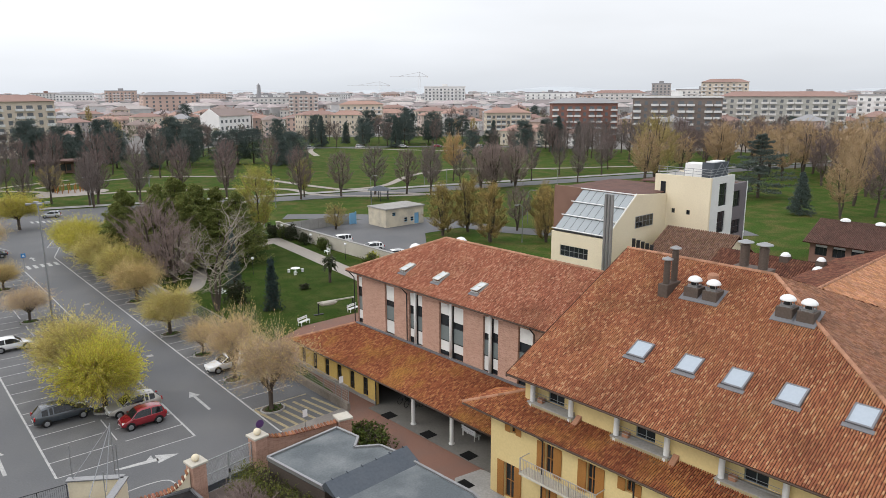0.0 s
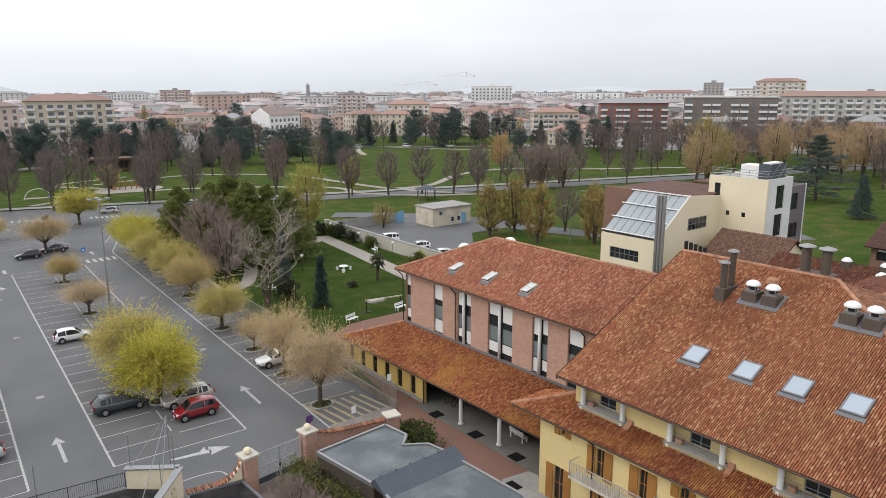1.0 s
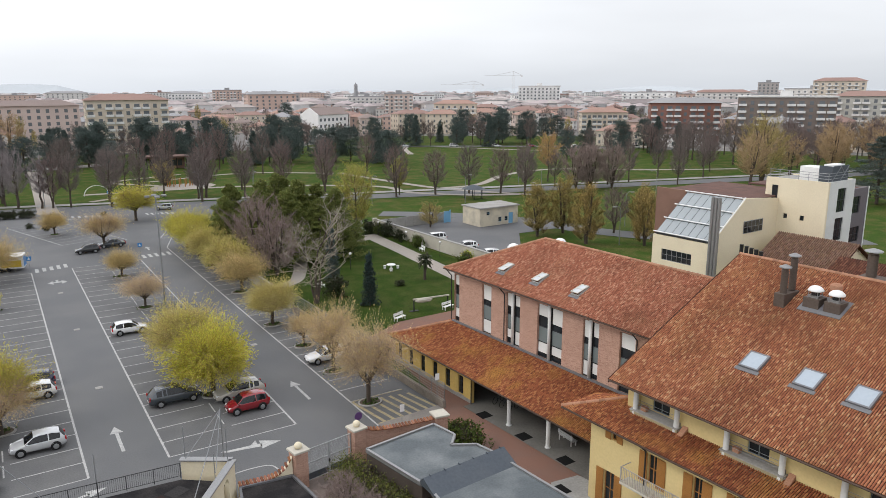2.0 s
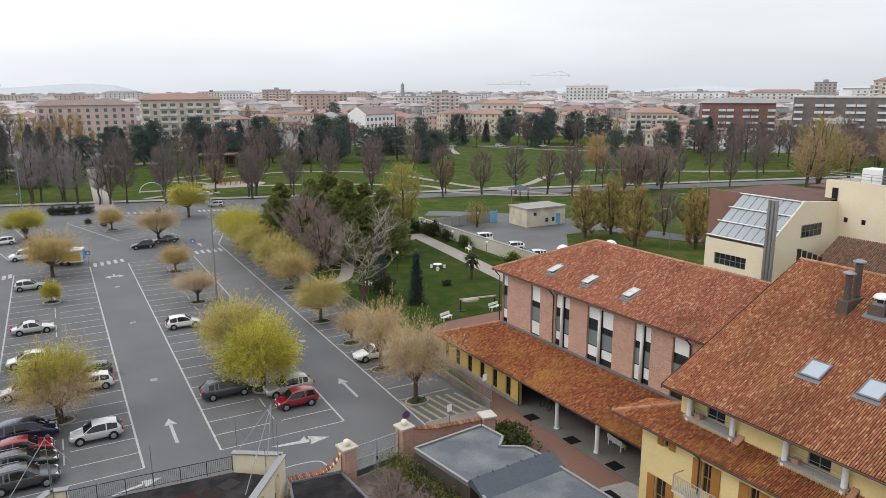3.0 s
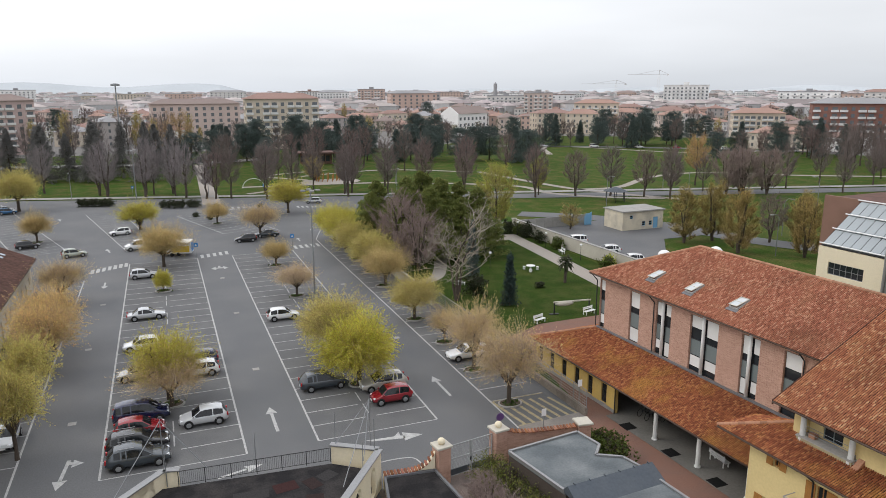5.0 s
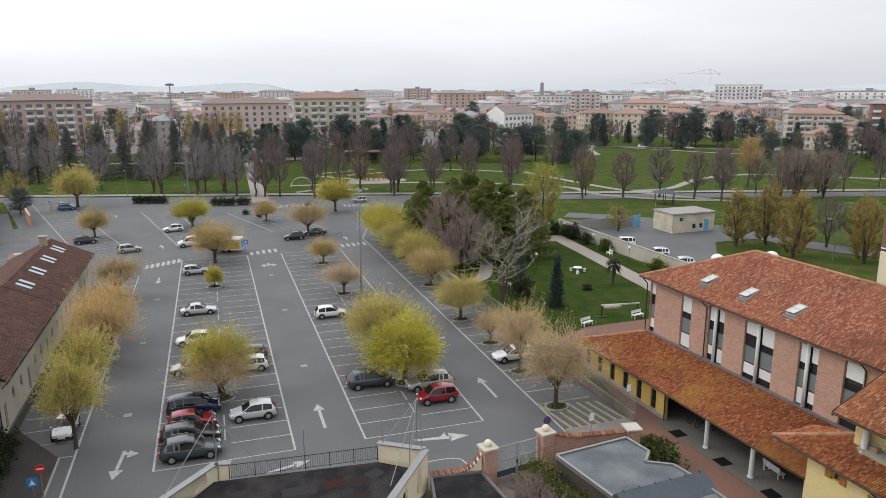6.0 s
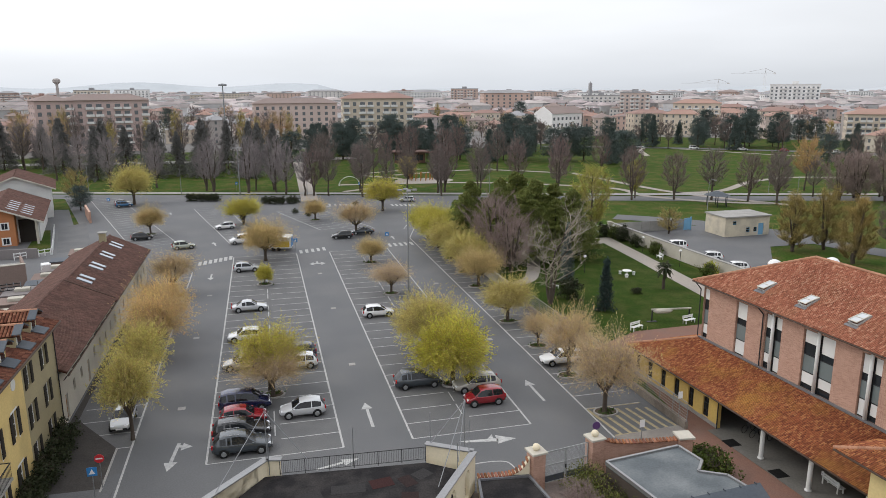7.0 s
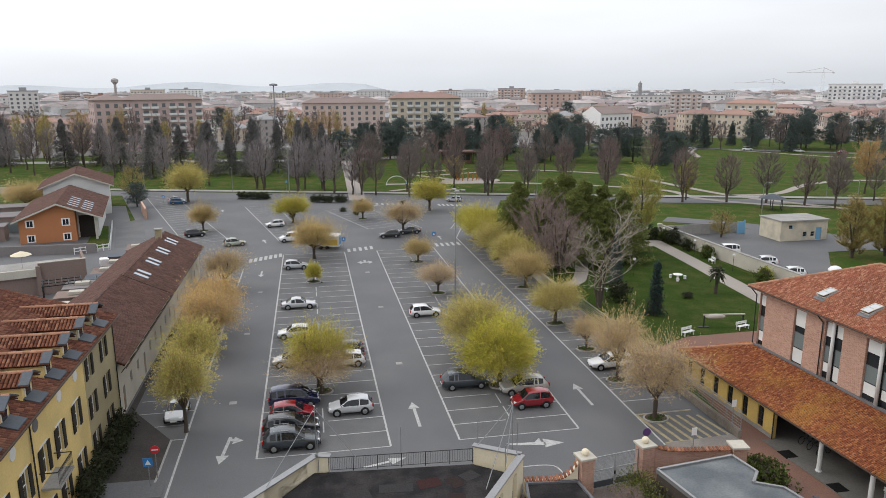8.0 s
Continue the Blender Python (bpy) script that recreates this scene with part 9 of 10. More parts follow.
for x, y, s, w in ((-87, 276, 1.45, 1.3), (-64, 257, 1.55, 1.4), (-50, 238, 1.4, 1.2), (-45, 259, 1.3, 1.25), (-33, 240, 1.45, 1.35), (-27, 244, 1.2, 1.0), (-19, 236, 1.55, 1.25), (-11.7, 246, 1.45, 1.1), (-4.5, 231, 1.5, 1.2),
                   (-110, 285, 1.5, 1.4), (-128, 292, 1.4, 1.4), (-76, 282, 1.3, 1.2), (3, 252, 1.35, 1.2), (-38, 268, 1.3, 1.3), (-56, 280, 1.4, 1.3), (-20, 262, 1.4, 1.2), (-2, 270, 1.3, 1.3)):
    plant("belt_pine", x, y, s, "park_pine", "tall pine in the tree belt, grey needles paled for haze", group="belt pines", sxy=w)
for x, y, s in ((36, 268, 1.1), (66, 276, 1.1), (64.5, 298, 1.2), (78, 283, 1.45), (95, 278, 1.4), (105.5, 280, 1.35), (112, 267, 1.3), (118, 265, 1.35), (10, 273, 1.3), (18.5, 290, 1.3), (32, 300, 1.3), (129, 240, 1.3), (130, 252, 1.35), (125, 266, 1.35), (139, 262, 1.2), (100, 268, 1.2), (87, 272, 1.25),
                (197, 312, 1.1), (212, 313, 1.7), (215, 293, 0.9), (189, 207, 1.15), (256, 300, 1.2), (263, 297, 1.3), (242, 294, 1.1), (221.6, 210.3, 1.15), (216, 226, 1.0)):
    f = 0.94 if x < 150 else 1.0
    plant(pr.choice(("pine", "pine2", "pine", "fir")), x * f, y * f, s * 0.84, "park_pine", L_PINE, group="park pines", sxy=s * pr.uniform(0.88, 1.1))
for x, y, s in ((-74, 272, 1.6), (-43, 219, 1.5), (-14, 201, 1.45), (-4.9, 196, 1.5), (1.8, 201, 1.45), (4.7, 191, 1.35), (-83, 283, 1.6), (-52, 226, 1.5), (-30, 214, 1.3), (-62, 240, 1.5), (11.6, 186.7, 1.2), (15.3, 185.7, 1.25), (23.5, 181.2, 1.4), (31.6, 214.7, 1.3), (37.3, 191.2, 1.2), (43.6, 182.2, 1.25), (46, 184, 1.3), (58, 193, 1.35), (75, 208.4, 1.3), (83.2, 194, 1.35), (104, 209, 1.3), (-100, 262, 1.5), (-120, 270, 1.5)):
    plant(pr.choice(("thin", "thin2") if x < 6 else ("bare1", "bare2", "bare3")), x, y, s, "park_tree", L_BARE, group="park trees", sxy=s * pr.uniform(0.9, 1.1))
plant("orange", 139.5, 160.5, 1.35, "park_tree", "round tree in golden-orange bud on the lawn", sxy=1.25)
for x, y in ((137.8, 141), (135, 143.5), (141.6, 146), (144, 139)):
    plant("purple", x, y, 1.2, "park_tree", "broad purplish leafless tree on the lawn", sxy=1.2)
plant("slim", 89.5, 161, 0.95, "park_tree", "young tree with pale green buds", sxy=1.0)
plant("willow", 186, 122, 1.9, "park_willow", "large golden willow on the park edge", sxy=2.2)
plant("haze", 172, 116, 1.5, "park_willow", "tall willow with a fine golden haze of twigs", sxy=1.5)
for x, y, s in ((160, 59, 1.25), (180, 64, 1.5), (198, 68, 1.6)):
    plant("haze", x, y, s, "avenue_tree", "tall russet willow with heavy pale trunk", sxy=s * 0.95)
plant("cedar", 176, 85, 1.15, "cedar", "large blue-green cedar with layered boughs", sxy=1.75)
plant("fir", 159, 67, 0.8, "fir", "dark green conical fir on the lawn", sxy=0.95)
plant("willow", 42.0, 213.0, 0.72, "weeping_tree", "small yellow-green weeping tree by the playground", sxy=1.2)


def scatter(zone, n, kinds, rng, smin, smax, name, label, group, gap=5.0, wide=1.0):
    xs, ys, done = [p[0] for p in zone], [p[1] for p in zone], []
    for _ in range(n * 12):
        if len(done) >= n:
            break
        x, y = rng.uniform(min(xs), max(xs)), rng.uniform(min(ys), max(ys))
        if inside(zone, x, y) and all((x - a) ** 2 + (y - b) ** 2 > gap * gap for a, b in done):
            done.append((x, y))
            s = rng.uniform(smin, smax)
            plant(rng.choice(kinds), x, y, s, name, label, group=group, sxy=s * wide * rng.uniform(0.85, 1.15))


sr = random.Random(88)
GP = "park trees"
scatter([(-150, 262), (-70, 245), (-10, 238), (4, 244), (-2, 262), (-140, 306)], 6, ("thin", "thin", "bare3"), sr, 1.3, 1.7, "park_tree", L_BARE, GP, 7)
scatter([(-160, 262), (-80, 250), (-70, 290), (-150, 320)], 4, ("belt_pine", "fir"), sr, 1.2, 1.5, "park_pine", L_PINE, GP, 7)
scatter([(16, 222), (60, 218), (84, 222), (84, 262), (18, 268)], 8, ("bare1", "bare2"), sr, 1.2, 1.5, "park_tree", L_BARE, GP, 9)
scatter([(14, 280), (90, 276), (140, 270), (120, 305), (14, 315)], 26, ("pine", "pine2", "fir", "bare1"), sr, 1.1, 1.45, "park_pine", L_PINE, GP, 7, 1.1)
scatter([(150, 300), (205, 262), (245, 270), (185, 330)], 16, ("pine", "fir", "bare1"), sr, 0.9, 1.4, "park_pine", L_PINE, GP, 7)
scatter([(195, 205), (250, 190), (262, 215), (210, 232)], 14, ("pine2", "fir", "bare2", "bare3"), sr, 0.9, 1.4, "park_tree", L_BARE, GP, 7)
scatter([(200, 160), (300, 120), (330, 150), (240, 215)], 40, ("bare1", "bare2", "bare3", "bare1"), sr, 1.1, 1.6, "park_tree", L_BARE, GP, 7)
scatter([(195, 118), (250, 95), (300, 100), (290, 130), (215, 150)], 24, ("bare1", "bare2", "haze"), sr, 1.2, 1.7, "park_tree", L_BARE, GP, 8)
scatter([(205, 60), (290, 40), (310, 92), (215, 104)], 40, ("haze", "haze", "bare2", "haze"), sr, 1.2, 1.75, "avenue_tree", "tall russet-gold willow along a street", GP, 8, 1.1)
scatter([(150, 30), (205, 20), (210, 50), (165, 58)], 10, ("haze", "bare2"), sr, 1.2, 1.6, "avenue_tree", "tall russet-gold willow along a street", GP, 8)
scatter([(-160, 300), (10, 285), (14, 312), (-150, 345)], 40, ("poplar", "haze", "poplar", "bare3"), sr, 1.4, 2.0, "avenue_tree", "tall tree with pale yellow spring haze", GP, 8, 0.8)
plant("willow", -46, 192, 0.8, "street_tree", "golden budding street tree by the houses", sxy=1.0)
plant("gold", -66, 178, 1.25, "street_tree", "golden budding street tree by the houses", sxy=1.7)
plant("pine", -42, 178, 0.5, "garden_pine", "dark evergreen beside a yard wall", sxy=0.7)

# ---------------- the town beyond ----------------
M_FAR = {}
# wall colours are paled to stand in for haze over the town
FAR_WALLS = [(0.6, 0.53, 0.44), (0.55, 0.45, 0.4), (0.62, 0.6, 0.57), (0.6, 0.52, 0.42), (0.38, 0.35, 0.33), (0.78, 0.77, 0.75), (0.52, 0.39, 0.33)]
for i, c in enumerate(FAR_WALLS):
    M_FAR[i] = mat("hazed_far_plaster", c, 0.9, 0.06, 0.3, 0.0, dirt_amt=0.25)
# roof colours are lightened and greyed for the same haze
M_FARROOF = [mat("hazed_far_roof", c, 0.9, 0.1, 0.3, 0.0, dirt_amt=0.3) for c in ((0.31, 0.205, 0.175), (0.27, 0.215, 0.195), (0.37, 0.24, 0.195), (0.32, 0.318, 0.322))]
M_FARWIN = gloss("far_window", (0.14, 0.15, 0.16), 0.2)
M_FARBALC = mat("far_balcony", (0.68, 0.67, 0.65), 0.8, 0.05)
M_BRICKFAR = mat("far_brick", (0.26, 0.135, 0.108), 0.9, 0.08, 0.3, 0.0)


M_BROWNFAR = mat("far_brown_cladding", (0.2, 0.165, 0.145), 0.9, 0.08, 0.3, 0.0)
M_GREENGREY = mat("far_grey_green_render", (0.46, 0.455, 0.41), 0.9, 0.08, 0.3, 0.0)
# brick colour lightened to carry the haze in front of these blocks
M_PINKFAR = mat("hazed_pink_brick", (0.5, 0.385, 0.355), 0.9, 0.08, 0.3, 0.0)


def hip_roof(g, w, d, z, rise, over=0.6):
    a, b = w / 2 + over, d / 2 + over
    r = max(0.0, a - b)
    P = [(-a, -b, z), (a, -b, z), (a, b, z), (-a, b, z), (-r, 0, z + rise), (r, 0, z + rise)]
    k = len(g.v)
    g.v += P
    g.f += [(k, k + 1, k + 5, k + 4), (k + 1, k + 2, k + 5), (k + 2, k + 3, k + 4, k + 5), (k + 3, k, k + 4), (k + 3, k + 2, k + 1, k)]


WIN_MESH = {}


def unit_box(key, sx, sy, sz):
    if key not in WIN_MESH:
        WIN_MESH[key] = Geo().box(-sx / 2, -sy / 2, 0, sx / 2, sy / 2, sz).mesh("window")
    return WIN_MESH[key]


def apartment(x, y, rot, w, d, floors, wall, roof, label, bays, flat=False, balconies=True, far=False, fh=3.05, name="apartment_building"):
    """A block of flats: every window and balcony of the two seen faces a part of its own."""
    b = thing(name, pose(x, y, 0, 0, 0, rot), label, "apartment building", "apartment buildings")
    h = floors * fh + 1.2
    part("wall", Geo().box(-w / 2, -d / 2, 0, w / 2, d / 2, h), wall, b)
    g = Geo()
    if flat:
        g.box(-w / 2 - 0.4, -d / 2 - 0.4, h, w / 2 + 0.4, d / 2 + 0.4, h + 0.7)
        g.box(-2.5, -2, h + 0.7, 2.5, 2, h + 3.0)
    else:
        hip_roof(g, w, d, h, 2.6, 0.9)
    part("roof", g, roof, b)
    wm, bm = unit_box("w", 1.5, 0.12, 1.7), unit_box("b", 1.0, 1.1, 1.0)
    if not wm.materials:
        wm.materials.append(M_FARWIN)
        bm.materials.append(M_FARBALC)
    front, rails = Geo(), Geo()
    for f in range(1, floors):
        for c in range(bays):
            cx = -w / 2 + w * (c + 0.5) / bays
            if far:
                front.box(cx - 0.8, -d / 2 - 0.06, f * fh + 0.9, cx + 0.8, -d / 2 + 0.02, f * fh + 2.6)
                if balconies and c % 3 != 1:
                    rails.box(cx - w / bays * 0.43, -d / 2 - 1.1, f * fh + 0.3, cx + w / bays * 0.43, -d / 2 - 0.07, f * fh + 1.3)
                continue
            if balconies and c % 3 != 1:
                ob = new("balcony", bm)
                ob.parent, ob.location, ob.scale = b, (cx, -d / 2 - 0.56, f * fh + 0.3), (w / bays * 0.86, 1, 1)
            ob = new("window", wm)
            ob.parent, ob.location, ob.scale = b, (cx, -d / 2 - 0.03, f * fh + 0.9), (1.5 if balconies and c % 3 != 1 else 1.0, 1, 1)
    if far:
        part("window", front, M_FARWIN, b, kind="stuff")
        if rails.f:
            part("balcony", rails, M_FARBALC, b, kind="stuff")
    side = Geo()
    for f in range(1, floors):
        for c in range(3):
            cy = -d / 2 + d * (c + 0.5) / 3
            for sx in (-1, 1):
                side.box(sx * w / 2 - 0.05, cy - 0.6, f * fh + 0.9, sx * w / 2 + 0.05, cy + 0.6, f * fh + 2.5)
    part("side_window", side, M_FARWIN, b, kind="stuff")
    return b


def polar(az, dist):
    """A place at an azimuth (degrees right of +y) and distance."""
    return dist * math.sin(radians(az)), dist * math.cos(radians(az))


def face_in(az):
    return -az


for az, dist, turn, w, d, fl, wall, roof, label, bays, flat, balc in (
        (50.9, 392, 8, 34, 13, 6, M_BRICKFAR, M_FARROOF[3], "red-brown brick apartment block with white balconies", 9, False, True),
        (57.8, 372, 4, 41, 13, 7, M_BROWNFAR, M_FARBALC, "grey-brown apartment block with rows of balconies", 10, True, True),
        (64.9, 436, 4, 62, 13, 7, M_GREENGREY, M_FARROOF[0], "long pale apartment block with red roof", 15, False, True),
        (61.0, 640, 0, 36, 14, 10, M_FAR[0], M_FARROOF[0], "tall beige apartment block with red roof", 8, False, True),
        (-10.8, 356, 10, 34, 13, 7, M_PINKFAR, M_FARROOF[1], "pinkish brick apartment block with pale balconies", 9, False, True),
        (-14.3, 352, 10, 14, 14, 7, M_PINKFAR, M_FARROOF[1], "pinkish brick apartment block with blank side", 4, False, False),
        (8.9, 346, 6, 33, 13, 7, M_FAR[3], M_FARROOF[0], "ochre apartment block with pale blue balconies, red roof", 9, False, True),
        (2.6, 402, 6, 44, 13, 6, M_FAR[1], M_FARROOF[1], "long brownish apartment block with brown roof", 11, False, False),
        (19.4, 690, 0, 46, 14, 7, M_FAR[4], M_FARROOF[3], "long grey apartment block on the skyline", 11, True, True),
        (26.5, 700, 0, 36, 14, 6, M_FAR[2], M_FARROOF[3], "grey apartment block on the skyline", 9, True, True),
        (40.0, 720, 0, 40, 16, 9, M_FAR[5], M_FARBALC, "new white apartment block with dark window bands", 11, True, True),
        (-19.4, 640, 0, 20, 14, 8, M_FAR[2], M_FARROOF[3], "tall pale tower block in the haze", 5, True, False),
        (45.0, 430, 8, 26, 14, 4, M_FAR[3], M_FARROOF[2], "beige apartment block with orange roof", 9, False, True),
        (33.5, 520, -5, 30, 13, 5, M_FAR[3], M_FARROOF[2], "ochre apartment block with orange roof", 7, False, True),
        (29.0, 620, 0, 24, 13, 7, M_FAR[1], M_FARROOF[3], "stepped brown apartment block", 6, True, True),
        (72.5, 500, 0, 50, 13, 7, M_FAR[5], M_FARROOF[3], "pale apartment block at the edge of town", 12, True, True),
        (53.5, 760, 0, 50, 13, 7, M_FAR[2], M_FARROOF[0], "pale apartment block on the skyline", 10, False, True),
        (56.5, 840, 0, 20, 14, 10, M_FAR[4], M_FARROOF[3], "tall slab on the skyline", 5, True, False)):
    x, y = polar(az, dist)
    apartment(x, y, face_in(az) + turn, w, d, fl, wall, roof, label, bays, flat, balc, dist > 470)
slab_rng = random.Random(88)
for k in range(34):
    az, dist = -27 + 3.1 * k + slab_rng.uniform(-1.2, 1.2), 640 + 700 * slab_rng.random()
    x, y = polar(az, dist)
    flat_ = slab_rng.random() < 0.55
    apartment(x, y, face_in(az) + slab_rng.uniform(-25, 25), slab_rng.uniform(22, 52), 13, slab_rng.choice((5, 6, 6, 7, 8)), M_FAR[slab_rng.choice((0, 2, 2, 4, 5, 6))], M_FARROOF[slab_rng.choice((0, 1, 3, 3))],
              "flats among the roofs of the far town", slab_rng.choice((8, 9, 10)), flat_, slab_rng.random() < 0.7, True)
x, y = polar(23.1, 430)
wg = thing("white_gabled_house", pose(x, y, 0, 0, 0, 25), "long white house with blank gable and red roof", "house")
part("wall", Geo().box(-12, -7, 0, 14, 7, 12.5), M_FAR[5], wg)
part("gable", Geo().prism([(-12.0, -7, 12.502), (-12.0, 7, 12.502), (-12.0, 0, 16.5)], (0.55, 0, 0)), M_FAR[5], wg)
part("roof", Geo().prism([(-11.4, -7.8, 12.5), (-11.4, 7.8, 12.5), (-11.4, 0, 16.4)], (26, 0, 0)), M_FARROOF[1], wg)
for f in range(3):
    for c in range(7):
        ob = new("window", WIN_MESH["w"])
        ob.parent, ob.location = wg, (-10 + c * 3.5, -7.03, 1.5 + f * 3.6)
tw_ = thing("bell_tower", pose(316, 658, 0), "slender brown bell tower on the skyline", "tower")
part("shaft", Geo().box(-1.55, -1.55, 0, 1.55, 1.55, 24), M_FARROOF[3], tw_)
part("belfry", Geo().box(-1.35, -1.35, 24, 1.35, 1.35, 31), M_FARROOF[3], tw_)
part("spire", Geo().lathe([(1.35, 31), (0.9, 31.8), (0.1, 33)], 0, 0, 8), M_FARROOF[3], tw_)


def tower_crane(az, dist, h, jib, turn):
    x, y = polar(az, dist)
    c = thing("tower_crane", pose(x, y, 0, 0, 0, turn), "pale tower crane over the town", "crane", "tower cranes")
    g = Geo()
    for sx in (-0.9, 0.9):
        for sy in (-0.9, 0.9):
            g.tube((sx, sy, 0), (sx, sy, h), 0.07, 0.07, 4)
    for k in range(int(h / 3)):
        g.tube((-0.9, -0.9, k * 3), (0.9, -0.9, k * 3 + 3), 0.05, 0.05, 3)
    part("mast", g, M_FAR[5], c)
    part("jib", Geo().tube((-jib * 0.3, 0, h), (jib, 0, h), 0.12, 0.12, 4).tube((-jib * 0.3, 0, h), (0, 0, h + 4), 0.15, 0.15, 4).tube((0, 0, h + 4), (jib * 0.7, 0, h), 0.12, 0.12, 4).tube((0, 0, h), (0, 0, h + 4), 0.2, 0.15, 4), M_FAR[4], c)
    part("counterweight", Geo().box(-jib * 0.3, -0.6, h - 1, -jib * 0.24, 0.6, h), M_FARBALC, c)


tower_crane(38.0, 720, 39, 30, 160)
tower_crane(34.9, 820, 31, 40, 170)
x, y = polar(-13.6, 900)
wt = thing("water_tower", pose(x, y, 0), "mushroom-shaped concrete water tower in the haze", "water tower")
part("shaft", Geo().lathe([(1.8, 0), (1.4, 32)], 0, 0, 12), M_FAR[4], wt)
part("bowl", Geo().lathe([(1.4, 32), (4.0, 35), (4.0, 37), (2.6, 38.4), (0.2, 38.8)], 0, 0, 14), M_FAR[4], wt)
x, y = polar(-2.7, 300)
fm = thing("floodlight_mast", pose(x, y, 0), "very tall floodlight mast above the trees", "street lamp")
part("mast", Geo().tube((0, 0, 0), (0, 0, 28.5), 0.4, 0.2, 8), M_GALV, fm)
part("head", Geo().lathe([(1.6, 28.2), (1.6, 28.9), (0.4, 29.2)], 0, 0, 10), M_GALV, fm)

cr_ = random.Random(2024)
placed = []
for _ in range(2600):
    if len(placed) > 300:
        break
    az, dist = cr_.uniform(-30, 80), 345 + 330 * cr_.random() ** 0.8
    if dist < 425 and 24 < az < 46:
        continue
    x, y = polar(az, dist)
    if 20.5 < az < 26 and dist < 440:
        continue
    if any((x - a) ** 2 + (y - b) ** 2 < 16.5 ** 2 for a, b in placed):
        continue
    placed.append((x, y))
    w, d = cr_.uniform(11, 26), cr_.uniform(9, 13)
    h = cr_.choice((6, 6.5, 7, 9, 10, 12)) if dist < 700 else cr_.choice((7, 9, 11, 13))
    b = thing("town_house", pose(x, y, 0, 0, 0, cr_.choice((0, 90, 20, -20, 70)) - az + cr_.uniform(-6, 6)), "plastered town house with hipped tile roof", "house", "town houses")
    part("wall", Geo().box(-w / 2, -d / 2, 0, w / 2, d / 2, h), M_FAR[cr_.randrange(7)], b)
    g = Geo()
    hip_roof(g, w, d, h, cr_.uniform(1.8, 3.0))
    g.box(w * 0.2, -0.5, h + 0.8, w * 0.2 + 0.8, 0.3, h + 3.0)
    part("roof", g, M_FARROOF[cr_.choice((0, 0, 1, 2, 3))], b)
    g = Geo()
    for f in range(int(h // 3)):
        for c in range(int(w // 3.2)):
            cx = -w / 2 + w * (c + 0.5) / int(w // 3.2)
            g.box(cx - 0.5, -d / 2 - 0.05, f * 3 + 1, cx + 0.5, -d / 2 + 0.02, f * 3 + 2.5)
        for c in range(3):
            cy = -d / 2 + d * (c + 0.5) / 3
            g.box(-w / 2 - 0.05, cy - 0.5, f * 3 + 1, -w / 2 + 0.02, cy + 0.5, f * 3 + 2.5)
            g.box(w / 2 - 0.02, cy - 0.5, f * 3 + 1, w / 2 + 0.05, cy + 0.5, f * 3 + 2.5)
    part("window", g, M_FARWIN, b, kind="stuff")
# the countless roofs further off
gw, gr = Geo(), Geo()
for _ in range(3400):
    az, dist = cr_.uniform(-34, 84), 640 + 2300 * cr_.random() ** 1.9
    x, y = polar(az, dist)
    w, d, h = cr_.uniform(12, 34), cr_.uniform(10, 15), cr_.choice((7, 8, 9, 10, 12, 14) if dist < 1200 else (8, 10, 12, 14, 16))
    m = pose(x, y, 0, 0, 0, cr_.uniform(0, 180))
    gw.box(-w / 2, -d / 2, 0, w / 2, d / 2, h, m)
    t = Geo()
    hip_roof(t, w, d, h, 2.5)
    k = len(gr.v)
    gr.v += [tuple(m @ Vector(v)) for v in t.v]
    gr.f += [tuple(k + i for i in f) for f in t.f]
# haze is put into these pale wall and roof colours
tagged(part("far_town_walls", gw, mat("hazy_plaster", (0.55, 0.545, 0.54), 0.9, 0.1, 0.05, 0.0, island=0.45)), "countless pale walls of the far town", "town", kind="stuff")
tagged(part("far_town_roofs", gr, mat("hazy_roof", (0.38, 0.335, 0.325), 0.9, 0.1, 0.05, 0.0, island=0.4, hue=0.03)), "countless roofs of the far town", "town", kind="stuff")
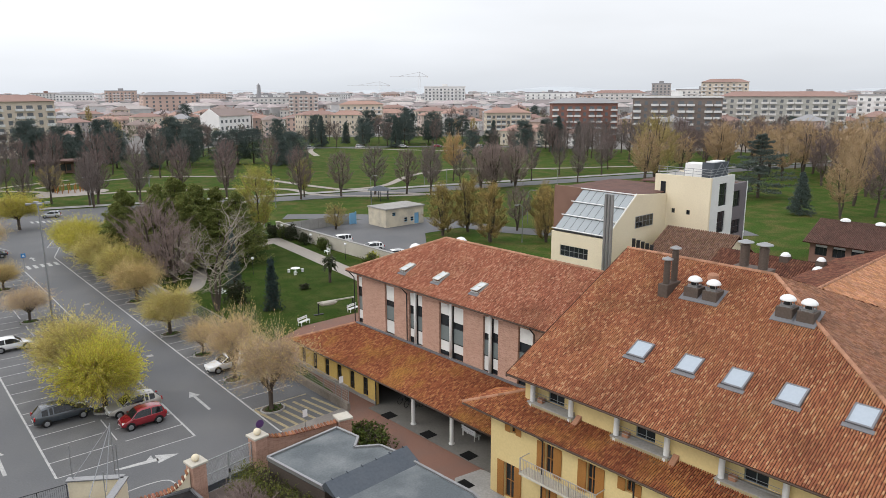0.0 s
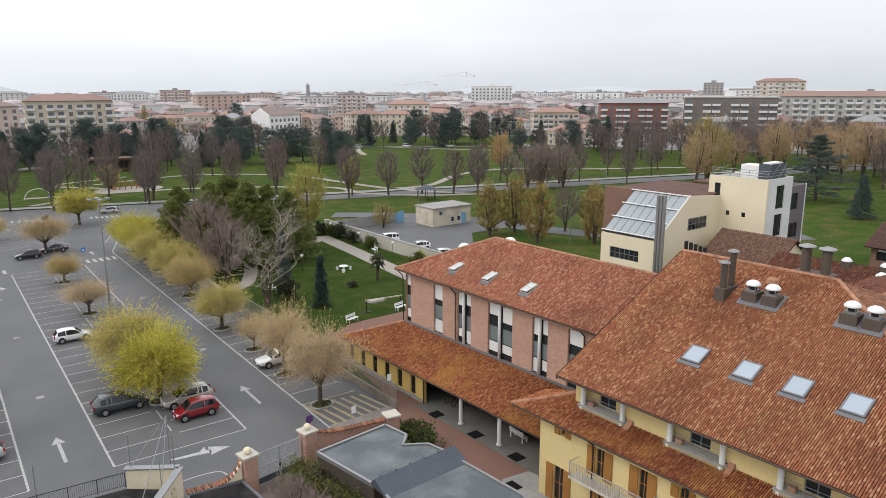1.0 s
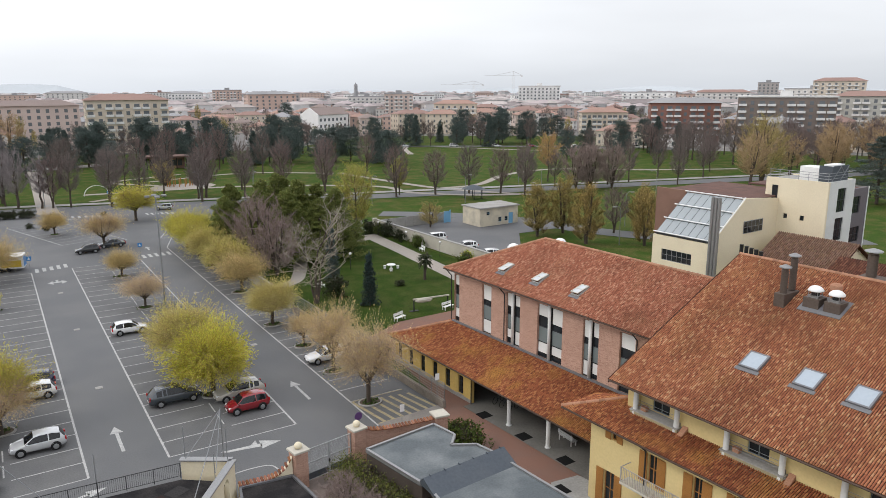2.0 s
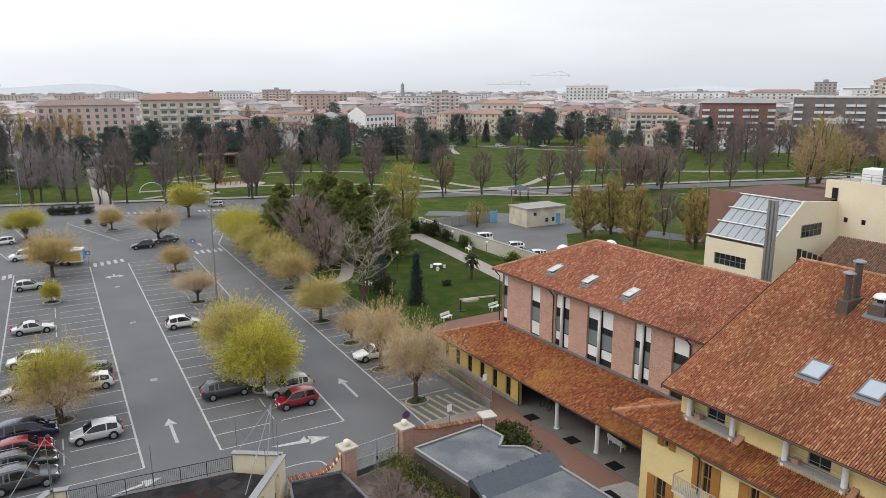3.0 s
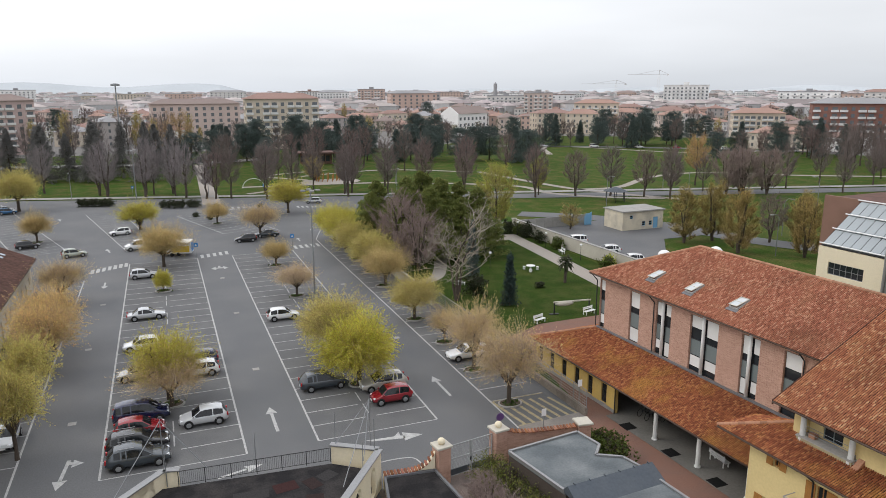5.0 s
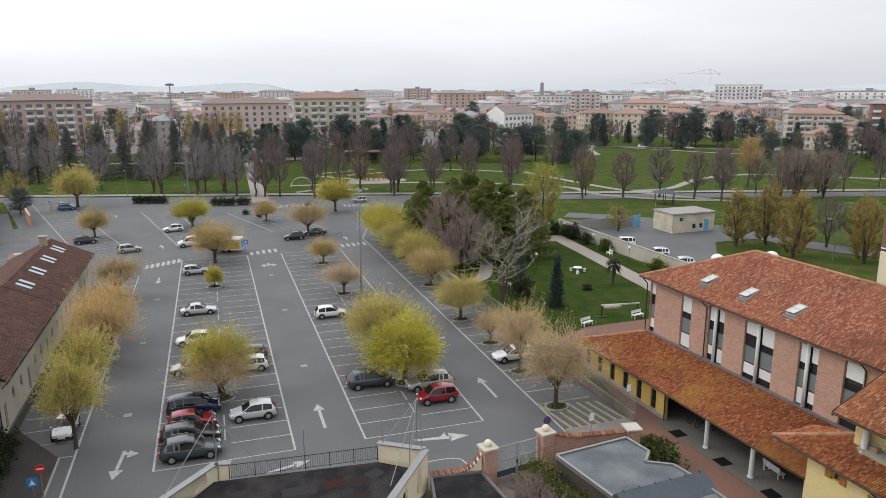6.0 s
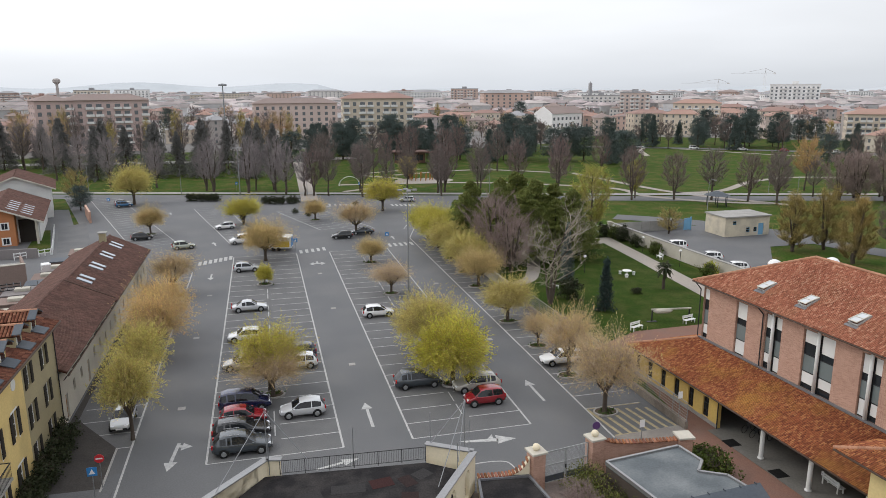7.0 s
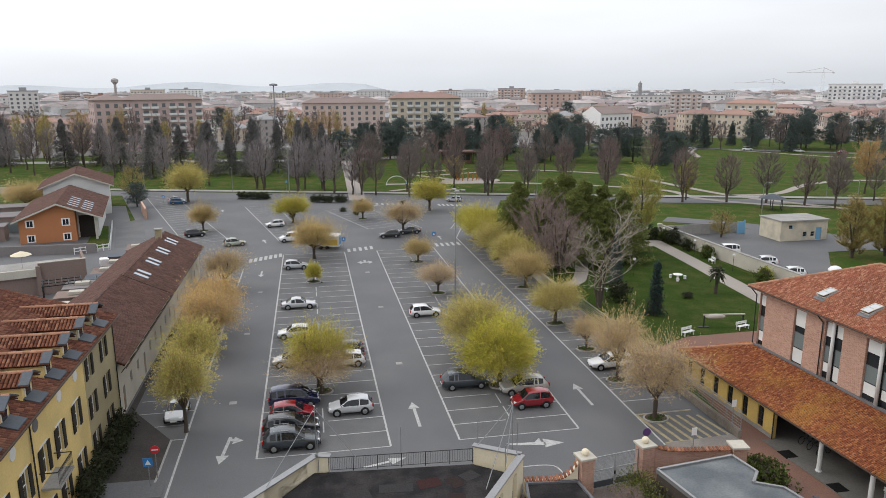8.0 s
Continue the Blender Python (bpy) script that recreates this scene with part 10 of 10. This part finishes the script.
# trees too many to count between the roofs
gtree = Geo()
for _ in range(1500):
    az, dist = cr_.uniform(-32, 82), 400 + 900 * cr_.random() ** 1.3
    x, y = polar(az, dist)
    h, r = cr_.uniform(6, 12), cr_.uniform(1.8, 3.2)
    gtree.tube((x, y, 0), (x, y, h * 0.7), 0.2, 0.1, 3, False)
    for k in range(26):
        w, e, f = cr_.uniform(0, 6.28), cr_.uniform(-1, 1), cr_.random() ** 0.4
        c = Vector((x + r * f * math.cos(w) * math.sqrt(1 - e * e), y + r * f * math.sin(w) * math.sqrt(1 - e * e), h * 0.6 + e * f * h * 0.4))
        n_ = Vector((cr_.uniform(-1, 1), cr_.uniform(-1, 1), cr_.uniform(-1, 1))).normalized()
        s_ = n_.orthogonal().normalized() * cr_.uniform(0.4, 0.9)
        t_ = n_.cross(s_)
        gtree.face(c - s_, c - t_ * 0.7, c + s_, c + t_ * 0.9)
tagged(part("far_trees", gtree, leafy("far_tree_crowns", (0.2, 0.19, 0.14), 0.4, 0.04, 0.2)), "hazy street trees between the far roofs", "trees", kind="stuff")
structure("park_street", band(curve([polar(a, 343) for a in (22, 28, 34, 40, 46, 52)]), 7.0, 0.03), M_ASPHALT, "street along the far edge of the park", "road")
for k, az in enumerate((27.2, 29.5, 33.4, 36.8, 39.6, 43.0, 47.6)):
    x, y = polar(az, 339)
    car(("van", "hatch", "van", "wagon", "hatch", "hatch", "van")[k], (WHITE_C, SILVER, WHITE_C, WHITE_C, RED_C, WHITE_C, SILVER)[k], x, y, -az, "car parked on the street beyond the park")
structure("town_ground", sheet([polar(a, 335 if a < 26 or a > 46 else 420) for a in range(-40, 90, 6)] + [polar(a, 4200) for a in range(86, -44, -6)], -0.02), mat("town_streets", (0.2, 0.19, 0.18), 0.9, 0.2, 0.1, 0.0), "streets and yards between the town's houses", "ground")
for _ in range(100):
    az, dist = cr_.uniform(-28, 76), cr_.uniform(335, 620)
    x, y = polar(az, dist)
    s = cr_.uniform(0.9, 1.6)
    plant(cr_.choice(("bare1", "bare3", "poplar", "bare2", "pine", "haze")), x, y, s, "town_tree", "street tree between the town's houses", group="town trees", sxy=s)
# hills on the horizon, haze painted in as pale blue-grey
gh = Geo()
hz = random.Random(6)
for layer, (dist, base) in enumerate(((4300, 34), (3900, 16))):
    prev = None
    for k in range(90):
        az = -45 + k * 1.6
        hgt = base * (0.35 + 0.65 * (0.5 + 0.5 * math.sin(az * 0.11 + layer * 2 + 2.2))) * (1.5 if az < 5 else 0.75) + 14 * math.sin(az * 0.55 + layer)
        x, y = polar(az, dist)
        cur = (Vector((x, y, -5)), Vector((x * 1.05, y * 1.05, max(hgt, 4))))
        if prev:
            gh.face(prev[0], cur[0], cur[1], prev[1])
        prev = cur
structure("backdrop", gh, mat("hazed_hills", (0.5, 0.53, 0.55), 1.0, 0.03, 0.01, 0.0), "pale hazy hills on the horizon", "hills")
